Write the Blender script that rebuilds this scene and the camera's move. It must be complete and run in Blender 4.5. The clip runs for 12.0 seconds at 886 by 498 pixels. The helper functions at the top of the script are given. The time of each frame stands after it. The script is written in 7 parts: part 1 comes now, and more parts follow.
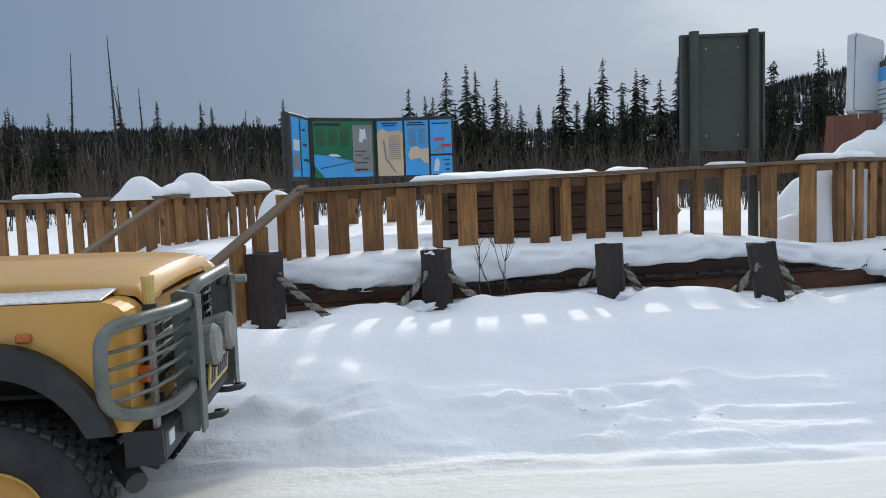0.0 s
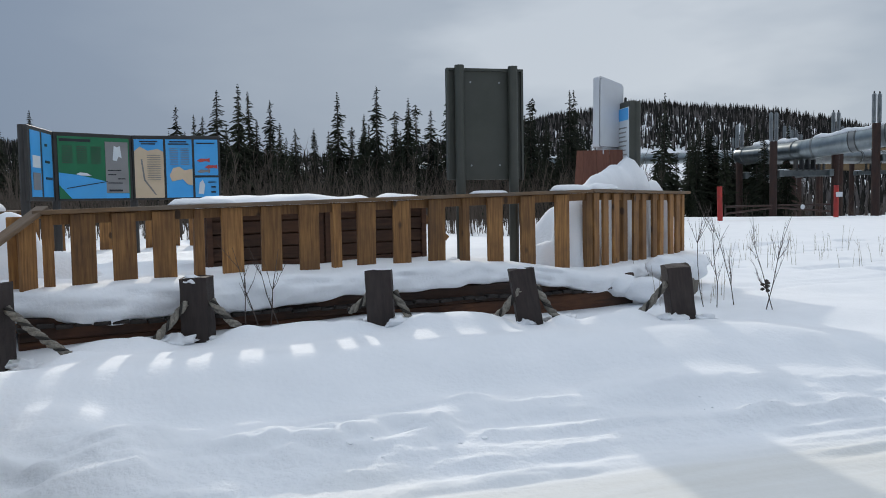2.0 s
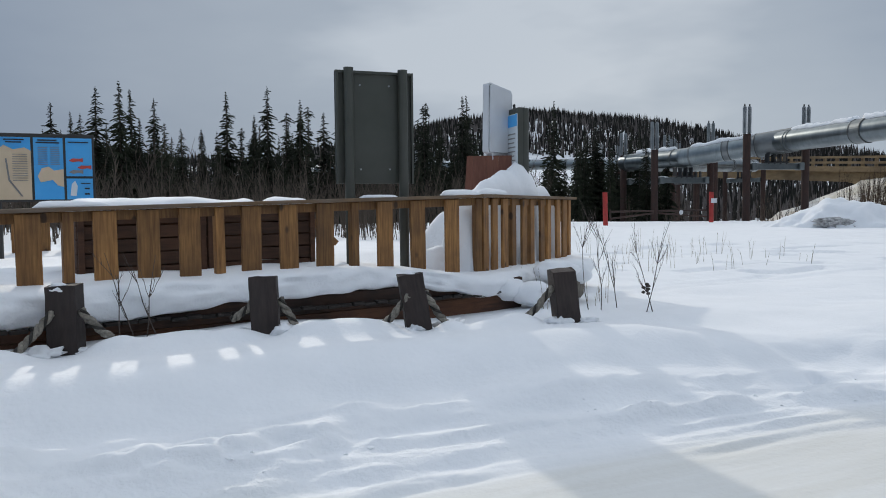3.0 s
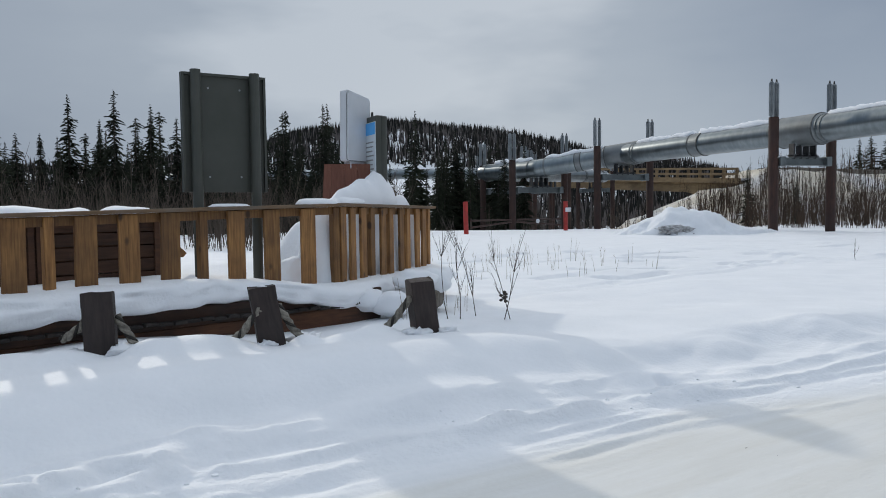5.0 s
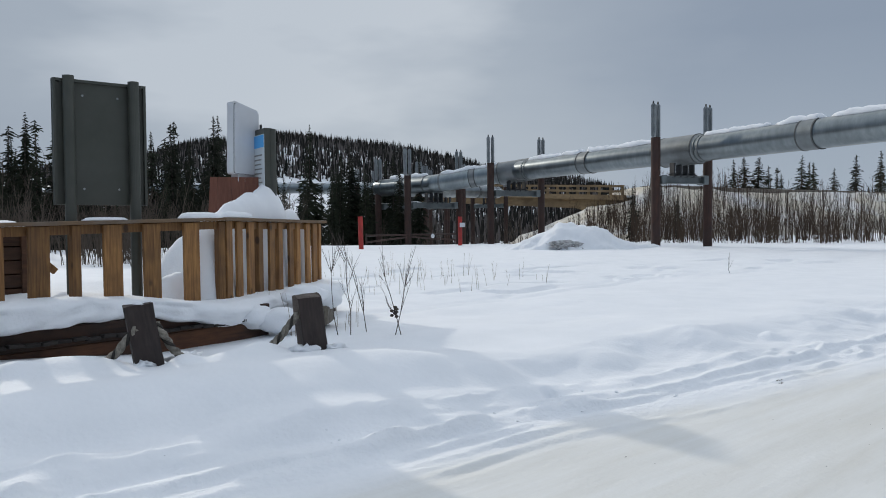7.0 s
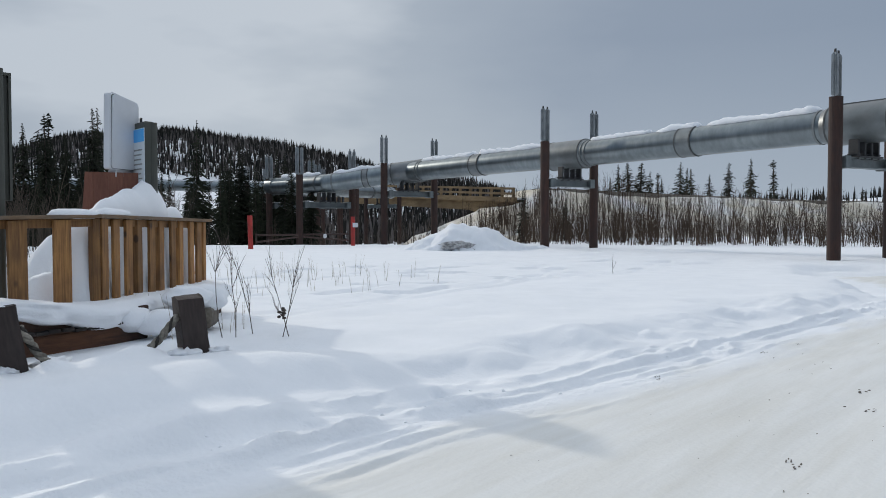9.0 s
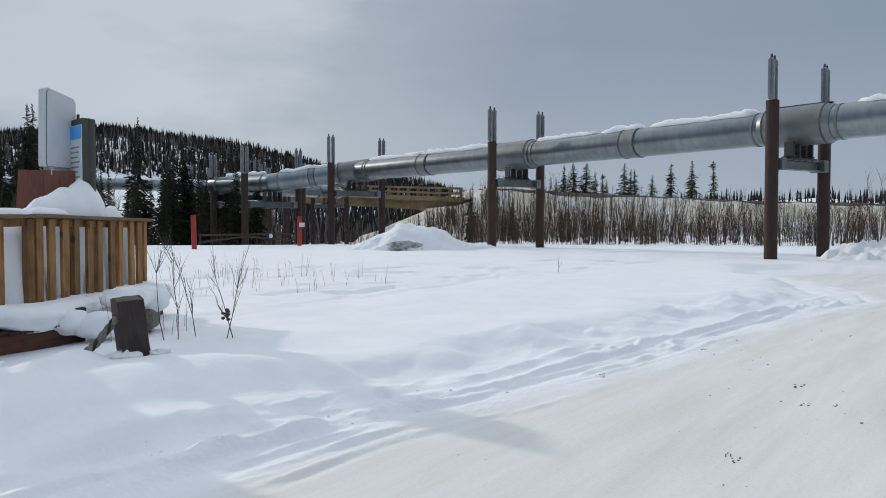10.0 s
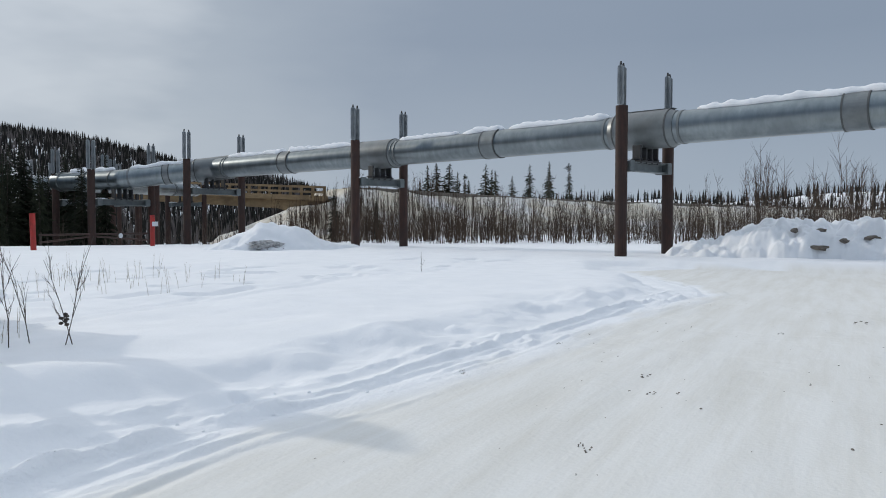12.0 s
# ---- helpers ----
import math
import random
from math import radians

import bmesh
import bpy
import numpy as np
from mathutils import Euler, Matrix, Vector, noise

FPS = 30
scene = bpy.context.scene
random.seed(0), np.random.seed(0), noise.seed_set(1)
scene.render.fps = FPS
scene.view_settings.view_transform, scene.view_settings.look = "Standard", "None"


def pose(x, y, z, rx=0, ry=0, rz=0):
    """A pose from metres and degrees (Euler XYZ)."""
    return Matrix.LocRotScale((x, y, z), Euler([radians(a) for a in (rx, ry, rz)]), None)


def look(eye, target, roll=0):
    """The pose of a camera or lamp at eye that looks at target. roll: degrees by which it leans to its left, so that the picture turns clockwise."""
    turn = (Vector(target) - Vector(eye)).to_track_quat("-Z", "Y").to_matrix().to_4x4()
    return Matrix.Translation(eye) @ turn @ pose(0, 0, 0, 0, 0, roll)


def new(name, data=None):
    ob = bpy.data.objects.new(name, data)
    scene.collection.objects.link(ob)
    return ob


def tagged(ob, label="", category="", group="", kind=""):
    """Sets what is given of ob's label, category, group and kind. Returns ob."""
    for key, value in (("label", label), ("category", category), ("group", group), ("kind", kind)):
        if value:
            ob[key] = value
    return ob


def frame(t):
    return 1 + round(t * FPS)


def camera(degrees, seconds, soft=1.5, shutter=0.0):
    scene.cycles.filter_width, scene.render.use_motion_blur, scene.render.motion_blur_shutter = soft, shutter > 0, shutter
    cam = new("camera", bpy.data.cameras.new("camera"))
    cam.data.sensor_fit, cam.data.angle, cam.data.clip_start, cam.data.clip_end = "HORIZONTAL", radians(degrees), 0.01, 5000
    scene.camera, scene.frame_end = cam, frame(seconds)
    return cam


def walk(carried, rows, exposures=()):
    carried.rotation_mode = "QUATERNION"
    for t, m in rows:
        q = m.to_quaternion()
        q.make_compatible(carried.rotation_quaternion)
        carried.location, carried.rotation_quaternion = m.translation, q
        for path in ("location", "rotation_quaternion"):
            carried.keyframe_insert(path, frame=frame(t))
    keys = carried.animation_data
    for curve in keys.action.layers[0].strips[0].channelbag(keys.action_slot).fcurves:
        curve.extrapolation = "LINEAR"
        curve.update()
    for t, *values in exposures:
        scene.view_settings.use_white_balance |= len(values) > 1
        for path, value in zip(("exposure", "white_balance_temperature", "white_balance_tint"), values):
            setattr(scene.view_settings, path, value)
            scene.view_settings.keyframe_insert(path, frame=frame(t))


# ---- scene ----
cam = camera(59.08, 12.0, soft=0.95)
PATH = [
    (0.0, -0.000, -0.000, 1.500, 85.02, 1.98, -0.17),
    (0.5, 0.024, 0.047, 1.501, 85.55, 1.83, -4.17),
    (1.0, 0.041, 0.087, 1.502, 85.85, 1.59, -8.17),
    (1.5, 0.059, 0.124, 1.501, 86.14, 1.22, -12.23),
    (2.0, 0.081, 0.154, 1.505, 86.41, 0.96, -16.44),
    (2.5, 0.118, 0.188, 1.511, 86.55, 0.70, -20.74),
    (4.5, 0.258, 0.294, 1.510, 86.81, 0.70, -31.50),
    (5.0, 0.289, 0.328, 1.507, 87.16, 0.68, -34.15),
    (5.5, 0.311, 0.329, 1.507, 87.55, 0.70, -36.27),
    (6.0, 0.325, 0.322, 1.509, 87.96, 0.66, -37.94),
    (6.5, 0.340, 0.304, 1.509, 88.20, 0.46, -39.83),
    (7.0, 0.367, 0.321, 1.505, 88.18, 0.48, -41.73),
    (9.0, 0.431, 0.330, 1.500, 88.19, -0.04, -49.50),
    (9.5, 0.444, 0.332, 1.500, 88.18, 0.03, -51.20),
    (10.0, 0.447, 0.333, 1.499, 88.18, -0.05, -53.32),
    (10.5, 0.466, 0.332, 1.496, 88.18, -0.17, -55.88),
    (11.0, 0.490, 0.323, 1.493, 88.17, -0.02, -58.49),
    (11.5, 0.531, 0.330, 1.486, 88.14, 0.07, -61.13),
    (12.0, 0.542, 0.338, 1.483, 88.14, -0.05, -63.22),
]
walk(cam, [(t, pose(x, y, z, rx, ry, rz)) for t, x, y, z, rx, ry, rz in PATH],
     exposures=((0.0, 0.14), (1.0, 0.07), (2.5, -0.09), (4.5, -0.16), (12.0, -0.10)))

# ---- light ----
SUN_AZ, SUN_EL = 3.5, 23.3
world = bpy.data.worlds.new("winter_sky")
scene.world = world
world.use_nodes = True
wt = world.node_tree
wt.nodes.clear()


def wnode(kind, **kw):
    n = wt.nodes.new(kind)
    for k, v in kw.items():
        if k in n.inputs:
            n.inputs[k].default_value = v
    return n


w_out = wnode("ShaderNodeOutputWorld")
w_bg = wnode("ShaderNodeBackground", Strength=0.115)
w_sky = wnode("ShaderNodeTexSky")
w_sky.sky_type = "NISHITA"
w_sky.sun_disc = False
w_sky.sun_elevation, w_sky.sun_rotation = radians(SUN_EL), radians(SUN_AZ)
w_sky.dust_density = 2.0
w_co = wnode("ShaderNodeTexCoord")
# thin high overcast: grey cloud, brighter towards the veiled sun
w_dot = wnode("ShaderNodeVectorMath")
w_dot.operation = "DOT_PRODUCT"
sa, se = radians(SUN_AZ), radians(SUN_EL)
SUN_DIR = Vector((math.sin(sa) * math.cos(se), math.cos(sa) * math.cos(se), math.sin(se)))
ga = radians(32.0)    # the cloud is thinnest a little to one side of the sun
w_dot.inputs[1].default_value = (math.sin(ga) * math.cos(se), math.cos(ga) * math.cos(se), math.sin(se))
w_glow = wnode("ShaderNodeValToRGB")
w_map = wnode("ShaderNodeMapping")
w_map.inputs["Scale"].default_value = (1.0, 1.0, 3.2)
w_noise = wnode("ShaderNodeTexNoise", Scale=1.7, Detail=5.0, Roughness=0.52)
w_add = wnode("ShaderNodeMath")
w_add.operation = "MULTIPLY_ADD"
w_add.inputs[1].default_value = 0.30
cr = w_glow.color_ramp
cr.elements[0].position, cr.elements[0].color = 0.30, (2.40, 2.78, 3.35, 1)
cr.elements[1].position, cr.elements[1].color = 1.0, (5.5, 5.6, 5.75, 1)
for p_, c_ in ((0.66, (2.50, 2.88, 3.46, 1)), (0.82, (2.75, 3.10, 3.65, 1)), (0.95, (3.85, 4.12, 4.48, 1))):
    el = cr.elements.new(p_)
    el.color = c_
w_sub = wnode("ShaderNodeMath")
w_sub.operation = "SUBTRACT"
w_sub.inputs[1].default_value = 0.15
w_mix = wnode("ShaderNodeMix")
w_mix.data_type = "RGBA"
w_mix.inputs["Factor"].default_value = 0.985
ln = wt.links.new
ln(w_co.outputs["Generated"], w_dot.inputs[0])
ln(w_co.outputs["Generated"], w_map.inputs["Vector"])
ln(w_map.outputs["Vector"], w_noise.inputs["Vector"])
ln(w_noise.outputs["Fac"], w_add.inputs[0])
ln(w_dot.outputs["Value"], w_sub.inputs[0])
ln(w_sub.outputs["Value"], w_add.inputs[2])
ln(w_add.outputs["Value"], w_glow.inputs["Fac"])
ln(w_sky.outputs["Color"], w_mix.inputs["A"])
ln(w_glow.outputs["Color"], w_mix.inputs["B"])
# an overcast sky is brighter overhead than at the horizon
w_sep = wnode("ShaderNodeSeparateXYZ")
w_up = wnode("ShaderNodeMapRange")
w_up.inputs["From Min"].default_value, w_up.inputs["From Max"].default_value = 0.30, 1.0
w_high = wnode("ShaderNodeMix")
w_high.data_type = "RGBA"
w_high.inputs["A"].default_value, w_high.inputs["B"].default_value = (1, 1, 1, 1), (4.2, 3.6, 3.0, 1)
w_scale = wnode("ShaderNodeVectorMath")
w_scale.operation = "MULTIPLY"
ln(w_co.outputs["Generated"], w_sep.inputs[0])
ln(w_sep.outputs["Z"], w_up.inputs["Value"])
ln(w_mix.outputs["Result"], w_scale.inputs[0])
ln(w_up.outputs[0], w_high.inputs["Factor"])
ln(w_high.outputs["Result"], w_scale.inputs[1])
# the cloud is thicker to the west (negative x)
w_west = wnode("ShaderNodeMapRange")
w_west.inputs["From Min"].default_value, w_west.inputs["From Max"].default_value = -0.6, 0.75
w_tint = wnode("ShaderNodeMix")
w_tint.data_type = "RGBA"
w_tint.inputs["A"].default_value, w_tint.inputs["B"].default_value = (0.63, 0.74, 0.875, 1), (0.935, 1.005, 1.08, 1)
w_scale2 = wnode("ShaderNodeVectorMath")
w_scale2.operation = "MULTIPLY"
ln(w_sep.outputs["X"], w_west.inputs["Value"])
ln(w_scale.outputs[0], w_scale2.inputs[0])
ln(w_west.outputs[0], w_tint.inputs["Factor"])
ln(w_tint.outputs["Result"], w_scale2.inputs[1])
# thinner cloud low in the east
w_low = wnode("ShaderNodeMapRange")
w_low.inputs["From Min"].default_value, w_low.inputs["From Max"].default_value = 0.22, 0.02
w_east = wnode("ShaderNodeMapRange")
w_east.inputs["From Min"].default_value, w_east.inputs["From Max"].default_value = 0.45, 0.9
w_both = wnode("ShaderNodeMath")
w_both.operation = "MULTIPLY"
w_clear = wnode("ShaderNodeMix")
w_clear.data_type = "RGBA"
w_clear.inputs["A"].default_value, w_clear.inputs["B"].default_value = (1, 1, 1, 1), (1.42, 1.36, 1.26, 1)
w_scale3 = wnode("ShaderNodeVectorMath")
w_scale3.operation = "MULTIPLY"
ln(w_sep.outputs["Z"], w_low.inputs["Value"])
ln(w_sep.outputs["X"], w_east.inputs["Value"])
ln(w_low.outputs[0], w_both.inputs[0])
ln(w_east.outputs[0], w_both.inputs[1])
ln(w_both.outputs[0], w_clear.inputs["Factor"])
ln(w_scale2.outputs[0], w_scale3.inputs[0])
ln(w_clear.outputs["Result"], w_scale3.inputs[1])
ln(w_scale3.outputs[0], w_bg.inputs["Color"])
ln(w_bg.outputs["Background"], w_out.inputs["Surface"])

sun = new("sun", bpy.data.lights.new("sun", "SUN"))
sun.data.energy, sun.data.angle, sun.data.color = 1.55, radians(1.0), (1.0, 0.94, 0.84)
sun.matrix_world = look((0, 0, 60), Vector((0, 0, 60)) - SUN_DIR)

# ---- materials ----
def hexc(r, g, b):
    """Linear colour from 0..255 display values."""
    return tuple(((c / 255) / 12.92 if c <= 10 else ((c / 255 + 0.055) / 1.055) ** 2.4) for c in (r, g, b)) + (1.0,)


def surf(name, c1, c2, scale=6.0, stretch=(1, 1, 1), rough=0.6, metal=0.0, bump=0.2, fine=60.0, dirt=None, dirt_scale=1.5, dirt_amount=0.5, vary=0.0, dist=0.02, coat=0.0, spec=0.5):
    """A surface with a grain between two colours, a second slow variation (dirt), relief and an own shade for each object."""
    m = bpy.data.materials.new(name)
    m.use_nodes = True
    nt = m.node_tree
    b = nt.nodes["Principled BSDF"]
    lk = nt.links.new
    co = nt.nodes.new("ShaderNodeTexCoord")
    info = nt.nodes.new("ShaderNodeObjectInfo")
    off = nt.nodes.new("ShaderNodeVectorMath")
    off.operation = "MULTIPLY_ADD"
    comb = nt.nodes.new("ShaderNodeCombineXYZ")
    for i in range(3):
        lk(info.outputs["Random"], comb.inputs[i])
    off.inputs[1].default_value = (37, 53, 71)
    lk(comb.outputs[0], off.inputs[0])
    lk(co.outputs["Object"], off.inputs[2])
    mp = nt.nodes.new("ShaderNodeMapping")
    mp.inputs["Scale"].default_value = stretch
    lk(off.outputs[0], mp.inputs["Vector"])
    n1 = nt.nodes.new("ShaderNodeTexNoise")
    n1.inputs["Scale"].default_value, n1.inputs["Detail"].default_value, n1.inputs["Roughness"].default_value = scale, 5, 0.6
    lk(mp.outputs[0], n1.inputs["Vector"])
    r1 = nt.nodes.new("ShaderNodeValToRGB")
    r1.color_ramp.elements[0].position, r1.color_ramp.elements[1].position = 0.3, 0.7
    r1.color_ramp.elements[0].color, r1.color_ramp.elements[1].color = c1, c2
    lk(n1.outputs["Fac"], r1.inputs["Fac"])
    col = r1.outputs["Color"]
    if dirt:
        n2 = nt.nodes.new("ShaderNodeTexNoise")
        n2.inputs["Scale"].default_value, n2.inputs["Detail"].default_value = dirt_scale, 4
        lk(off.outputs[0], n2.inputs["Vector"])
        r2 = nt.nodes.new("ShaderNodeMapRange")
        r2.inputs["From Min"].default_value, r2.inputs["From Max"].default_value, r2.inputs["To Max"].default_value = 0.42, 0.68, dirt_amount
        lk(n2.outputs["Fac"], r2.inputs["Value"])
        mx = nt.nodes.new("ShaderNodeMix")
        mx.data_type = "RGBA"
        lk(r2.outputs[0], mx.inputs["Factor"])
        lk(col, mx.inputs["A"])
        mx.inputs["B"].default_value = dirt
        col = mx.outputs["Result"]
    if vary:
        hsv = nt.nodes.new("ShaderNodeHueSaturation")
        mr = nt.nodes.new("ShaderNodeMapRange")
        mr.inputs["To Min"].default_value, mr.inputs["To Max"].default_value = 1 - vary, 1 + vary
        lk(info.outputs["Random"], mr.inputs["Value"])
        lk(mr.outputs[0], hsv.inputs["Value"])
        lk(col, hsv.inputs["Color"])
        col = hsv.outputs["Color"]
    lk(col, b.inputs["Base Color"])
    b.inputs["Roughness"].default_value, b.inputs["Metallic"].default_value = rough, metal
    b.inputs["Coat Weight"].default_value = coat
    b.inputs["Specular IOR Level"].default_value = spec
    if bump:
        n3 = nt.nodes.new("ShaderNodeTexNoise")
        n3.inputs["Scale"].default_value, n3.inputs["Detail"].default_value = fine, 3
        lk(mp.outputs[0], n3.inputs["Vector"])
        ad = nt.nodes.new("ShaderNodeMath")
        lk(n1.outputs["Fac"], ad.inputs[0])
        lk(n3.outputs["Fac"], ad.inputs[1])
        bp = nt.nodes.new("ShaderNodeBump")
        bp.inputs["Strength"].default_value, bp.inputs["Distance"].default_value = bump, dist
        lk(ad.outputs[0], bp.inputs["Height"])
        lk(bp.outputs["Normal"], b.inputs["Normal"])
    return m


SNOW = surf("snow", (0.83, 0.845, 0.865, 1), (0.89, 0.90, 0.918, 1), scale=2.2, rough=0.75, bump=0.35, fine=28, dist=0.02, spec=0.25)
WOOD = surf("treated_wood", (0.14, 0.060, 0.018, 1), (0.37, 0.185, 0.056, 1), scale=3.0, stretch=(16, 16, 0.9), rough=0.7, bump=0.3, fine=26, dirt=(0.09, 0.042, 0.018, 1), dirt_scale=3.5, dirt_amount=0.5, vary=0.32, dist=0.004)


def knotted(m, size=4.5):
    """Adds scattered dark knots to a board material."""
    nt = m.node_tree
    b = nt.nodes["Principled BSDF"]
    src = b.inputs["Base Color"].links[0].from_socket
    base = next(n for n in nt.nodes if n.type == "VECT_MATH")
    mp = nt.nodes.new("ShaderNodeMapping")
    mp.inputs["Scale"].default_value = (1.0, 1.0, 0.6)
    nt.links.new(base.outputs[0], mp.inputs["Vector"])
    vo = nt.nodes.new("ShaderNodeTexVoronoi")
    vo.inputs["Scale"].default_value = size
    nt.links.new(mp.outputs[0], vo.inputs["Vector"])
    mr = nt.nodes.new("ShaderNodeMapRange")
    mr.inputs["From Min"].default_value, mr.inputs["From Max"].default_value = 0.10, 0.17
    mr.inputs["To Min"].default_value, mr.inputs["To Max"].default_value = 0.85, 0.0
    nt.links.new(vo.outputs["Distance"], mr.inputs["Value"])
    mx = nt.nodes.new("ShaderNodeMix")
    mx.data_type = "RGBA"
    nt.links.new(mr.outputs[0], mx.inputs["Factor"])
    nt.links.new(src, mx.inputs["A"])
    mx.inputs["B"].default_value = (0.035, 0.017, 0.008, 1)
    nt.links.new(mx.outputs["Result"], b.inputs["Base Color"])


knotted(WOOD)
RAILWOOD = surf("rail_wood", (0.10, 0.058, 0.028, 1), (0.21, 0.128, 0.066, 1), scale=4, stretch=(1, 8, 8), rough=0.75, bump=0.3, dirt=(0.16, 0.14, 0.12, 1), dirt_scale=2.2, dirt_amount=0.6, dist=0.004)
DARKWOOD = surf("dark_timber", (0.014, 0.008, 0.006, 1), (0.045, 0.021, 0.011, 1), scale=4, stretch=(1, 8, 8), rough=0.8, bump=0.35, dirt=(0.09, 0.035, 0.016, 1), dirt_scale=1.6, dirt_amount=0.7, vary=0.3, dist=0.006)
BEAMWOOD = surf("beam_timber", (0.05, 0.020, 0.009, 1), (0.13, 0.052, 0.022, 1), scale=3, stretch=(1, 6, 8), rough=0.8, bump=0.4, dirt=(0.012, 0.009, 0.008, 1), dirt_scale=1.3, dirt_amount=0.8, vary=0.2, dist=0.008)
POSTWOOD = surf("post_timber", (0.020, 0.014, 0.012, 1), (0.042, 0.029, 0.026, 1), scale=5, stretch=(6, 6, 1), rough=0.8, bump=0.35, dirt=(0.07, 0.06, 0.055, 1), dirt_scale=4, dirt_amount=0.2, vary=0.2, dist=0.006)
GREYLOG = surf("grey_log", (0.10, 0.085, 0.065, 1), (0.22, 0.19, 0.15, 1), scale=14, rough=0.85, bump=0.5, dirt=(0.05, 0.042, 0.035, 1), dirt_scale=6, dirt_amount=0.6, dist=0.006)
REDWOOD = surf("pedestal_wood", (0.115, 0.042, 0.026, 1), (0.19, 0.075, 0.047, 1), scale=4, stretch=(7, 7, 1), rough=0.7, bump=0.25, vary=0.2, dist=0.004)
ROPE = surf("rope_fibre", (0.14, 0.125, 0.10, 1), (0.34, 0.31, 0.26, 1), scale=40, rough=0.9, bump=0.6, fine=160, dirt=(0.05, 0.045, 0.04, 1), dirt_scale=9, dirt_amount=0.6, dist=0.004)
SIGNMETAL = surf("sign_paint", (0.044, 0.048, 0.038, 1), (0.060, 0.064, 0.052, 1), scale=3, rough=0.5, bump=0.08, fine=120, dirt=(0.07, 0.07, 0.062, 1), dirt_scale=2.5, dirt_amount=0.4, dist=0.002)
WHITEPANEL = surf("white_panel", (0.58, 0.60, 0.63, 1), (0.66, 0.68, 0.71, 1), scale=2, rough=0.45, bump=0.05, dirt=(0.45, 0.46, 0.47, 1), dirt_amount=0.4, dist=0.002)
PIPE = surf("galvanised_jacket", (0.20, 0.23, 0.24, 1), (0.29, 0.325, 0.335, 1), scale=1.2, stretch=(3, 3, 1), rough=0.32, metal=0.9, bump=0.035, fine=9, dirt=(0.17, 0.19, 0.20, 1), dirt_scale=0.7, dirt_amount=0.6, vary=0.10, dist=0.012)
COLLAR = surf("collar_jacket", (0.15, 0.168, 0.172, 1), (0.23, 0.25, 0.255, 1), scale=1.5, rough=0.45, metal=0.75, bump=0.12, fine=9, dirt=(0.22, 0.22, 0.22, 1), dirt_scale=0.8, dirt_amount=0.5, dist=0.02)
RUST = surf("weathering_steel", (0.026, 0.0125, 0.009, 1), (0.056, 0.0235, 0.0155, 1), scale=2.2, stretch=(3, 3, 1), rough=0.75, bump=0.2, dirt=(0.035, 0.02, 0.017, 1), dirt_scale=1.1, dirt_amount=0.7, vary=0.15)
FIN = surf("fin_aluminium", (0.24, 0.26, 0.27, 1), (0.36, 0.38, 0.39, 1), scale=3, rough=0.5, metal=0.5, bump=0.1)
BEAMSTEEL = surf("galvanised_beam", (0.12, 0.14, 0.145, 1), (0.20, 0.225, 0.23, 1), scale=2, rough=0.5, metal=0.5, bump=0.1, dirt=(0.12, 0.13, 0.13, 1), dirt_amount=0.6)
BLACKSTEEL = surf("dark_steel", (0.016, 0.017, 0.018, 1), (0.035, 0.036, 0.038, 1), scale=5, rough=0.55, bump=0.15)
REDPAINT = surf("red_paint", (0.33, 0.022, 0.018, 1), (0.46, 0.035, 0.026, 1), scale=4, rough=0.5, bump=0.1, dirt=(0.16, 0.02, 0.016, 1), dirt_scale=3)
BARK = surf("spruce_bark", (0.035, 0.027, 0.022, 1), (0.085, 0.068, 0.056, 1), scale=6, stretch=(3, 3, 1), rough=0.9, bump=0.4)
DEADBARK = surf("dead_bark", (0.025, 0.023, 0.023, 1), (0.075, 0.07, 0.066, 1), scale=6, rough=0.9, bump=0.3)
NEEDLE = surf("spruce_needles", (0.008, 0.011, 0.006, 1), (0.032, 0.037, 0.021, 1), scale=1.4, rough=0.85, bump=0.0, vary=0.3, spec=0.2)
FAR_NEEDLE = surf("far_spruce", (0.012, 0.014, 0.013, 1), (0.040, 0.036, 0.031, 1), scale=0.08, rough=0.9, bump=0.0, spec=0.1)
TWIG = surf("willow_twigs", (0.042, 0.029, 0.022, 1), (0.115, 0.08, 0.058, 1), scale=0.6, rough=0.85, bump=0.0, spec=0.2)
BIRCH = surf("far_birch", (0.085, 0.074, 0.070, 1), (0.19, 0.168, 0.158, 1), scale=0.06, rough=0.9, bump=0.0, spec=0.1)
GREYTWIG = surf("alder_twigs", (0.044, 0.034, 0.027, 1), (0.125, 0.099, 0.078, 1), scale=0.5, rough=0.85, bump=0.0, spec=0.2)
STRAW = surf("dry_grass", (0.16, 0.12, 0.07, 1), (0.30, 0.23, 0.14, 1), scale=3, rough=0.8, bump=0.0)
SOIL = surf("tan_gravel", (0.50, 0.44, 0.34, 1), (0.70, 0.645, 0.54, 1), scale=0.8, rough=0.9, bump=0.4, fine=3, dirt=(0.80, 0.80, 0.81, 1), dirt_scale=0.2, dirt_amount=0.8, dist=0.1)
BRIDGEWOOD = surf("bridge_timber", (0.19, 0.125, 0.062, 1), (0.30, 0.21, 0.11, 1), scale=0.8, stretch=(1, 1, 5), rough=0.8, bump=0.2, dirt=(0.10, 0.065, 0.035, 1), dirt_scale=0.4, dirt_amount=0.6)
DIRTYICE = surf("dirty_ice", (0.16, 0.15, 0.14, 1), (0.70, 0.70, 0.70, 1), scale=5, rough=0.8, bump=0.6, fine=14, dist=0.04)
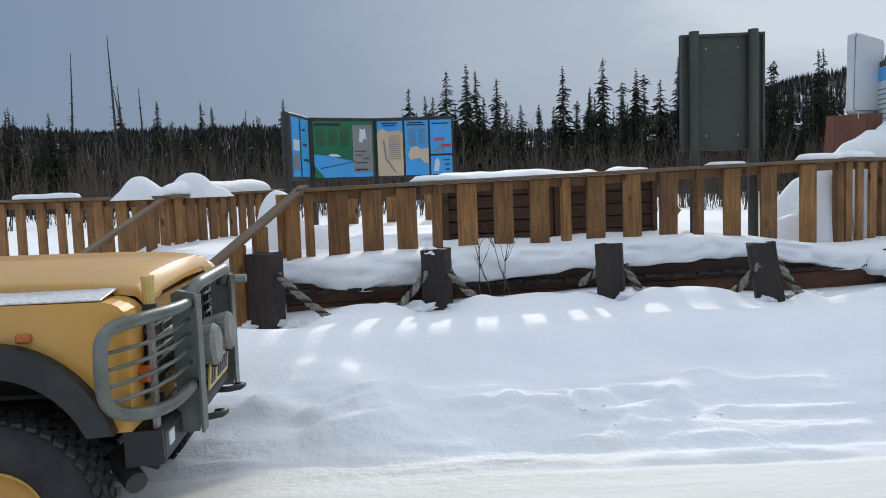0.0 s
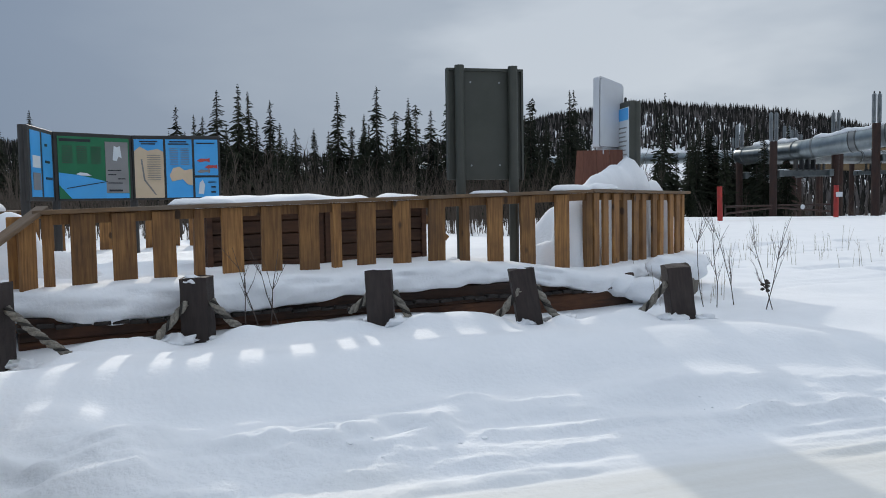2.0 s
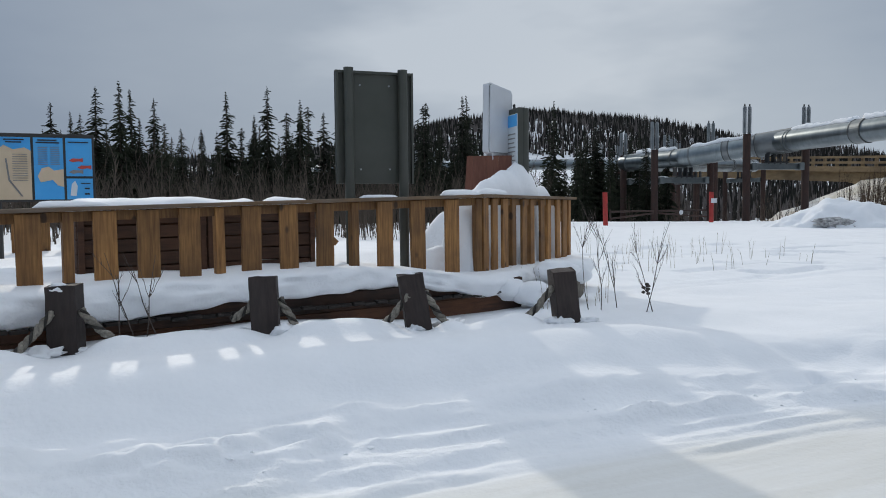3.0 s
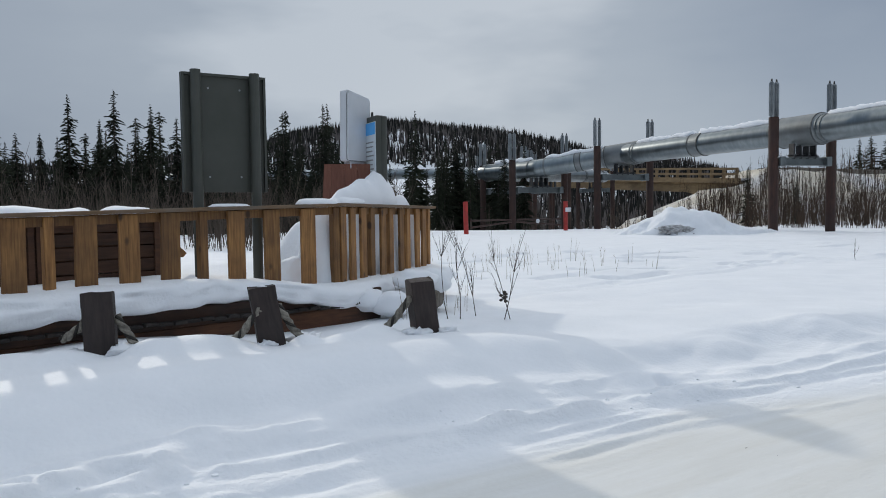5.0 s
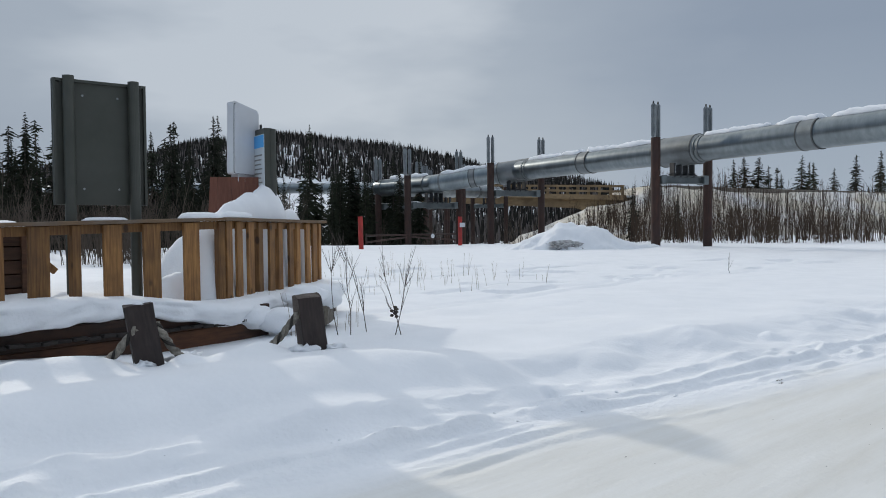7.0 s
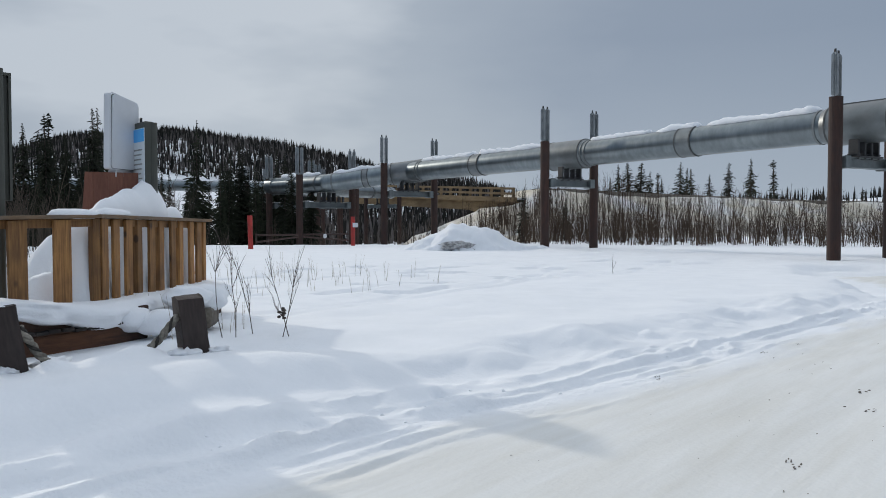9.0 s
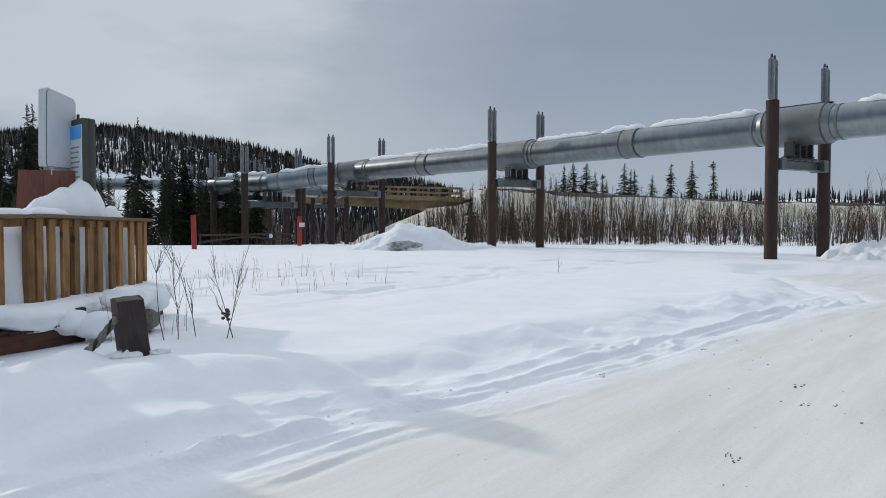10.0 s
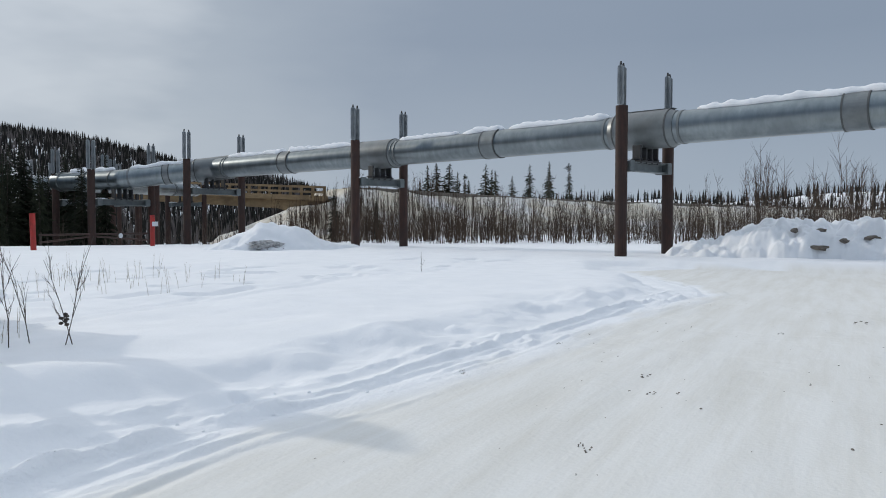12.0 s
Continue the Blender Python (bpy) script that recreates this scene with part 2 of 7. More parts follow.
GRAVEL = surf("dirty_clods", (0.09, 0.075, 0.06, 1), (0.22, 0.19, 0.16, 1), scale=12, rough=0.9, bump=0.5)


def ground_material():
    """Snow that turns to packed, dirtier ice on the road (by a slow stain along it), with ruts and grit."""
    m = surf("snow_ground", (0.83, 0.845, 0.865, 1), (0.89, 0.90, 0.918, 1), scale=1.6, rough=0.75, bump=0.3, fine=24, dist=0.02, spec=0.25)
    nt = m.node_tree
    b = nt.nodes["Principled BSDF"]
    lk = nt.links.new
    at = nt.nodes.new("ShaderNodeAttribute")
    at.attribute_name = "packed"
    co = nt.nodes.new("ShaderNodeTexCoord")
    mp = nt.nodes.new("ShaderNodeMapping")
    mp.inputs["Scale"].default_value = (0.25, 2.2, 1)
    mp.inputs["Rotation"].default_value = (0, 0, radians(4))
    lk(co.outputs["Object"], mp.inputs["Vector"])
    n = nt.nodes.new("ShaderNodeTexNoise")
    n.inputs["Scale"].default_value, n.inputs["Detail"].default_value, n.inputs["Roughness"].default_value = 1.3, 6, 0.65
    lk(mp.outputs[0], n.inputs["Vector"])
    ramp = nt.nodes.new("ShaderNodeValToRGB")
    e = ramp.color_ramp.elements
    e[0].position, e[0].color = 0.28, (0.69, 0.672, 0.622, 1)
    e[1].position, e[1].color = 0.60, (0.79, 0.784, 0.757, 1)
    lk(n.outputs["Fac"], ramp.inputs["Fac"])
    mx = nt.nodes.new("ShaderNodeMix")
    mx.data_type = "RGBA"
    lk(at.outputs["Fac"], mx.inputs["Factor"])
    lk(b.inputs["Base Color"].links[0].from_socket, mx.inputs["A"])
    lk(ramp.outputs["Color"], mx.inputs["B"])
    lk(mx.outputs["Result"], b.inputs["Base Color"])
    # trodden dents
    n2 = nt.nodes.new("ShaderNodeTexNoise")
    n2.inputs["Scale"].default_value, n2.inputs["Detail"].default_value = 1.5, 3
    lk(co.outputs["Object"], n2.inputs["Vector"])
    r2 = nt.nodes.new("ShaderNodeMapRange")
    r2.interpolation_type = "SMOOTHSTEP"
    r2.inputs["From Min"].default_value, r2.inputs["From Max"].default_value = 0.50, 0.66
    r2.inputs["To Min"].default_value, r2.inputs["To Max"].default_value = 0.0, -1.0
    lk(n2.outputs["Fac"], r2.inputs["Value"])
    bp = nt.nodes.new("ShaderNodeBump")
    bp.inputs["Strength"].default_value, bp.inputs["Distance"].default_value = 0.18, 0.05
    sx = nt.nodes.new("ShaderNodeSeparateXYZ")
    lk(co.outputs["Object"], sx.inputs[0])
    mk = nt.nodes.new("ShaderNodeMapRange")
    mk.inputs["From Min"].default_value, mk.inputs["From Max"].default_value = 6.0, 10.0
    lk(sx.outputs["X"], mk.inputs["Value"])
    mu = nt.nodes.new("ShaderNodeMath")
    mu.operation = "MULTIPLY"
    lk(r2.outputs[0], mu.inputs[0])
    lk(mk.outputs[0], mu.inputs[1])
    lk(mu.outputs[0], bp.inputs["Height"])
    lk(bp.outputs["Normal"], b.inputs["Normal"].links[0].from_node.inputs["Normal"])
    # crumbly texture along the road's edge, finer scraped streaks on the road
    ce = nt.nodes.new("ShaderNodeAttribute")
    ce.attribute_name = "crumbly"
    n5 = nt.nodes.new("ShaderNodeTexNoise")
    n5.inputs["Scale"].default_value, n5.inputs["Detail"].default_value, n5.inputs["Roughness"].default_value = 6.5, 6, 0.62
    lk(co.outputs["Object"], n5.inputs["Vector"])
    n6 = nt.nodes.new("ShaderNodeTexNoise")
    n6.inputs["Scale"].default_value, n6.inputs["Detail"].default_value, n6.inputs["Roughness"].default_value = 5.0, 5, 0.6
    mp6 = nt.nodes.new("ShaderNodeMapping")
    mp6.inputs["Scale"].default_value = (0.5, 4.0, 1)
    mp6.inputs["Rotation"].default_value = (0, 0, radians(3))
    lk(co.outputs["Object"], mp6.inputs["Vector"])
    lk(mp6.outputs[0], n6.inputs["Vector"])
    m5 = nt.nodes.new("ShaderNodeMath")
    m5.operation = "MULTIPLY"
    lk(n5.outputs["Fac"], m5.inputs[0])
    lk(ce.outputs["Fac"], m5.inputs[1])
    m6 = nt.nodes.new("ShaderNodeMath")
    m6.operation = "MULTIPLY"
    lk(n6.outputs["Fac"], m6.inputs[0])
    lk(at.outputs["Fac"], m6.inputs[1])
    m7 = nt.nodes.new("ShaderNodeMath")
    m7.operation = "MULTIPLY_ADD"
    m7.inputs[1].default_value = 0.09
    lk(m6.outputs[0], m7.inputs[0])
    lk(m5.outputs[0], m7.inputs[2])
    b5 = nt.nodes.new("ShaderNodeBump")
    b5.inputs["Strength"].default_value, b5.inputs["Distance"].default_value = 0.46, 0.09
    lk(m7.outputs[0], b5.inputs["Height"])
    lk(b5.outputs["Normal"], bp.inputs["Normal"])
    mr = nt.nodes.new("ShaderNodeMapRange")
    mr.inputs["To Min"].default_value, mr.inputs["To Max"].default_value = 0.78, 0.72
    lk(at.outputs["Fac"], mr.inputs["Value"])
    lk(mr.outputs[0], b.inputs["Roughness"])
    return m


GROUND = ground_material()


# ---- building helpers ----
def thing(name, label, category, group="", kind="", at=(0, 0, 0), turn=0.0):
    ob = new(name)
    ob.empty_display_size = 0.1
    ob.matrix_basis = pose(*at, 0, 0, turn)
    return tagged(ob, label, category, group, kind)


def mesh_of(name, bm, material, smooth=False):
    me = bpy.data.meshes.new(name)
    bm.to_mesh(me)
    bm.free()
    me.materials.append(material)
    if smooth:
        me.shade_smooth()
    return me


def part(name, bm, material, parent=None, label="", smooth=False):
    ob = new(name, bm if isinstance(bm, bpy.types.Mesh) else mesh_of(name, bm, material, smooth))
    if parent:
        ob.parent = parent
    return tagged(ob, label)


def box(bm, c, s, rot=None, bevel=0.0):
    """A box of size s about c, optionally turned and with bevelled edges."""
    m = Matrix.Translation(c) @ (rot if rot is not None else Matrix()) @ Matrix.Diagonal((*s, 1))
    vs = bmesh.ops.create_cube(bm, size=1.0, matrix=m)["verts"]
    if bevel:
        es = list({e for v in vs for e in v.link_edges})
        bmesh.ops.bevel(bm, geom=es, offset=bevel, segments=1, affect="EDGES")
    return bm


def boxed(c, s, rot=None, bevel=0.0):
    return box(bmesh.new(), c, s, rot, bevel)


def rod(bm, p, q, r1, r2=None, seg=10, caps=True):
    """A round bar from p to q."""
    p, q = Vector(p), Vector(q)
    d = q - p
    m = Matrix.Translation((p + q) / 2) @ d.to_track_quat("Z", "Y").to_matrix().to_4x4()
    bmesh.ops.create_cone(bm, cap_ends=caps, segments=seg, radius1=r1, radius2=r1 if r2 is None else r2, depth=d.length, matrix=m)
    return bm


def tube(bm, pts, r, seg=8):
    """A bent round bar through pts."""
    pts = [Vector(p) for p in pts]
    rings = []
    c = None
    for i, p in enumerate(pts):
        d = (pts[min(i + 1, len(pts) - 1)] - pts[max(i - 1, 0)]).normalized()
        if c is None:
            c = Vector((0, 0, 1)) if abs(d.z) < 0.9 else Vector((0, 1, 0))
        a = d.cross(c).normalized()
        c = a.cross(d)
        rr = r[i] if isinstance(r, (list, tuple)) else r
        rings.append([bm.verts.new(p + rr * (a * math.cos(2 * math.pi * k / seg) + c * math.sin(2 * math.pi * k / seg))) for k in range(seg)])
    for u, v in zip(rings, rings[1:]):
        for k in range(seg):
            bm.faces.new((u[k], u[(k + 1) % seg], v[(k + 1) % seg], v[k]))
    bm.faces.new(rings[0][::-1])
    bm.faces.new(rings[-1])
    return bm


def prism(bm, outline, y0, y1, m=None):
    """An outline of (x, z) points drawn out from y0 to y1."""
    m = m if m is not None else Matrix()
    a = [bm.verts.new(m @ Vector((x, y0, z))) for x, z in outline]
    b = [bm.verts.new(m @ Vector((x, y1, z))) for x, z in outline]
    n = len(a)
    bm.faces.new(a)
    bm.faces.new(b[::-1])
    for i in range(n):
        bm.faces.new((a[i], b[i], b[(i + 1) % n], a[(i + 1) % n]))
    bmesh.ops.recalc_face_normals(bm, faces=bm.faces)
    return bm


def blob(bm, c, s, seed=0, rough=0.15, detail=3, freq=1.6, flat=None):
    """A soft lump of snow: a ball pressed to size s, uneven, its underside cut at flat."""
    vs = bmesh.ops.create_icosphere(bm, subdivisions=detail, radius=1.0)["verts"]
    for v in vs:
        k = 1 + rough * noise.noise(v.co * freq + Vector((seed * 7.1, seed * 3.3, 1.7)))
        p = Vector((v.co.x * s[0], v.co.y * s[1], v.co.z * s[2])) * k + Vector(c)
        if flat is not None:
            p.z = max(p.z, flat)
        v.co = p
    return bm


def heading(p, q):
    return math.degrees(math.atan2(q[1] - p[1], q[0] - p[0]))


# ---- smooth noise on arrays, for the ground ----
def grid_noise(x, y, seed=0):
    xi, yi = np.floor(x).astype(np.int64), np.floor(y).astype(np.int64)
    fx, fy = x - xi, y - yi
    ux, uy = fx * fx * fx * (fx * (fx * 6 - 15) + 10), fy * fy * fy * (fy * (fy * 6 - 15) + 10)

    def h(i, j):
        v = (i * 374761393 + j * 668265263 + seed * 974634777) & 0xFFFFFFFF
        v = ((v ^ (v >> 13)) * 1274126177) & 0xFFFFFFFF
        return ((v ^ (v >> 16)) & 0xFFFF) / 32768.0 - 1.0

    return (h(xi, yi) * (1 - ux) + h(xi + 1, yi) * ux) * (1 - uy) + (h(xi, yi + 1) * (1 - ux) + h(xi + 1, yi + 1) * ux) * uy


def fbm(x, y, seed=0, octaves=4):
    v, a = np.zeros_like(x, dtype=float), 1.0
    for k in range(octaves):
        v = v + a * grid_noise(x * 2**k, y * 2**k, seed + k)
        a *= 0.5
    return v


def smooth(a, b, x):
    t = np.clip((x - a) / (b - a), 0, 1)
    return t * t * (3 - 2 * t)

# ---- ground ----
EDGE_X = (-60, 0, 2.5, 5, 6.2, 9, 11, 13.7, 17.5, 19, 22, 25, 27, 28, 29, 31)
EDGE_Y = (4.4, 4.35, 4.45, 4.36, 4.1, 3.93, 3.75, 3.55, 3.0, 3.4, 5.0, 6.6, 5.0, 0, -15, -70)
HUMMOCKS = [(-0.85, 5.08, 0.34, 0.10), (-0.35, 4.80, 0.30, 0.07), (-1.25, 4.72, 0.26, 0.07), (6.6, 5.1, 0.5, 0.05), (8.2, 5.0, 0.6, 0.06), (11.0, 4.6, 0.7, 0.07), (5.3, 5.2, 0.3, 0.05),
            (0.72, 6.88, 0.50, 0.11), (1.22, 6.68, 0.20, 0.07), (2.15, 6.60, 0.42, 0.11), (1.72, 6.58, 0.16, 0.06), (3.45, 6.36, 0.34, 0.09), (2.96, 6.32, 0.14, 0.06), (-0.72, 6.92, 0.34, 0.07), (0.25, 6.92, 0.18, 0.08), (-0.97, 6.50, 0.20, 0.06), (-0.45, 6.80, 0.18, 0.05), (2.96, 6.42, 0.14, 0.04), (3.74, 6.40, 0.22, 0.07)]
HOLES = [(5.38, 4.62, 0.06, 0.07), (4.7, 4.75, 0.10, 0.02), (6.1, 4.7, 0.10, 0.03)]
RIBS = [(4.38, 3.3, 4.5, 0.050, 1), (4.16, 3.4, 4.7, 0.038, 2), (3.96, 3.5, 4.9, 0.042, 3), (3.76, 3.3, 4.8, 0.030, 4), (4.46, 1.6, 3.0, 0.045, 5), (4.52, 5.0, 9.2, 0.050, 6), (4.34, 5.2, 8.0, 0.030, 7), (4.56, 9.0, 16.0, 0.060, 8), (4.40, 8.4, 14.0, 0.035, 9)]
RIDGE_AZ = (-180, -60, -30, -12, 0, 10, 18, 24, 30, 36, 42, 48, 54, 62, 75, 95, 140, 180)
RIDGE_EL = (3.0, 4.1, 4.4, 4.1, 3.2, 2.8, 4.2, 5.85, 6.45, 6.05, 5.15, 4.0, 2.1, 1.1, 1.3, 1.7, 2.0, 3.0)


def height(x, y):
    """The ground's height, and how far it is packed into road ice."""
    x, y = np.asarray(x, float), np.asarray(y, float)
    d = y - (np.interp(x, EDGE_X, EDGE_Y) + 0.10 * grid_noise(x * 0.45, y * 0.1, 5))
    east = smooth(4.0, 6.5, x)
    near = smooth(26, 12, np.hypot(x - 4, y - 5))
    # soft bank beside the deck, with a low wind-cut step along its foot
    cut = d + 0.22 * grid_noise(x * 0.7, y * 0.3, 71) + 0.10 * grid_noise(x * 2.1, y * 0.8, 73)
    rise = d + 0.12 * grid_noise(x * 0.55, 0 * y, 76) + 0.05 * grid_noise(x * 1.6, y, 78)
    step = np.clip(0.55 + 0.6 * grid_noise(x * 0.5, 0 * y, 75), 0.1, 1)
    west_bank = 0.06 * smooth(-0.3, 0.12, d) + 0.13 * step * smooth(0.16, 0.34, cut) + 0.13 * (1 - step) * smooth(0.2, 0.6, d) + 0.25 * smooth(0.56, 1.38, rise) - (0.08 + 0.17 * smooth(1.5, 3.8, x)) * smooth(1.55, 2.8, rise)
    west_bank = west_bank + near * 0.035 * fbm(x * 0.9, y * 1.6, 74, 3) * np.exp(-((d - 0.75) / 0.5) ** 2)
    # ploughed shoulder of the open field: a shaded slope up to a rolling crest
    roll = d + 0.45 * grid_noise(x * 0.45, y * 0.5, 77) + 0.22 * grid_noise(x * 1.3, y * 1.2, 79)
    east_bank = 0.03 * smooth(-0.15, 0.15, d) + 0.03 * smooth(0.15, 0.6, d) + 0.17 * smooth(0.55, 1.7, roll) + 0.04 * near * np.clip(fbm(x * 1.3, y * 2.0, 27, 3), -0.6, 1) * np.exp(-((d - 1.0) / 0.5) ** 2)
    z = (1 - east) * west_bank + east * east_bank
    snowy = smooth(-0.1, 0.6, d)
    z = z + snowy * (0.030 * fbm(x * 0.35, y * 0.5, 11, 2) + 0.016 * fbm(x * 1.0, y * 1.3, 17, 2))
    z = z + 0.045 * east * near * np.exp(-((roll - 0.95) / 0.35) ** 2) * np.clip(fbm(x * 1.1, y * 1.6, 23, 3), -0.3, 1)
    # crumbled ridges thrown up by tyres along the edge
    clumpy = np.clip(0.5 + 1.0 * fbm(x * 2.6, y * 7.0, 31, 4), 0.0, 1.7)
    for off, high, wide, sd in ((0.04, 0.048, 0.08, 1), (0.24, 0.040, 0.08, 2), (0.44, 0.034, 0.08, 3), (-0.12, 0.028, 0.05, 4), (-0.24, 0.018, 0.035, 7), (-0.36, 0.020, 0.045, 5), (-0.48, 0.012, 0.03, 8), (-0.64, 0.012, 0.045, 6)):
        q = d - off - 0.05 * grid_noise(x * 0.5, 0 * y, 39 + sd)
        lasting = np.clip(0.40 + 1.5 * grid_noise(x * 0.42 + 3.1 * sd, 0 * y, 37), 0, 1)
        z = z + near * lasting * (high * clumpy * np.exp(-(q / wide) ** 2) - 0.35 * high * np.exp(-((q + 2.2 * wide) / wide) ** 2))
    # crisp ribs of pressed snow between tyre marks, steep towards the road
    ribs = np.clip(0.8 + 0.6 * fbm(x * 1.6, y * 9.0, 113, 4), 0.2, 1.3)
    for line, x0, x1, high, sd in RIBS:
        q = (d + np.interp(5.0, EDGE_X, EDGE_Y) - line) + 0.05 * grid_noise(x * 0.9, 0 * y, 120 + sd) + 0.012 * fbm(x * 6.0, y * 6.0, 130 + sd, 3)
        rib = np.exp(-(q / np.where(q < 0, 0.028, 0.085)) ** 2) - 0.45 * np.exp(-((q + 0.085) / 0.05) ** 2)
        z = z + 0.75 * near * high * ribs * rib * smooth(x0 - 0.25, x0 + 0.25, x) * smooth(x1 + 0.3, x1 - 0.3, x)
    # kicked-up lumps at the bank's foot
    z = z + near * (1 - east) * 0.11 * np.clip(fbm(x * 1.8, y * 3.2, 83, 4), 0, 1) * np.exp(-((d - 0.22) / 0.30) ** 2) * (0.35 + 0.65 * smooth(2.6, 0.8, x))
    for hx, hy, hr, hh in HUMMOCKS:
        z = z + hh * np.exp(-(((x - hx) / hr) ** 2 + ((y - hy) / (0.7 * hr)) ** 2) ** 1.5)
    for hx, hy, hr, hh in HOLES:
        z = z - hh * np.exp(-(((x - hx) / hr) ** 2 + ((y - hy) / hr) ** 2) ** 2)
    z = z - 0.12 * np.exp(-((x + 1.45) / 0.45) ** 2 - ((y - 6.5) / 0.45) ** 2) - 0.07 * smooth(-0.9, -1.6, x) * smooth(5.6, 3.8, y)
    # trodden band across the field, and old snowmobile lines
    trod = smooth(0.30, 0.55, fbm(x * 0.9, y * 1.5, 99, 3)) * smooth(9.5, 11, y) * smooth(7, 10, x) * smooth(34, 26, x) * smooth(22, 17, y)
    z = z - 0.07 * trod + 0.02 * fbm(x * 0.5, y * 0.8, 98, 2) * smooth(9, 13, y) * smooth(7, 10, x) * smooth(60, 40, x)
    for line, sl in ((9.4, 0.10), (9.8, 0.10)):
        z = z - 0.035 * np.exp(-((y - line - sl * (x - 8) - 0.3 * grid_noise(x * 0.2, 0 * y, 87)) / 0.10) ** 2) * smooth(5.5, 7, x) * smooth(24, 18, x)
    road = 0.006 * fbm(x * 0.4, y * 2.2, 41, 3) + 0.002 * fbm(x * 3, y * 6, 43, 2) + 0.004 * grid_noise(x * 0.15, d * 8, 47) * smooth(-1.6, -0.2, d)
    z = z + (1 - snowy) * road
    r, az = np.hypot(x, y), np.degrees(np.arctan2(x, y))
    ridge = np.tan(np.radians(np.interp(az, RIDGE_AZ, RIDGE_EL))) * 420 + 5 * fbm(x * 0.012, y * 0.012, 53, 3)
    z = z + ridge * smooth(150, 430, r) - 3.0 * smooth(48, 90, r) * smooth(62, 40, az) * smooth(-80, -40, az)
    packed = (1 - smooth(-0.75, -0.15, d + 0.22 * grid_noise(x * 1.2, y * 3, 91))) * (1 - smooth(60, 120, r))
    return z, packed


def axis(lo, hi, step, far, grow=1.07):
    a = list(np.arange(lo, hi, step))
    s, right = step, []
    v = hi
    while v < far:
        right.append(v)
        s *= grow
        v += s
    s, left = step, []
    v = lo
    while v > -far:
        s *= grow
        v -= s
        left.append(v)
    return np.array(left[::-1] + a + right)


def refined(a, spans):
    """The axis a with its steps inside each span (low, high, step) replaced by finer ones."""
    for lo_, hi_, st_ in spans:
        a = np.concatenate([a[a < lo_], np.arange(lo_, hi_, st_), a[a > hi_ + 0.5 * st_]])
    return a


gx = refined(axis(-3.5, 12.0, 0.035, 2600, 1.06), ((12.0, 19.0, 0.07), (19.0, 27.0, 0.14)))
gy = refined(axis(3.4, 5.6, 0.022, 2600, 1.06), ((5.6, 7.6, 0.04), (7.6, 18.0, 0.10), (2.4, 3.4, 0.05)))
GX, GY = np.meshgrid(gx, gy)
GZ, GP = height(GX, GY)
nx, ny = len(gx), len(gy)
idx = np.arange(nx * ny).reshape(ny, nx)
quads = np.stack([idx[:-1, :-1], idx[:-1, 1:], idx[1:, 1:], idx[1:, :-1]], -1).reshape(-1, 4)
me = bpy.data.meshes.new("ground")
me.from_pydata(np.stack([GX.ravel(), GY.ravel(), GZ.ravel()], 1).tolist(), [], quads.tolist())
me.attributes.new("packed", "FLOAT", "POINT").data.foreach_set("value", GP.ravel().astype(np.float32))
edge_d = GY - np.interp(GX, EDGE_X, EDGE_Y)
crumbly = np.exp(-((edge_d + 0.18) / 0.48) ** 2) * np.clip(0.75 + 0.8 * grid_noise(GX * 0.8, GY * 2.0, 93), 0.1, 1) * smooth(30, 18, np.hypot(GX, GY))
me.attributes.new("crumbly", "FLOAT", "POINT").data.foreach_set("value", crumbly.ravel().astype(np.float32))
me.materials.append(GROUND)
me.shade_smooth()
tagged(new("ground", me), "snow-covered ground with a packed, rutted parking road", "ground", kind="structure")


def ground_z(x, y):
    return float(height(np.array([x]), np.array([y]))[0][0])

# ---- viewing deck ----
RAIL_Z, DECK_Z = 1.50, 0.52
C0, C1, C2 = (-1.32, 7.47), (4.46, 8.70), (6.78, 10.26)
BACK = [(6.78, 10.26), (6.1, 12.2), (3.9, 13.4), (0.6, 13.6), (-2.6, 12.7), (-3.25, 9.27)]
LEFT_END = (-6.6, 10.7)

deck = thing("viewing_deck", "raised timber viewing deck buried under thick snow", "deck", kind="structure")
# deck boards under the snow
bm = bmesh.new()
loop = [bm.verts.new((x, y, DECK_Z)) for x, y in [C0, C1, C2] + BACK[1:]]
low = [bm.verts.new((x, y, DECK_Z - 0.04)) for x, y in [C0, C1, C2] + BACK[1:]]
bm.faces.new(loop)
bm.faces.new(low[::-1])
for i in range(len(loop)):
    j = (i + 1) % len(loop)
    bm.faces.new((loop[i], low[i], low[j], loop[j]))
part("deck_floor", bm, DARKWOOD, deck)


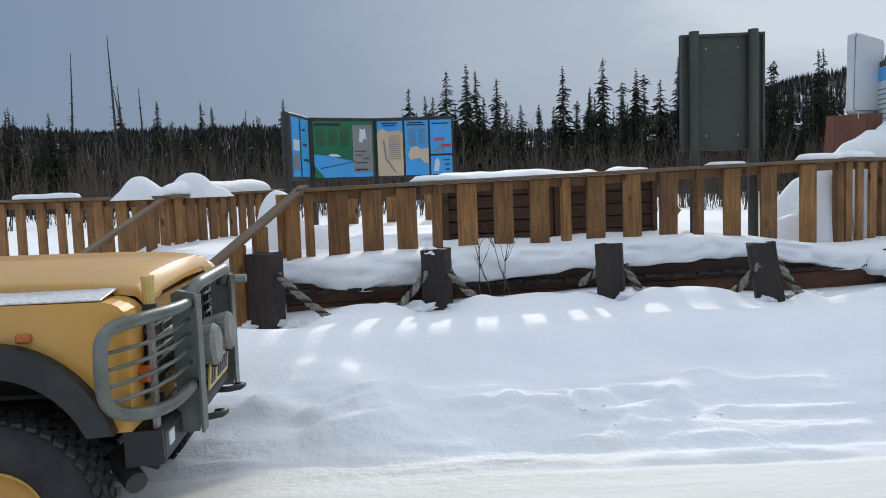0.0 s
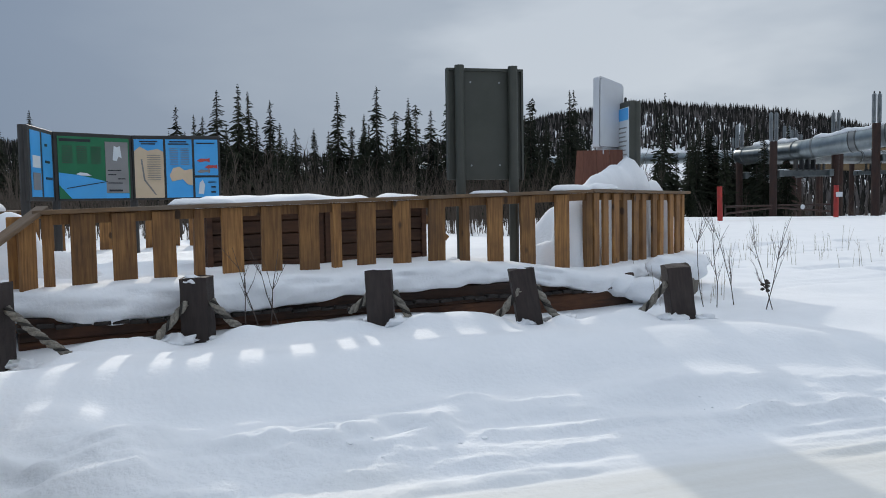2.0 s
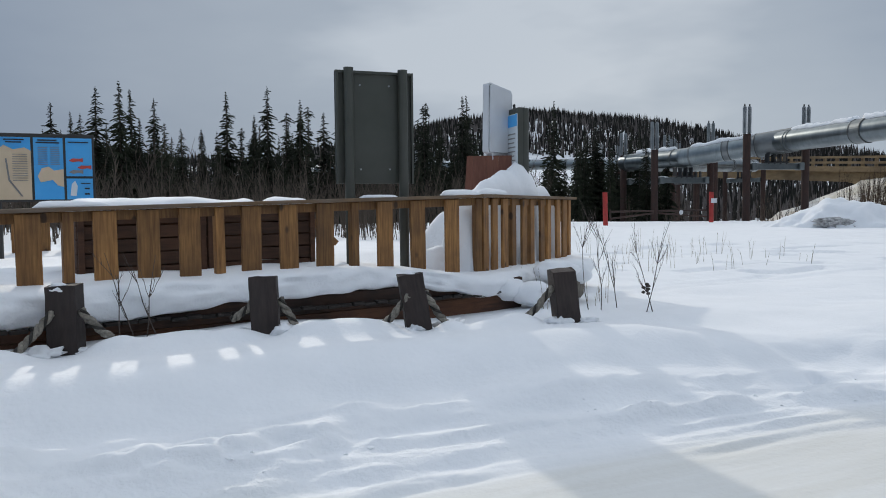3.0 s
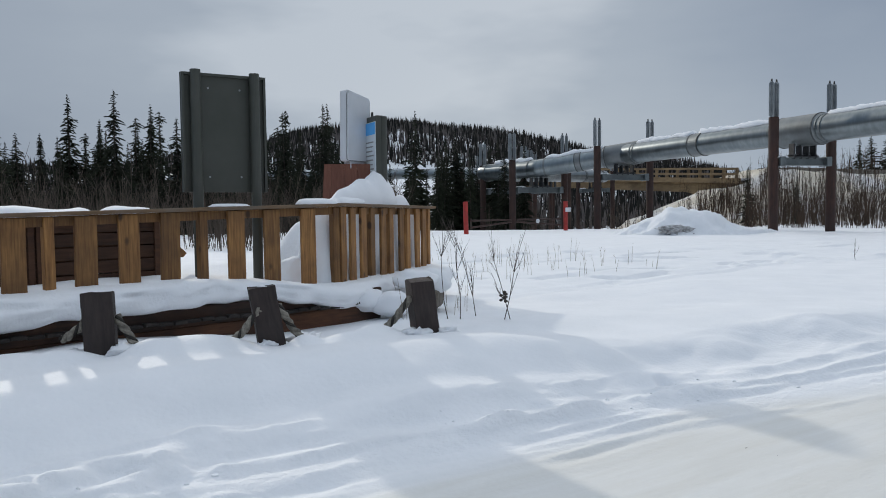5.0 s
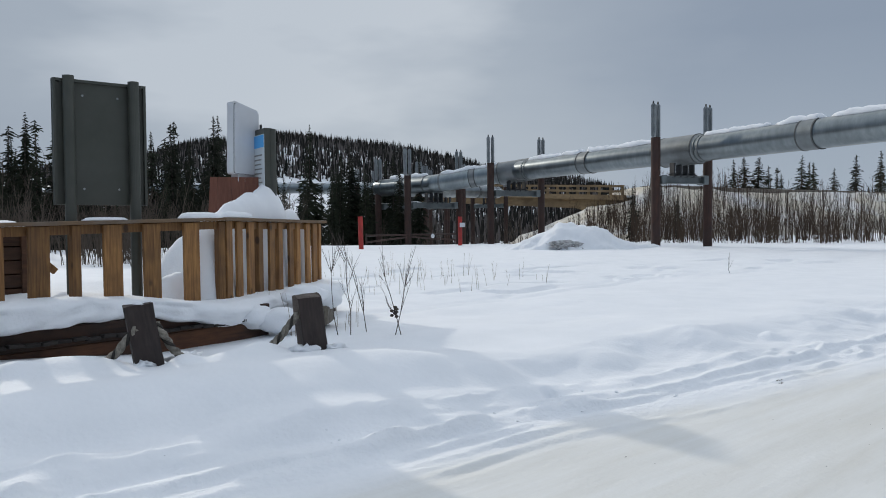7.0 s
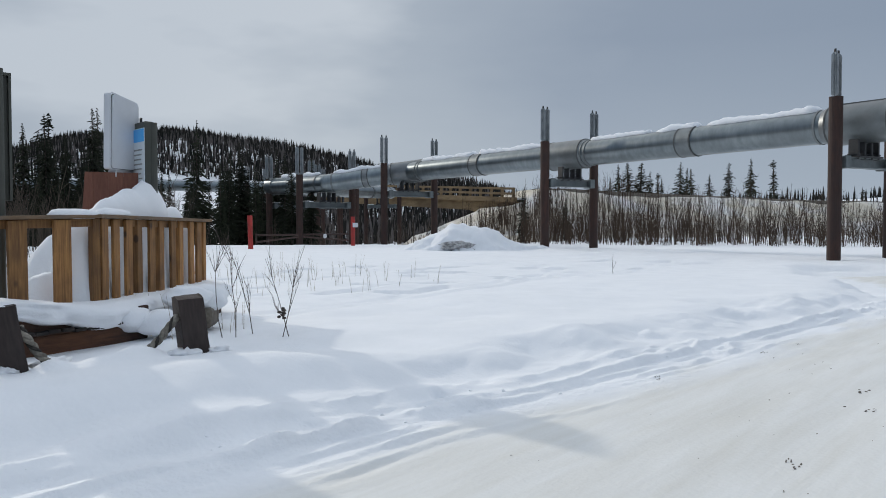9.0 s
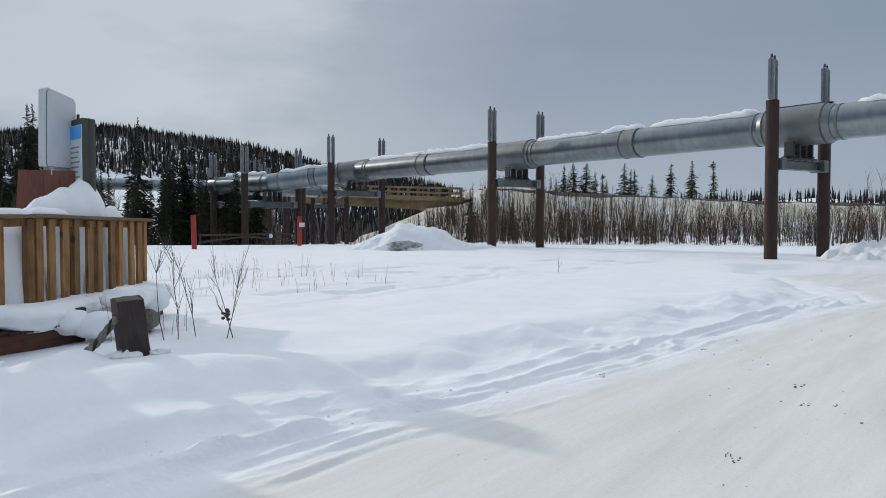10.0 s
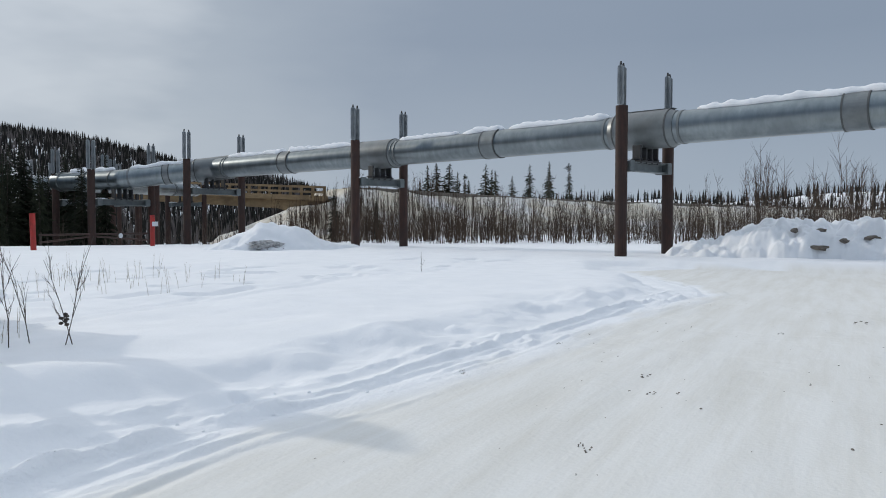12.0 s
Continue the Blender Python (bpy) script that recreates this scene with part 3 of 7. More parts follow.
def snow_sheet(name, outline, z, lip, seed, parent, label, step=0.05, amp=0.035, thick=0.23):
    """Snow lying on a deck: a sheet with a rounded, bulging, uneven lip along its outline."""
    pts = []
    n = len(outline)
    for i in range(n):
        p, q = Vector(outline[i]), Vector(outline[(i + 1) % n])
        k = max(2, int((q - p).length / step))
        pts += [p.lerp(q, t / k) for t in range(k)]
    m = len(pts)
    w = 7
    soft = [sum((pts[(i + d) % m] for d in range(-w, w + 1)), Vector((0, 0))) / (2 * w + 1) for i in range(m)]
    mid = sum(soft, Vector((0, 0))) / m
    def level(x, y):
        return z - 0.17 * float(smooth(2.6, 4.4, x)) * float(smooth(10.2, 9.0, y - 0.45 * max(0.0, x - 4.5)))

    rows = []
    for (off, dz) in ((-0.20, -1.0), (-0.06, -1.04), (-0.01, -0.96), (0.02, -0.86), (0.035, -0.74), (0.04, -0.62), (0.042, -0.5), (0.035, -0.38), (0.02, -0.27), (-0.005, -0.17), (-0.04, -0.09), (-0.09, -0.035), (-0.15, -0.01), (-0.24, 0.0)):
        row = []
        for i, p in enumerate(soft):
            t = soft[(i + 1) % m] - soft[i - 1]
            nrm = Vector((t.y, -t.x)).normalized()
            if nrm.dot(p - mid) < 0:
                nrm = -nrm
            s = i * step
            bulge = lip + 0.10 * noise.noise(Vector((p.x * 0.9, p.y * 0.9, seed))) + 0.05 * noise.noise(Vector((p.x * 2.7, p.y * 2.7, seed + 4))) + 0.06 * noise.noise(Vector((p.x * 2.2, p.y * 2.2, dz * 4.5 + seed))) + 0.045 * noise.noise(Vector((p.x * 6, p.y * 6, dz * 5)))
            q = p + nrm * (bulge + off)
            th = thick * (1 + 0.30 * float(smooth(2.6, 0.4, p.x)) + 0.22 * noise.noise(Vector((p.x * 0.8, p.y * 0.8, seed + 9))) + 0.16 * noise.noise(Vector((p.x * 3, p.y * 3, seed + 2))))
            row.append(Vector((q.x, q.y, level(q.x, q.y) + th * dz + (amp * noise.noise(Vector((q.x * 1.3, q.y * 1.3, seed))) if dz > -0.4 else 0))))
        rows.append(row)
    edge = rows[-1]
    for f in (0.94, 0.87, 0.8, 0.72, 0.64, 0.56, 0.47, 0.38, 0.29, 0.2, 0.1):
        row = []
        for v in edge:
            x, y = mid.x + (v.x - mid.x) * f, mid.y + (v.y - mid.y) * f
            row.append(Vector((x, y, level(x, y) + amp * noise.noise(Vector((x * 1.3, y * 1.3, seed))) + 1.5 * amp * noise.noise(Vector((x * 0.6, y * 0.6, seed + 3))) * (1 - f))))
        rows.append(row)
    verts = [tuple(v) for r in rows for v in r] + [(mid.x, mid.y, z)]
    faces = []
    for r in range(len(rows) - 1):
        for i in range(m):
            j = (i + 1) % m
            faces.append((r * m + i, r * m + j, (r + 1) * m + j, (r + 1) * m + i))
    last = (len(rows) - 1) * m
    for i in range(m):
        faces.append((last + i, last + (i + 1) % m, len(verts) - 1))
    me = bpy.data.meshes.new(name)
    me.from_pydata(verts, [], faces)
    me.materials.append(SNOW)
    me.shade_smooth()
    ob = new(name, me)
    ob.parent = parent
    return tagged(ob, label)


snow_sheet("deck_snow", [C0, C1, C2] + BACK[1:], 0.84, 0.40, 3, deck, "thick rounded snow on the deck")

# rim beams of the deck, in courses
def beam(p, q, z, h, w, name, parent, material, out=0.0, bevel=0.012):
    p, q = Vector((*p, 0)), Vector((*q, 0))
    d = (q - p).normalized()
    nrm = Vector((d.y, -d.x, 0))
    c = (p + q) / 2 + nrm * out
    bm = boxed((0, 0, 0), ((q - p).length, w, h), bevel=bevel)
    ob = part(name, bm, material, parent)
    ob.matrix_basis = Matrix.Translation((c.x, c.y, z)) @ pose(0, 0, 0, 0, 0, heading(p, q))
    return ob


def along(p, q, s):
    return (p[0] + (q[0] - p[0]) * s, p[1] + (q[1] - p[1]) * s)


for a, b in ((-0.035, 0.50), (0.50, 1.07)):
    beam(along(C0, C1, a), along(C0, C1, b - 0.004), 0.30, 0.22, 0.14, "rim_beam", deck, BEAMWOOD, out=0.24)
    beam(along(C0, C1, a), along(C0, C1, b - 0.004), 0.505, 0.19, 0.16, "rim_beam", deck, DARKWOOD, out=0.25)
beam(C1, C2, 0.24, 0.26, 0.14, "rim_beam", deck, BEAMWOOD, out=0.16)

# ends of the deck boards, uneven, along the rim
DB = random.Random(15)
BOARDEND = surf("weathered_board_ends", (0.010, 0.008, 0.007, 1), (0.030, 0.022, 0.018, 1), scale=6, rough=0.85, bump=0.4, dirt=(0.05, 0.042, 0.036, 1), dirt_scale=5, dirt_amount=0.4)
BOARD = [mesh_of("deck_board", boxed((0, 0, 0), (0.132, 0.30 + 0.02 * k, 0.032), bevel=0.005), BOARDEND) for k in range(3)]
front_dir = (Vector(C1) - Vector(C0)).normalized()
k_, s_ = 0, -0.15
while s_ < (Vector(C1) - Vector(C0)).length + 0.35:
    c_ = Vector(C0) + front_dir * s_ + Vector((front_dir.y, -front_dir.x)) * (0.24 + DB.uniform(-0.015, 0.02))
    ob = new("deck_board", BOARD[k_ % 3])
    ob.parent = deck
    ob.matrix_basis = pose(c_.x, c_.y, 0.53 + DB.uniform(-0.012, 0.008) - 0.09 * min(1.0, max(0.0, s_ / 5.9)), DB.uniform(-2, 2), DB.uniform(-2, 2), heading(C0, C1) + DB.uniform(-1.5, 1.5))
    k_, s_ = k_ + 1, s_ + 0.142

# railings
RAND = random.Random(4)
PICKET = {}


def picket_mesh(w, h, t=0.038):
    key = (round(w, 3), round(h, 2))
    if key not in PICKET:
        PICKET[key] = mesh_of("picket", boxed((0, 0, -h / 2), (w, t, h), bevel=0.005), WOOD)
    return PICKET[key]


def put_picket(parent, x, y, ztop, turn, w=0.184, h=0.95, name="picket", t=0.038, lean=0.0):
    ob = new(name, picket_mesh(w, h, t))
    ob.parent = parent
    ob.matrix_basis = pose(x, y, ztop, 0, lean, turn)
    return ob


def railing(label, p, q, spots, ztop=RAIL_Z, zend=None, h=0.95, group="deck railings", cap_w=0.14, ext=(0.06, 0.06), widths=None, bare=False):
    """A run of railing from p to q: cap board, under rail, and upright boards at the given shares of its length."""
    zend = ztop if zend is None else zend
    r = thing("railing", label, "railing", group)
    L = math.hypot(q[0] - p[0], q[1] - p[1])
    turn = heading(p, q)
    tilt = math.degrees(math.atan2(zend - ztop, L))
    full = math.hypot(L, zend - ztop)
    mid = Vector(((p[0] + q[0]) / 2, (p[1] + q[1]) / 2, (ztop + zend) / 2))
    cap = part("cap_rail", boxed(((ext[1] - ext[0]) / 2, -0.01, -0.019), (full + ext[0] + ext[1], cap_w, 0.038), bevel=0.006), RAILWOOD, r, "weathered grey-brown cap board")
    cap.matrix_basis = Matrix.Translation(mid) @ pose(0, 0, 0, 0, -tilt, turn)
    for z_ in () if bare else (-0.085, -0.99):
        sub = part("under_rail" if z_ > -0.5 else "lower_rail", boxed((0, 0.028, z_), (full - 0.02, 0.036, 0.09), bevel=0.004), WOOD, r)
        sub.matrix_basis = Matrix.Translation(mid) @ pose(0, 0, 0, 0, -tilt, turn)
    rt = radians(turn)
    for k, s in enumerate(spots):
        w = widths[k] if widths else 0.184
        x, y = along(p, q, s)
        o = -0.016 if w > 0.12 else 0.03
        x, y = x - math.sin(rt) * o, y + math.cos(rt) * o
        put_picket(r, x, y, ztop + (zend - ztop) * s - 0.042 + RAND.uniform(-0.008, 0), turn + RAND.uniform(-1.2, 1.2), w, h, "picket" if w > 0.12 else "post", t=0.038 if w > 0.12 else 0.089, lean=RAND.uniform(-0.6, 0.6))
    return r


FRONT_X = (-1.47, -1.27, -1.00, -0.68, -0.35, -0.04, 0.25, 0.62, 0.99, 1.28, 1.59, 1.98, 2.39, 2.75, 3.11, 3.54, 4.02, 4.43)
span = C1[0] - C0[0]
railing("long front railing of brown treated boards under a cap rail", C0, C1, [(x - C0[0]) / span for x in FRONT_X], ztop=1.475, zend=1.603, h=0.97,
        widths=[0.089 if i in (1, 5, 9, 13, 17) else 0.20 for i in range(18)])
railing("short angled railing run at the deck's corner", C1, C2, [0.03, 0.115, 0.215, 0.315, 0.415, 0.515, 0.615, 0.715, 0.815, 0.90, 0.98], ztop=1.605, zend=1.572, h=1.02, widths=[0.125, 0.13, 0.15, 0.12, 0.14, 0.12, 0.125, 0.12, 0.14, 0.15, 0.089])

# stairs on the deck's left side, their sloping hand rails, and the far railings
S_TOP = (-3.24, 9.25)
railing("sloping stair hand rail beside the snowed-in steps", C0, (-2.0, 6.15), [0.10, 0.42, 0.62], ztop=1.49, zend=0.78, h=0.75, ext=(0.05, 0.25), cap_w=0.12, widths=[0.184, 0.184, 0.184], bare=True)
railing("second sloping stair hand rail beside the snowed-in steps", S_TOP, (-3.62, 7.35), [0.18, 0.40, 0.62], ztop=1.44, zend=0.80, h=0.75, ext=(0.02, 0.1), cap_w=0.09, bare=True)
railing("far railing run beyond the snowed-in steps", LEFT_END, S_TOP, [0.03, 0.13, 0.232, 0.333, 0.435, 0.53, 0.607, 0.708, 0.812, 0.902, 0.99], ztop=1.45, zend=1.44, h=0.86, widths=[0.184] * 3 + [0.15, 0.14, 0.13, 0.15, 0.15, 0.184, 0.184, 0.13])
railing("railing along the deck's rear", S_TOP, (-2.6, 12.7), [0.06 + 0.085 * k for k in range(11)], ztop=1.44, zend=1.46, h=0.86)
railing("railing along the deck's rear", (-2.6, 12.7), (0.6, 13.6), [0.05 + 0.1 * k for k in range(10)], ztop=1.46, zend=1.47, h=0.86)
railing("lower railing run far behind the deck", (-6.2, 13.0), (-3.6, 12.8), [0.06 + 0.1 * k for k in range(10)], ztop=1.36, zend=1.36, h=0.8)

stair = thing("stair", "timber steps buried under a smooth slope of snow", "stairs", kind="structure", at=(-2.4, 8.2, 0))
for k in range(4):
    z = 0.13 + 0.13 * k
    st = part("step", boxed((0, 0, z - 0.02), (1.7, 0.34, 0.05), bevel=0.006), DARKWOOD, stair)
    st.matrix_basis = pose(-0.42 + 0.10 * k, -1.35 + 0.32 * k, 0, 0, 0, -40)

# ---- bollards and rope ----
POSTS = [(-1.55, 6.75, 0.93, 0.0, 0.24), (-0.06, 7.12, 0.885, -0.5, 0.23), (1.48, 6.80, 0.905, -2.0, 0.225), (2.80, 6.50, 0.905, -9, 0.215), (4.18, 6.30, 0.885, -6.5, 0.215)]


def bollard(x, y, z, lean, w, seed):
    b = thing("bollard", "squat dark-brown square timber bollard standing in snow", "bollard", "rope barrier bollards", at=(x, y, 0))
    bm = bmesh.new()
    rings = []
    for k in range(13):
        h_ = z * k / 12
        rings.append([bm.verts.new((w * u * 0.5, w * v * 0.5, h_)) for u, v in ((-1, -0.94), (-0.94, -1), (-0.3, -1), (0.3, -1), (0.94, -1), (1, -0.94), (1, -0.3), (1, 0.3), (1, 0.94), (0.94, 1), (0, 1), (-0.94, 1), (-1, 0.94), (-1, 0))])
    for lo_, hi_ in zip(rings, rings[1:]):
        for k in range(14):
            bm.faces.new((lo_[k], lo_[(k + 1) % 14], hi_[(k + 1) % 14], hi_[k]))
    bm.faces.new(rings[-1])
    bm.faces.new(rings[0][::-1])
    for v in bm.verts:
        v.co.x += 0.005 * noise.noise(v.co * 7 + Vector((seed * 5.0, 0, 0)))
        v.co.y += 0.005 * noise.noise(v.co * 7 + Vector((0, seed * 5.0, 3)))
        if v.co.z > z - 0.01:
            v.co.z += 0.03 * noise.noise(Vector((v.co.x * 7, v.co.y * 7, seed * 3.1)))
    p = part("timber", bm, POSTWOOD, b)
    p.matrix_basis = pose(0, 0, 0, 0, lean, -16)
    return b


for i, (x, y, z, lean, w) in enumerate(POSTS):
    bollard(x, y, z, lean, w, i)


DARKROPE = surf("dark_strand", (0.018, 0.016, 0.014, 1), (0.05, 0.045, 0.038, 1), scale=40, rough=0.9, bump=0.5, fine=160, dist=0.004)


def rope(p, q, seed):
    """A three-strand rope hanging from p into the snow at q."""
    r = thing("rope", "thick frayed three-strand rope sagging into the snow", "rope", "barrier ropes", at=p)
    p, q = Vector(p), Vector(q)
    n, R = 26, 0.017
    d = q - p
    side = d.cross(Vector((0, 0, 1))).normalized()
    up = side.cross(d).normalized()
    for k in range(3):
        pts = []
        for i in range(n + 1):
            s = i / n
            c = d * s + Vector((0, 0, -0.10 * s * (1 - s)))
            a = 2 * math.pi * (k / 3 + s * d.length / 0.17)
            pts.append(c + (side * math.cos(a) + up * math.sin(a)) * R)
        # the first strand is thinner and much darker, drawing dark lines between the pale ones
        part("strand", tube(bmesh.new(), pts, 0.020 if k else 0.013, 6), ROPE if k else DARKROPE, r, smooth=True)
    return r


ROPES = [((-1.43, 6.68, 0.75), (-0.97, 6.50, 0.42)), ((-0.16, 7.03, 0.68), (-0.45, 6.80, 0.41)), ((0.05, 7.02, 0.69), (0.27, 6.95, 0.49)),
         ((1.36, 6.80, 0.70), (1.20, 6.92, 0.58)), ((1.57, 6.74, 0.72), (1.74, 6.62, 0.46)), ((2.62, 6.46, 0.72), (2.42, 6.58, 0.48)),
         ((2.77, 6.43, 0.74), (2.96, 6.40, 0.48)), ((3.97, 6.30, 0.73), (3.74, 6.38, 0.48))]
for i, (p, q) in enumerate(ROPES):
    rope(p, (q[0], q[1], q[2] - 0.03), i)

# ---- signs on the deck ----
def plate(w, h, t, c=(0, 0, 0), bevel=0.004):
    return boxed(c, (w, t, h), bevel=bevel)


BLUE = surf("panel_blue", (0.045, 0.34, 0.76, 1), (0.07, 0.42, 0.85, 1), scale=3, rough=0.4, bump=0, dirt=(0.07, 0.30, 0.55, 1), dirt_amount=0.4)
GREEN = surf("panel_green", (0.008, 0.14, 0.058, 1), (0.015, 0.18, 0.075, 1), scale=3, rough=0.4, bump=0)
GREY = surf("panel_grey", (0.20, 0.20, 0.20, 1), (0.26, 0.26, 0.26, 1), scale=3, rough=0.45, bump=0)
TAN = surf("panel_tan", (0.58, 0.45, 0.30, 1), (0.66, 0.52, 0.36, 1), scale=3, rough=0.45, bump=0)
INK = surf("panel_ink", (0.012, 0.016, 0.022, 1), (0.02, 0.025, 0.03, 1), scale=5, rough=0.45, bump=0)
PALE = surf("panel_pale", (0.60, 0.66, 0.70, 1), (0.70, 0.74, 0.76, 1), scale=4, rough=0.45, bump=0)
PINK = surf("panel_red", (0.45, 0.05, 0.04, 1), (0.55, 0.08, 0.06, 1), scale=8, rough=0.45, bump=0)
FRAME = surf("panel_frame", (0.022, 0.021, 0.02, 1), (0.04, 0.038, 0.036, 1), scale=4, rough=0.55, bump=0.1)

signs = thing("information_panels", "three-sided interpretive panel board in a dark steel frame", "sign", at=(-0.9, 11.4, 0.5))
# each wing: corner, heading and size
SB, ST = 1.07, 1.94    # lower and upper edge over the base


def wing(p, q, name):
    w = part(name, boxed((math.dist(p, q) / 2, 0.02, (SB + ST) / 2), (math.dist(p, q), 0.04, ST - SB), bevel=0.006), FRAME, signs, "dark steel panel frame")
    w.matrix_basis = pose(p[0] + 0.9, p[1] - 11.4, 0, 0, 0, heading(p, q))
    return w, math.dist(p, q)


def sheet(parent, x0, x1, z0, z1, mat, name, y=-0.004, t=0.008, label=""):
    return part(name, boxed(((x0 + x1) / 2, y, (z0 + z1) / 2), (x1 - x0, t, z1 - z0)), mat, parent, label)


def outline_sheet(parent, pts, mat, name, y=-0.010, t=0.004):
    return part(name, prism(bmesh.new(), pts, y - t, y), mat, parent)


W0, W1, W2, W3 = (-1.90, 10.02), (-1.80, 10.95), (-0.93, 11.46), (0.21, 11.50)
wl, ll = wing(W0, W1, "left_wing")
wm, lm = wing(W1, W2, "middle_wing")
wr, lr = wing(W2, W3, "right_wing")
a, b = SB + 0.03, ST - 0.05
# left wing: two blue sheets
sheet(wl, 0.08, 0.42, a + 0.02, b, BLUE, "panel")
sheet(wl, 0.50, ll - 0.08, a + 0.02, b, BLUE, "panel")
sheet(wl, 0.12, 0.38, a + 0.10, a + 0.30, GREY, "picture_block", y=-0.011)
sheet(wl, 0.12, 0.38, a + 0.36, a + 0.50, PALE, "picture_block", y=-0.011)
for k in range(3):
    sheet(wl, 0.58, 0.66 + 0.08 * k, b - 0.16 - 0.2 * k, b - 0.13 - 0.2 * k, INK, "text_bar", y=-0.011)
# middle wing: green map with a river and a grey column
sheet(wm, 0.05, lm - 0.04, a, b, GREEN, "panel")
outline_sheet(wm, [(0.05, a), (0.05, a + 0.33), (0.30, a + 0.30), (0.66, a + 0.22), (0.66, a)], BLUE, "map_river")
outline_sheet(wm, [(0.05, a), (0.05, a + 0.17), (0.20, a)], GREEN, "map_shore", y=-0.015)
outline_sheet(wm, [(0.14, a + 0.125), (0.66, a + 0.215), (0.66, a + 0.225), (0.14, a + 0.135)], INK, "map_line", y=-0.015)
outline_sheet(wm, [(0.26, a + 0.31), (0.31, a + 0.335), (0.40, a + 0.325), (0.46, a + 0.29), (0.33, a + 0.295)], PALE, "map_island", y=-0.015)
sheet(wm, 0.645, lm - 0.06, a + 0.07, b - 0.05, GREY, "column", y=-0.011)
sheet(wm, 0.645, lm - 0.06, a, a + 0.066, BLUE, "map_corner", y=-0.011)
outline_sheet(wm, [(0.74, b - 0.29), (0.76, b - 0.10), (0.80, b - 0.12), (0.84, b - 0.10), (0.86, b - 0.26), (0.82, b - 0.24), (0.79, b - 0.30)], PALE, "map_outline", y=-0.015)
sheet(wm, 0.07, 0.46, b - 0.065, b - 0.03, INK, "title_bar", y=-0.011)
sheet(wm, 0.68, 0.86, a + 0.09, a + 0.115, INK, "title_bar", y=-0.015)
for k, (x0, x1) in enumerate(((0.67, 0.85), (0.67, 0.78), (0.80, 0.90), (0.67, 0.86))):
    sheet(wm, x0, x1, a + 0.36 - 0.055 * k, a + 0.372 - 0.055 * k, INK, "text_bar", y=-0.015)
for cx in (0.10, 0.28, 0.46):
    for k in range(9):
        sheet(wm, cx, cx + 0.13, b - 0.13 - 0.026 * k, b - 0.122 - 0.026 * k, SIGNMETAL, "text_bar", y=-0.0105, t=0.006)
# right wing: a tan map, a blue map and two small blue sheets
sheet(wr, 0.03, 0.40, a, b, TAN, "panel")
outline_sheet(wr, [(0.03, b - 0.001), (0.40, b - 0.001), (0.40, b - 0.17), (0.33, b - 0.13), (0.20, b - 0.155), (0.10, b - 0.10), (0.03, b - 0.16)], BLUE, "map_sea")
outline_sheet(wr, [(0.11, a + 0.52), (0.13, a + 0.52), (0.16, a + 0.25), (0.30, a + 0.04), (0.28, a + 0.04), (0.14, a + 0.24)], GREY, "map_line")
for k in range(12):
    sheet(wr, 0.19, 0.36, b - 0.22 - 0.03 * k, b - 0.213 - 0.03 * k, GREY, "text_bar", y=-0.0105, t=0.006)
sheet(wr, 0.10, 0.33, b - 0.04, b - 0.024, INK, "title_bar", y=-0.016)
sheet(wr, 0.12, 0.30, b - 0.072, b - 0.056, INK, "title_bar", y=-0.016)
sheet(wr, 0.43, 0.77, a, b, BLUE, "panel")
outline_sheet(wr, [(0.50, a + 0.22), (0.47, a + 0.30), (0.52, a + 0.40), (0.60, a + 0.42), (0.66, a + 0.37), (0.769, a + 0.39), (0.769, a + 0.16), (0.70, a + 0.18), (0.64, a + 0.25)], TAN, "map_land")
for k in range(10):
    for cx in (0.48, 0.62):
        sheet(wr, cx, cx + 0.11, b - 0.13 - 0.024 * k, b - 0.124 - 0.024 * k, GREY, "text_bar", y=-0.0105, t=0.006)
sheet(wr, 0.48, 0.70, b - 0.04, b - 0.024, INK, "title_bar", y=-0.011)
sheet(wr, 0.46, 0.73, b - 0.072, b - 0.056, INK, "title_bar", y=-0.011)
sheet(wr, 0.80, lr - 0.03, a + 0.30, b, BLUE, "panel")
sheet(wr, 0.80, lr - 0.03, a, a + 0.27, BLUE, "panel")
sheet(wr, 0.83, 1.07, b - 0.06, b - 0.045, INK, "title_bar", y=-0.011)
for x0, z0, m_ in ((0.83, a + 0.50, PINK), (0.93, a + 0.41, PINK), (0.83, a + 0.35, GREY)):
    outline_sheet(wr, [(x0, z0), (x0 + 0.05, z0 + 0.03), (x0 + 0.13, z0 + 0.025), (x0 + 0.17, z0 + 0.035), (x0 + 0.17, z0 - 0.02), (x0 + 0.12, z0 - 0.005), (x0 + 0.05, z0 - 0.02)], m_, "fish_shape")
outline_sheet(wr, [(0.84, a + 0.05), (0.86, a + 0.20), (0.90, a + 0.24), (0.93, a + 0.17), (0.91, a + 0.04)], PALE, "bird_shape")
sheet(wr, 0.97, 1.08, a + 0.20, a + 0.212, INK, "text_bar", y=-0.011)
for k in range(2):
    sheet(wr, 1.01, 1.07, a + 0.06 + 0.07 * k, a + 0.08 + 0.07 * k, INK, "text_bar", y=-0.011)
for x_, y_ in ((W1[0], W1[1] + 0.08), (W2[0], W2[1] + 0.08), (W3[0] - 0.05, W3[1] + 0.08), (W0[0] - 0.06, W0[1] + 0.06)):
    part("sign_post", rod(bmesh.new(), (x_ + 0.9, y_ - 11.4, 0.02), (x_ + 0.9, y_ - 11.4, ST), 0.05, seg=12), FRAME, signs)

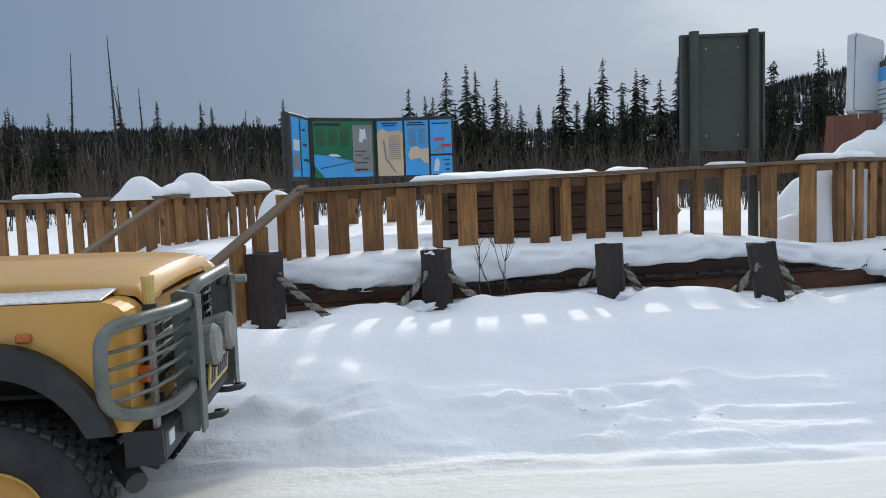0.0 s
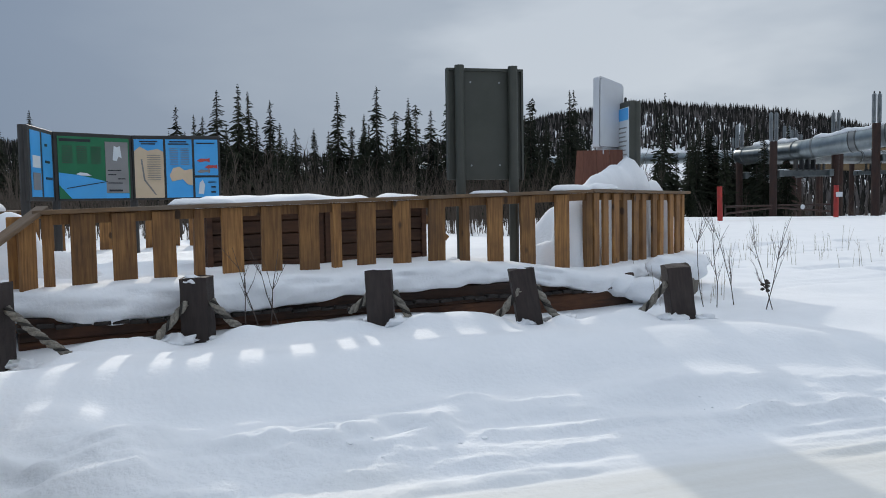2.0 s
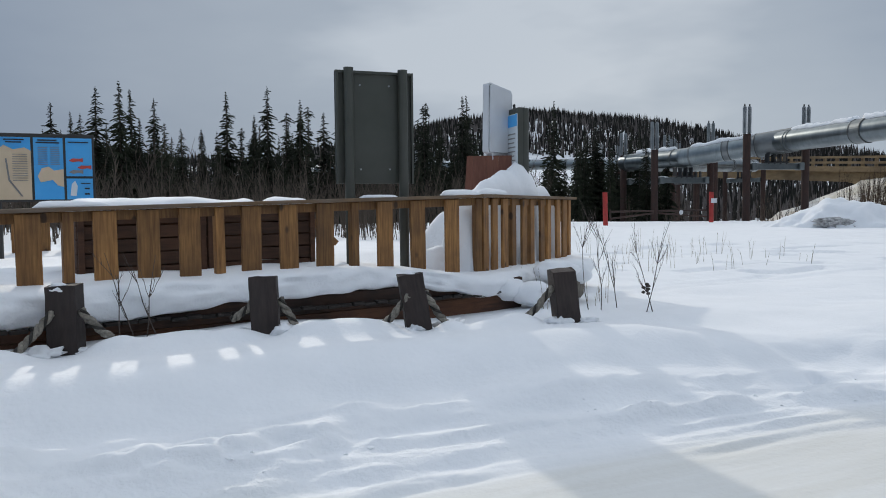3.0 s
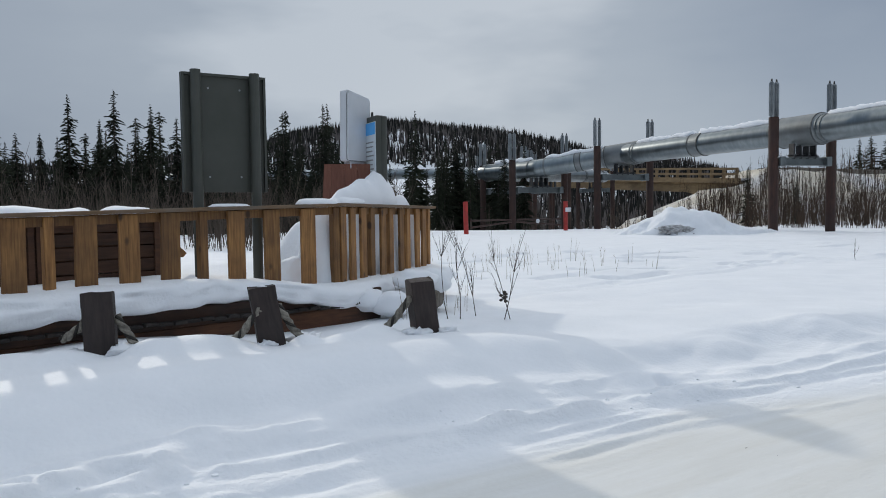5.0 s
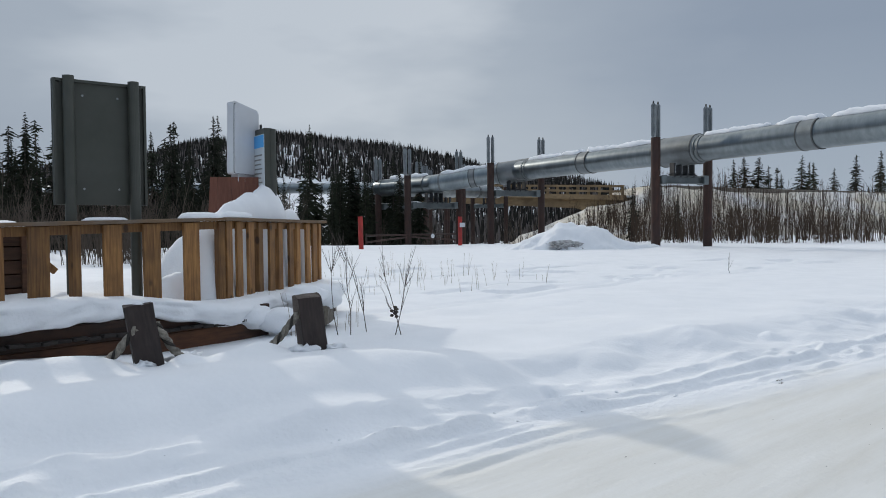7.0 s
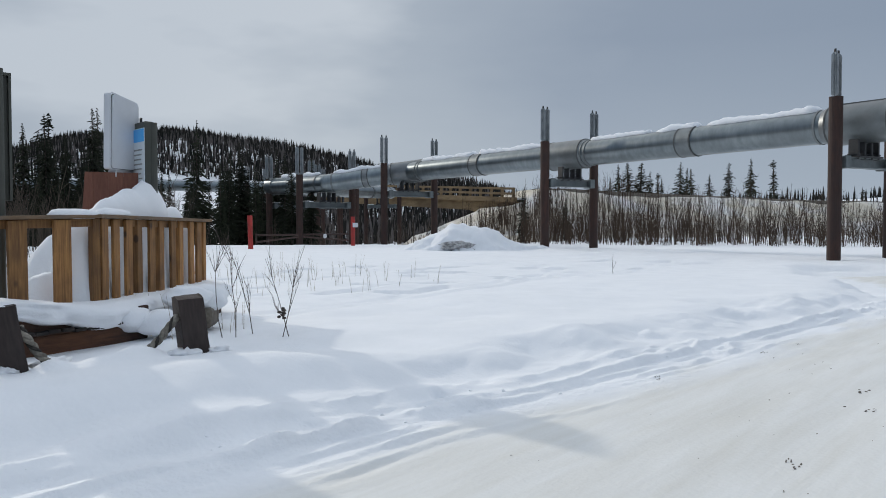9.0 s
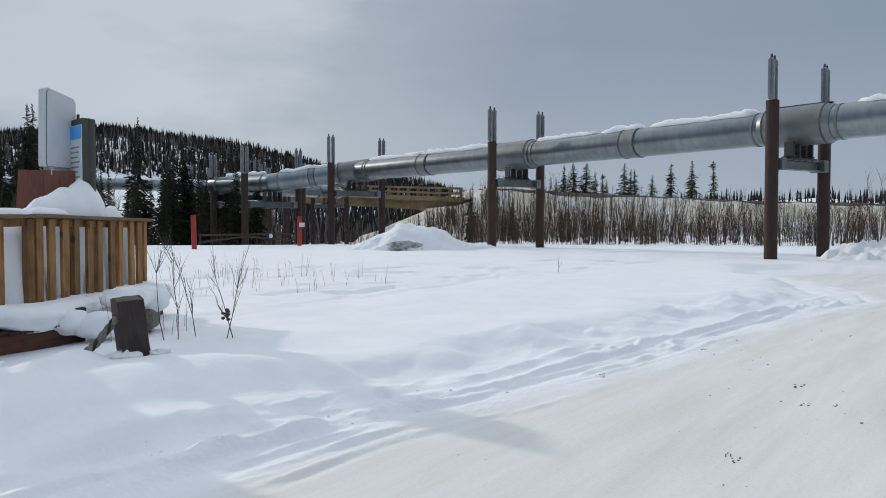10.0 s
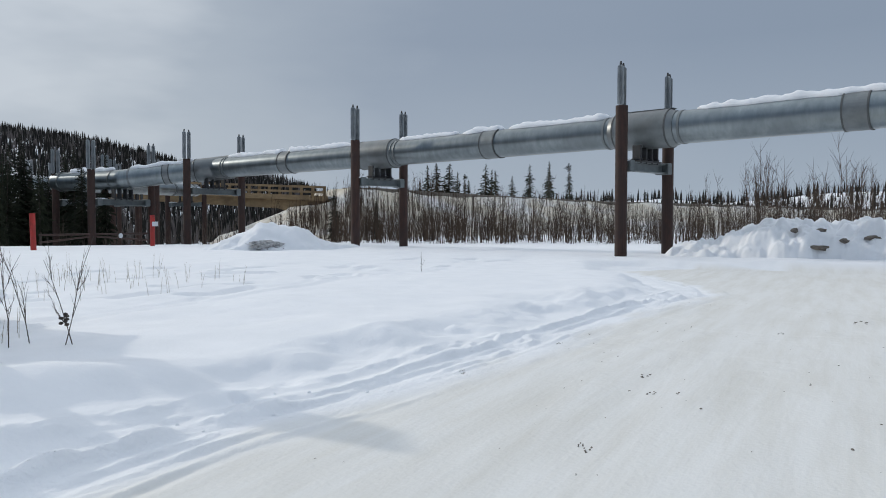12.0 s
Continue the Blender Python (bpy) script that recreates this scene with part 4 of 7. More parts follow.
# tall sign seen from behind
tall = thing("tall_sign", "tall dark grey-green metal sign on two round posts, seen from behind", "sign", at=(3.145, 8.78, 0.52), turn=-3)
tall.scale = (0.86, 0.957, 0.970)
part("sheet", plate(1.06, 1.30, 0.05, (0, 0, 1.90)), SIGNMETAL, tall)
part("rim", prism(bmesh.new(), [(-0.53, 1.25), (-0.53, 2.56), (-0.50, 2.56), (-0.50, 1.25)], -0.06, 0.03), SIGNMETAL, tall)
part("rim", prism(bmesh.new(), [(0.50, 1.25), (0.50, 2.56), (0.53, 2.56), (0.53, 1.25)], -0.06, 0.03), SIGNMETAL, tall)
part("rim", prism(bmesh.new(), [(-0.498, 2.53), (-0.498, 2.56), (0.498, 2.56), (0.498, 2.53)], -0.06, 0.03), SIGNMETAL, tall)
for sx in (-0.37, 0.37):
    part("post", rod(bmesh.new(), (sx, -0.09, 0.0), (sx, -0.09, 2.585), 0.064, seg=20), SIGNMETAL, tall, smooth=False)
for sx in (-0.2, 0.2):
    for sz in (1.42, 2.40):
        part("bolt", rod(bmesh.new(), (sx, -0.025, sz), (sx, -0.034, sz), 0.012, seg=8), FIN, tall)

# cabinet on a wooden pedestal
ped = thing("pedestal", "reddish-brown plank pedestal with a sloping front, half buried in snow", "pedestal", at=(5.46, 10.28, 0.6), turn=-28)
ped.scale = (1.07, 1.07, 1.05)
for k in range(5):
    part("plank", prism(bmesh.new(), [(-0.02, 0.0), (0.08, 1.50), (0.168, 1.50), (0.168, 0.0)] if k == 0 else [(0.0, 0.0), (0.0, 1.50), (0.168, 1.50), (0.168, 0.0)], -0.05 + 0.004 * (k % 2), 0.42, Matrix.Translation((-0.42 + 0.17 * k, 0, 0))), REDWOOD, ped)
cab = thing("white_cabinet", "pale grey metal cabinet with a sloping top on the pedestal", "cabinet", at=(5.56, 10.26, 2.12), turn=12)
cab.scale = (0.80, 1.07, 1.10)


def cabinet_shape(x0, x1, z0, zl, zr, r):
    pts = []
    for cx_, cz_, a0 in ((x1 - r, z0 + r, -90), (x1 - r, zr - r, 0), (x0 + r, zl - r, 90), (x0 + r, z0 + r, 180)):
        pts += [(cx_ + r * math.cos(radians(a0 + 22.5 * k)), cz_ + r * math.sin(radians(a0 + 22.5 * k))) for k in range(5)]
    return pts


lean_ = pose(0, 0, 0, 0, 1.5, 0)
case = part("case", prism(bmesh.new(), cabinet_shape(-0.28, 0.26, 0.08, 0.985, 0.915, 0.035), -0.02, 0.10), WHITEPANEL, cab)
door = part("door", prism(bmesh.new(), cabinet_shape(-0.262, 0.25, 0.09, 0.955, 0.885, 0.035), -0.045, -0.024), WHITEPANEL, cab)
gasket = part("gasket", prism(bmesh.new(), cabinet_shape(-0.266, 0.254, 0.086, 0.960, 0.890, 0.035), -0.024, -0.02), BLACKSTEEL, cab, "dark rubber seal round the door")
stand = part("stand", boxed((0.02, 0.06, 0.04), (0.36, 0.14, 0.09), bevel=0.006), WHITEPANEL, cab)
for o_ in (case, door, gasket):
    o_.matrix_basis = lean_
for kz in (0.46, 0.70):
    part("latch", boxed((0.262, -0.075, kz), (0.03, 0.04, 0.07), bevel=0.008), BLACKSTEEL, cab).matrix_basis = lean_
for kz in (0.22, 0.80):
    part("hinge", rod(bmesh.new(), (-0.262, -0.05, kz), (-0.262, -0.05, kz + 0.08), 0.012, seg=8), WHITEPANEL, cab).matrix_basis = lean_
side = thing("side_sign", "narrow blue information sign in a dark metal frame", "sign", at=(5.76, 10.18, 0.6), turn=-98)
side.scale = (1.07, 1.07, 1.04)
part("frame_board", boxed((0, 0, 1.62), (0.56, 0.10, 1.06), bevel=0.006), SIGNMETAL, side)
part("panel", boxed((0, -0.055, 1.60), (0.54, 0.012, 0.94)), PALE, side)
part("header", boxed((0, -0.063, 1.98), (0.54, 0.008, 0.16)), BLUE, side)
for k in range(9):
    part("text_bar", boxed((-0.02 * (k % 3), -0.063, 1.80 - 0.06 * k), (0.42, 0.006, 0.018)), GREY, side)
part("post", rod(bmesh.new(), (0.25, 0.06, 0), (0.25, 0.06, 2.14), 0.05, seg=14), SIGNMETAL, side)

# plank wall of the planter on the deck
PLANK = surf("planter_plank", (0.030, 0.014, 0.008, 1), (0.090, 0.041, 0.021, 1), scale=4, stretch=(1, 8, 8), rough=0.8, bump=0.35, dirt=(0.14, 0.06, 0.028, 1), dirt_scale=1.6, dirt_amount=0.5, vary=0.3, dist=0.006)
planter = thing("plank_planter", "long dark plank planter box with snow on top", "planter", at=(0.0, 8.78, 0.55), turn=9.5)
for k in range(6):
    z = 0.06 + 0.142 * k
    for x0, x1 in ((0.0, 1.27), (1.275, 2.56)):
        part("plank", boxed(((x0 + x1) / 2, 0.003 * (k % 2), z + 0.065), (x1 - x0, 0.05, 0.130), bevel=0.006), PLANK, planter)
for x_ in (0.04, 1.25, 1.33, 2.52):
    part("batten", boxed((x_, -0.04, 0.45), (0.06, 0.03, 0.86), bevel=0.004), PLANK, planter)
part("back_board", boxed((1.28, 0.62, 0.45), (2.56, 0.05, 0.86), bevel=0.006), PLANK, planter)
part("brace", boxed((2.74, 0.10, 0.62), (0.42, 0.045, 0.07), Matrix.Rotation(radians(42), 4, "Y"), bevel=0.005), WOOD, planter, "slanting pale board at the planter's end")
for x_ in (0.025, 2.535):
    part("end_board", boxed((x_, 0.31, 0.45), (0.05, 0.56, 0.86), bevel=0.006), PLANK, planter)


def snow_cap(name, label, p, q, width, z, thick, seed, ends=0.1, step=0.06):
    """A rounded ridge of snow lying along a line, tapering at its ends."""
    ob = thing(name, label, "snow", "snow caps", at=(p[0], p[1], z), turn=heading(p, q))
    L = math.dist(p, q)
    n, k = max(6, int(L / step)), 14
    bm = bmesh.new()
    rows = []
    for i in range(n + 1):
        s = i / n
        e = min(1.0, math.sqrt(max(0.0, 1 - max(0.0, 1 - min(s, 1 - s) * L / ends) ** 2)))
        t = thick * e * (1 + 0.35 * noise.noise(Vector((s * L * 1.7, seed * 5.3, 0))))
        w = width * (0.35 + 0.65 * e) * (1 + 0.15 * noise.noise(Vector((s * L * 2.1, seed * 2.3, 4))))
        rows.append([bm.verts.new((s * L, w / 2 * math.cos(math.pi * j / k), max(t, 0.002) * math.sin(math.pi * j / k) ** 0.7 * (1 + 0.1 * noise.noise(Vector((s * L * 4, j * 0.4, seed)))))) for j in range(k + 1)])
    for u, v in zip(rows, rows[1:]):
        for j in range(k):
            bm.faces.new((u[j], v[j], v[j + 1], u[j + 1]))
        bm.faces.new((u[k], v[k], v[0], u[0]))
    bm.faces.new(rows[0])
    bm.faces.new(rows[-1][::-1])
    bmesh.ops.recalc_face_normals(bm, faces=bm.faces)
    part("snow_ridge", bm, SNOW, ob, smooth=True)
    return ob


def at_planter(x, y):
    a = radians(9.5)
    return (x * math.cos(a) - y * math.sin(a), 8.78 + x * math.sin(a) + y * math.cos(a))


snow_cap("planter_snow", "smooth slab of snow on the planter", at_planter(-0.05, 0.25), at_planter(1.92, 0.25), 0.78, 1.432, 0.16, 2, ends=0.12)
snow_cap("planter_snow", "smooth slab of snow on the planter", at_planter(2.0, 0.25), at_planter(2.62, 0.25), 0.78, 1.432, 0.15, 5, ends=0.2)


def heap_mesh(name, lumps, seed, step=0.05, rough=0.04, freq=2.0, base=-0.05, material=None):
    """A heap of snow as one sheet over round lumps (x, y, rx, ry, height, sharpness)."""
    x0, x1 = min(l[0] - l[2] for l in lumps) - 0.1, max(l[0] + l[2] for l in lumps) + 0.1
    y0, y1 = min(l[1] - l[3] for l in lumps) - 0.1, max(l[1] + l[3] for l in lumps) + 0.1
    X, Y = np.meshgrid(np.arange(x0, x1, step), np.arange(y0, y1, step))
    Z = np.zeros(X.shape)
    for cx, cy, rx, ry, h, e in lumps:
        q = np.clip(1 - ((X - cx) / rx) ** 2 - ((Y - cy) / ry) ** 2, 0, 1)
        Z = Z + (h * q**e) ** 7
    Z = Z ** (1 / 7)
    Z = Z + rough * fbm(X * freq, Y * freq, seed, 4) * np.clip(Z * 6, 0, 1) + base
    ny_, nx_ = X.shape
    ids = np.arange(nx_ * ny_).reshape(ny_, nx_)
    f = np.stack([ids[:-1, :-1], ids[:-1, 1:], ids[1:, 1:], ids[1:, :-1]], -1).reshape(-1, 4)
    top = Z.ravel()[f].max(1)
    f = f[top > base + 0.002]
    me = bpy.data.meshes.new(name)
    me.from_pydata(np.stack([X.ravel(), Y.ravel(), Z.ravel()], 1).tolist(), [], f.tolist())
    me.materials.append(material or SNOW)
    me.shade_smooth()
    bm = bmesh.new()
    bm.from_mesh(me)
    bmesh.ops.delete(bm, geom=[v for v in bm.verts if not v.link_faces], context="VERTS")
    bm.to_mesh(me)
    bm.free()
    return me


mound = thing("snow_mound", "rounded heap of drifted snow at the deck's corner", "snow", at=(C1[0], C1[1], 0.66), turn=34)
part("snow_mass", heap_mesh("snow_mass", [(1.80, 0.35, 0.40, 0.30, 1.40, 0.33), (1.42, 0.38, 0.50, 0.30, 1.29, 0.35), (1.0, 0.40, 0.52, 0.30, 1.18, 0.4), (0.6, 0.40, 0.5, 0.3, 1.06, 0.4), (0.2, 0.32, 0.4, 0.3, 0.96, 0.5), (2.36, 0.29, 0.44, 0.22, 1.15, 0.4)], 3, 0.03, 0.06, 2.6), SNOW, mound)
# snow lying on rail caps and round the panels
for p_, q_, w_, t_, s_ in ((along(C0, C1, 0.175), along(C0, C1, 0.285), 0.12, 0.05, 1), (along(C0, C1, 0.715), along(C0, C1, 0.80), 0.12, 0.035, 2), (along(C0, C1, 0.90), along(C0, C1, 1.0), 0.16, 0.06, 3), (along(C1, C2, 0.0), along(C1, C2, 0.22), 0.17, 0.07, 4)):
    z_ = 1.475 + 0.128 * min(1.0, (p_[0] - C0[0]) / (C1[0] - C0[0])) + 0.002
    snow_cap("rail_snow", "small cap of snow on the railing", p_, q_, w_, z_, t_, s_, ends=0.12)
for x_, y_, w_, h_, n_ in ((-3.61, 9.42, 0.26, 0.26, 3), (-3.12, 9.86, 0.32, 0.28, 4)):
    hump = thing("rail_snow", "big round hump of snow on the far railing", "snow", "snow caps", at=(x_, y_, 1.45))
    part("snow_mass", heap_mesh("snow_mass", [(0, 0, w_, 0.22, h_, 0.6), (0.05, 0, w_ + 0.12, 0.2, 0.16, 0.5)], n_, 0.03, 0.03), SNOW, hump)
snow_cap("rail_snow", "long low ridge of snow on the far railing", (-3.3, 9.3), (-2.72, 12.2), 0.30, 1.45, 0.15, 12, ends=0.4)
snow_cap("rail_snow", "thin cap of snow on the far railing", along(LEFT_END, S_TOP, 0.30), along(LEFT_END, S_TOP, 0.62), 0.16, 1.45, 0.06, 13)
drift = thing("snow_drift", "tall soft drift of snow inside the deck's rail", "snow", "snow drifts", at=(-1.62, 8.30, 0.80), turn=13)
part("snow_mass", heap_mesh("snow_mass", [(-0.10, 0.0, 0.26, 0.26, 0.66, 0.35), (0.30, -0.05, 0.40, 0.3, 0.30, 0.8)], 5, 0.04), SNOW, drift)
drift = thing("snow_drift", "wind-packed drift of snow behind the corner rail", "snow", "snow drifts", at=(4.45, 9.45, 0.72), turn=34)
part("snow_mass", heap_mesh("snow_mass", [(0.20, 0.1, 0.62, 0.46, 0.74, 0.55), (-0.05, -0.1, 0.70, 0.45, 0.38, 0.6), (0.9, 0.1, 0.75, 0.48, 0.74, 0.55)], 8, 0.03, 0.10, 3.0), SNOW, drift)
slope = thing("stair_snow", "smooth trodden slope of snow over the steps", "snow", at=(-2.6, 8.0, 0.0), turn=-14)
me = bpy.data.meshes.new("snow_slope")
xs, ys = np.linspace(-1.15, 1.05, 36), np.linspace(-2.2, 1.6, 60)
SX, SY = np.meshgrid(xs, ys)
SZ = np.interp(SY, [-2.2, -1.6, 0.3, 1.6], [0.05, 0.20, 0.72, 0.86]) + 0.03 * fbm(SX * 1.6, SY * 1.6, 61, 4)
SZ = np.where((np.abs(SX + 0.05) > 1.0), SZ - 0.35, SZ)
ids = np.arange(SX.size).reshape(SX.shape)
me.from_pydata(np.stack([SX.ravel(), SY.ravel(), SZ.ravel()], 1).tolist(), [], np.stack([ids[:-1, :-1], ids[:-1, 1:], ids[1:, 1:], ids[1:, :-1]], -1).reshape(-1, 4).tolist())
me.materials.append(SNOW)
me.shade_smooth()
part("snow_slope", me, SNOW, slope)

# lumps of snow sliding off the deck's corner, and the sawn end of the beam
for i, (c, r) in enumerate((((4.70, 8.41, 0.46), (0.20, 0.17, 0.14)), ((4.94, 8.30, 0.41), (0.23, 0.18, 0.16)), ((5.75, 8.66, 0.60), (0.27, 0.20, 0.17)), ((5.40, 8.50, 0.66), (0.30, 0.22, 0.13)))):
    lump = thing("snow_lump", "rounded lump of snow hanging over the deck's edge", "snow", "snow lumps", at=c)
    part("snow_mass", blob(bmesh.new(), (0, 0, 0), r, i + 3, 0.25, 3), SNOW, lump, smooth=True)
log = thing("beam_end", "sawn grey end of a squared log under the deck's corner", "log", at=(5.64, 8.52, 0.0), turn=48)
lb = boxed((0.2, 0, 0.38), (0.6, 0.20, 0.24), bevel=0.03)
for v in lb.verts:
    v.co += Vector((0.03 * noise.noise(v.co * 6), 0.02 * noise.noise(v.co * 7), 0.02 * noise.noise(v.co * 5)))
part("log", lb, GREYLOG, log)

# snow caught on bollard tops
for x_, y_, z_, r_ in ((-0.10, 7.08, 0.865, 0.085), (2.66, 6.50, 0.875, 0.06)):
    cap_ = thing("bollard_snow", "small cap of snow on a bollard's top", "snow", "snow caps", at=(x_, y_, z_))
    part("snow_mass", blob(bmesh.new(), (0, 0, 0), (r_, r_ * 0.8, r_ * 0.55), 6, 0.5, 3), SNOW, cap_, smooth=True)

# snow heaped against the bollards
for i, (x, y, z, lean, w) in enumerate(POSTS):
    for k in range(2):
        a = -2.9 + 2.3 * k + 0.5 * math.sin(i * 2.3 + k)
        r_ = 0.09 + 0.03 * math.sin(i * 1.7 + k * 2.9)
        px_, py_ = x + (0.10 + r_) * math.cos(a), y + (0.10 + r_) * math.sin(a)
        lump = thing("snow_lump", "small rounded lump of snow against a bollard's foot", "snow", "snow lumps", at=(px_, py_, ground_z(px_, py_)))
        part("snow_mass", blob(bmesh.new(), (0, 0, 0), (r_ * 1.3, r_, r_ * 0.6), i * 3 + k, 0.8, 3, freq=2.6), SNOW, lump, smooth=True)

# ---- pipeline ----
PIPE_R = 0.64
SEAM = surf("dark_seam", (0.05, 0.055, 0.055, 1), (0.10, 0.105, 0.105, 1), scale=3, rough=0.6, bump=0.1)
V = {6: ((30.82, 7.87), (33.96, 6.70), 0.22), 5: ((34.86, 22.77), (37.95, 21.65), 0.25), 4: ((37.4, 37.05), (41.2, 35.95), 0.3), 3: ((34.6, 42.35), (38.75, 41.6), 0.25), 7: ((26.9, -7.2), (30.0, -8.4), 0.2)}
CENTRE = {k: ((l[0] + r[0]) / 2, (l[1] + r[1]) / 2) for k, (l, r, z) in V.items()}
PZ = {7: 5.33, 6: 5.23, 5: 5.16, 4: 5.03, 3: 4.33}


def fins(parent, x, y, z0, z1, wide=0.0):
    """Two heat-pipe radiators on top of a pillar."""
    for s in (-1, 1):
        cx, cy = x + s * 0.20, y
        ring = [(cx + (0.125 if k % 2 else 0.06) * math.cos(math.pi * k / 8), cy + (0.125 if k % 2 else 0.06) * math.sin(math.pi * k / 8)) for k in range(16)]
        bm = bmesh.new()
        levels = [[bm.verts.new((u, v, z)) for u, v in ring] for z in (z0 + 0.06, z1 - 0.10)]
        levels.insert(0, [bm.verts.new((cx + 0.04 * math.cos(math.pi * k / 8), cy + 0.04 * math.sin(math.pi * k / 8), z0 - 0.01)) for k in range(16)])
        levels.append([bm.verts.new((cx + 0.03 * math.cos(math.pi * k / 8), cy + 0.03 * math.sin(math.pi * k / 8), z1)) for k in range(16)])
        for lo_, hi_ in zip(levels, levels[1:]):
            for k in range(16):
                bm.faces.new((lo_[k], lo_[(k + 1) % 16], hi_[(k + 1) % 16], hi_[k]))
        bm.faces.new(levels[-1])
        fin = part("heat_fin", bm, FIN, parent, "finned grey aluminium heat pipe")
        part("cap", rod(bmesh.new(), (cx, cy, z1 - 0.02), (cx, cy, z1 + 0.10), 0.05, 0.035, seg=8), BLACKSTEEL, fin)


def support(l, r, z0, zp, zfin, label="pair of rust-brown steel pillars with heat fins carrying the pipeline", pillar_top=None, beam_drop=1.40):
    s = thing("pipe_support", label, "pipe support", "pipeline supports", at=(*l, 0))
    d = Vector((r[0] - l[0], r[1] - l[1], 0))
    turn = math.degrees(math.atan2(d.y, d.x))
    top = pillar_top if pillar_top else zp + 0.50
    for px, py in ((0, 0), (d.x, d.y)):
        part("pillar", rod(bmesh.new(), (px, py, z0 - 0.4), (px, py, top), 0.235, seg=20), RUST, s, smooth=False)
        fins(s, px, py, top, zfin)
    # cross beam with a box bracket at each end
    zb = zp - PIPE_R - beam_drop + 0.55
    rot = Matrix.Rotation(radians(turn), 4, "Z")
    c = d / 2
    bm = bmesh.new()
    for dz, h, w in ((0.17, 0.04, 0.36), (-0.17, 0.04, 0.36), (0, 0.32, 0.05)):
        box(bm, (c.x, c.y, zb + dz), (d.length - 0.5, w, h), rot)
    part("cross_beam", bm, BEAMSTEEL, s, "galvanised cross beam")
    for e in (0.10, 0.90):
        q = d * e
        part("bracket", boxed((q.x, q.y, zb), (0.30, 0.62, 0.46), rot, bevel=0.02), BEAMSTEEL, s)
    # sliding shoe under the pipe
    for k in (-0.60, -0.2, 0.2, 0.60):
        q = c + Vector((math.cos(radians(turn)), math.sin(radians(turn)), 0)) * k
        part("shoe_leg", boxed((q.x, q.y, (zb + 0.19 + zp - PIPE_R) / 2 - 0.02), (0.10, 0.4, zp - PIPE_R - zb - 0.12), rot, bevel=0.02), BLACKSTEEL, s)
        part("clamp", blob(bmesh.new(), (q.x, q.y, zb + 0.30), (0.12, 0.25, 0.06), 2, 0.1, 2), BLACKSTEEL, s)
    part("shoe_base", boxed((c.x, c.y, zb + 0.22), (1.45, 0.6, 0.06), rot, bevel=0.01), BLACKSTEEL, s)
    part("snow_patch", blob(bmesh.new(), (c.x * 0.3, c.y * 0.3, zb + 0.19), (0.5, 0.2, 0.08), 3, 0.2, 2, flat=zb + 0.19), SNOW, s, smooth=True)
    return s


support(*V[7][:2], 0.2, PZ[7], 8.1, pillar_top=6.25)
support(*V[6][:2], 0.2, PZ[6], 7.62, pillar_top=6.05)
support(*V[5][:2], 0.25, PZ[5], 7.52, pillar_top=5.80)
support(*V[4][:2], 0.3, PZ[4], 7.3, pillar_top=5.55)
support(*V[3][:2], 0.2, PZ[3], 6.75, pillar_top=4.88)
support((36.86, 48.7), (41.2, 49.0), 0.0, 4.4, 6.6)

pipeline = thing("pipeline", "large insulated pipeline in dull galvanised sheet jacket, zigzagging on supports", "pipeline", at=(0, 0, 0))


def run(p, q, collars=(), seg=40, r=PIPE_R):
    """A straight length of pipe with joints."""
    p, q = Vector(p), Vector(q)
    part("pipe_length", rod(bmesh.new(), p, q, r, seg=seg, caps=False), PIPE, pipeline, smooth=False).data.shade_smooth()
    d = (q - p).normalized()
    for s, w, g in collars:
        c = p + (q - p) * s
        part("collar", rod(bmesh.new(), c - d * w / 2, c + d * w / 2, r + g, seg=seg), COLLAR, pipeline, "duller jacket band round a joint")
        if w > 0.3:
            for e_ in (-1, 1):
                part("seam", rod(bmesh.new(), c + d * (e_ * w / 2 - 0.03), c + d * (e_ * w / 2 + 0.03), r + g + 0.015, seg=seg), SEAM, pipeline)


def node(k):
    return Vector((*CENTRE[k], PZ[k]))


far_right = node(7) + (node(7) - node(6)) * 3.0
E1 = Vector((37.1, 48.7, 4.33))
E2 = Vector((63.4, 61.8, 5.0))
E3 = Vector((54.7, 85.4, 6.2))
E4 = Vector((33.0, 122, 6.8))
TRUNK = [far_right, node(7), node(6), node(5), node(4), node(3), E1]
for k, (p, q) in enumerate(zip(TRUNK, TRUNK[1:])):
    L = (q - p).length
    if k in (1, 2, 3):
        cs = [(0.5, 0.80, 0.025)] + [(s, 0.10, 0.025) for s in (1.35 / L, 1.62 / L, 1 - 1.35 / L, 1 - 1.62 / L)]
    else:
        cs = [(0.5, 0.4, 0.02), (0.9, 0.12, 0.03), (0.1, 0.12, 0.03)]
    run(p, q, cs)
for c in TRUNK[1:]:
    part("elbow", blob(bmesh.new(), c, (PIPE_R, PIPE_R, PIPE_R), 0, 0.0, 3), PIPE, pipeline, smooth=True)
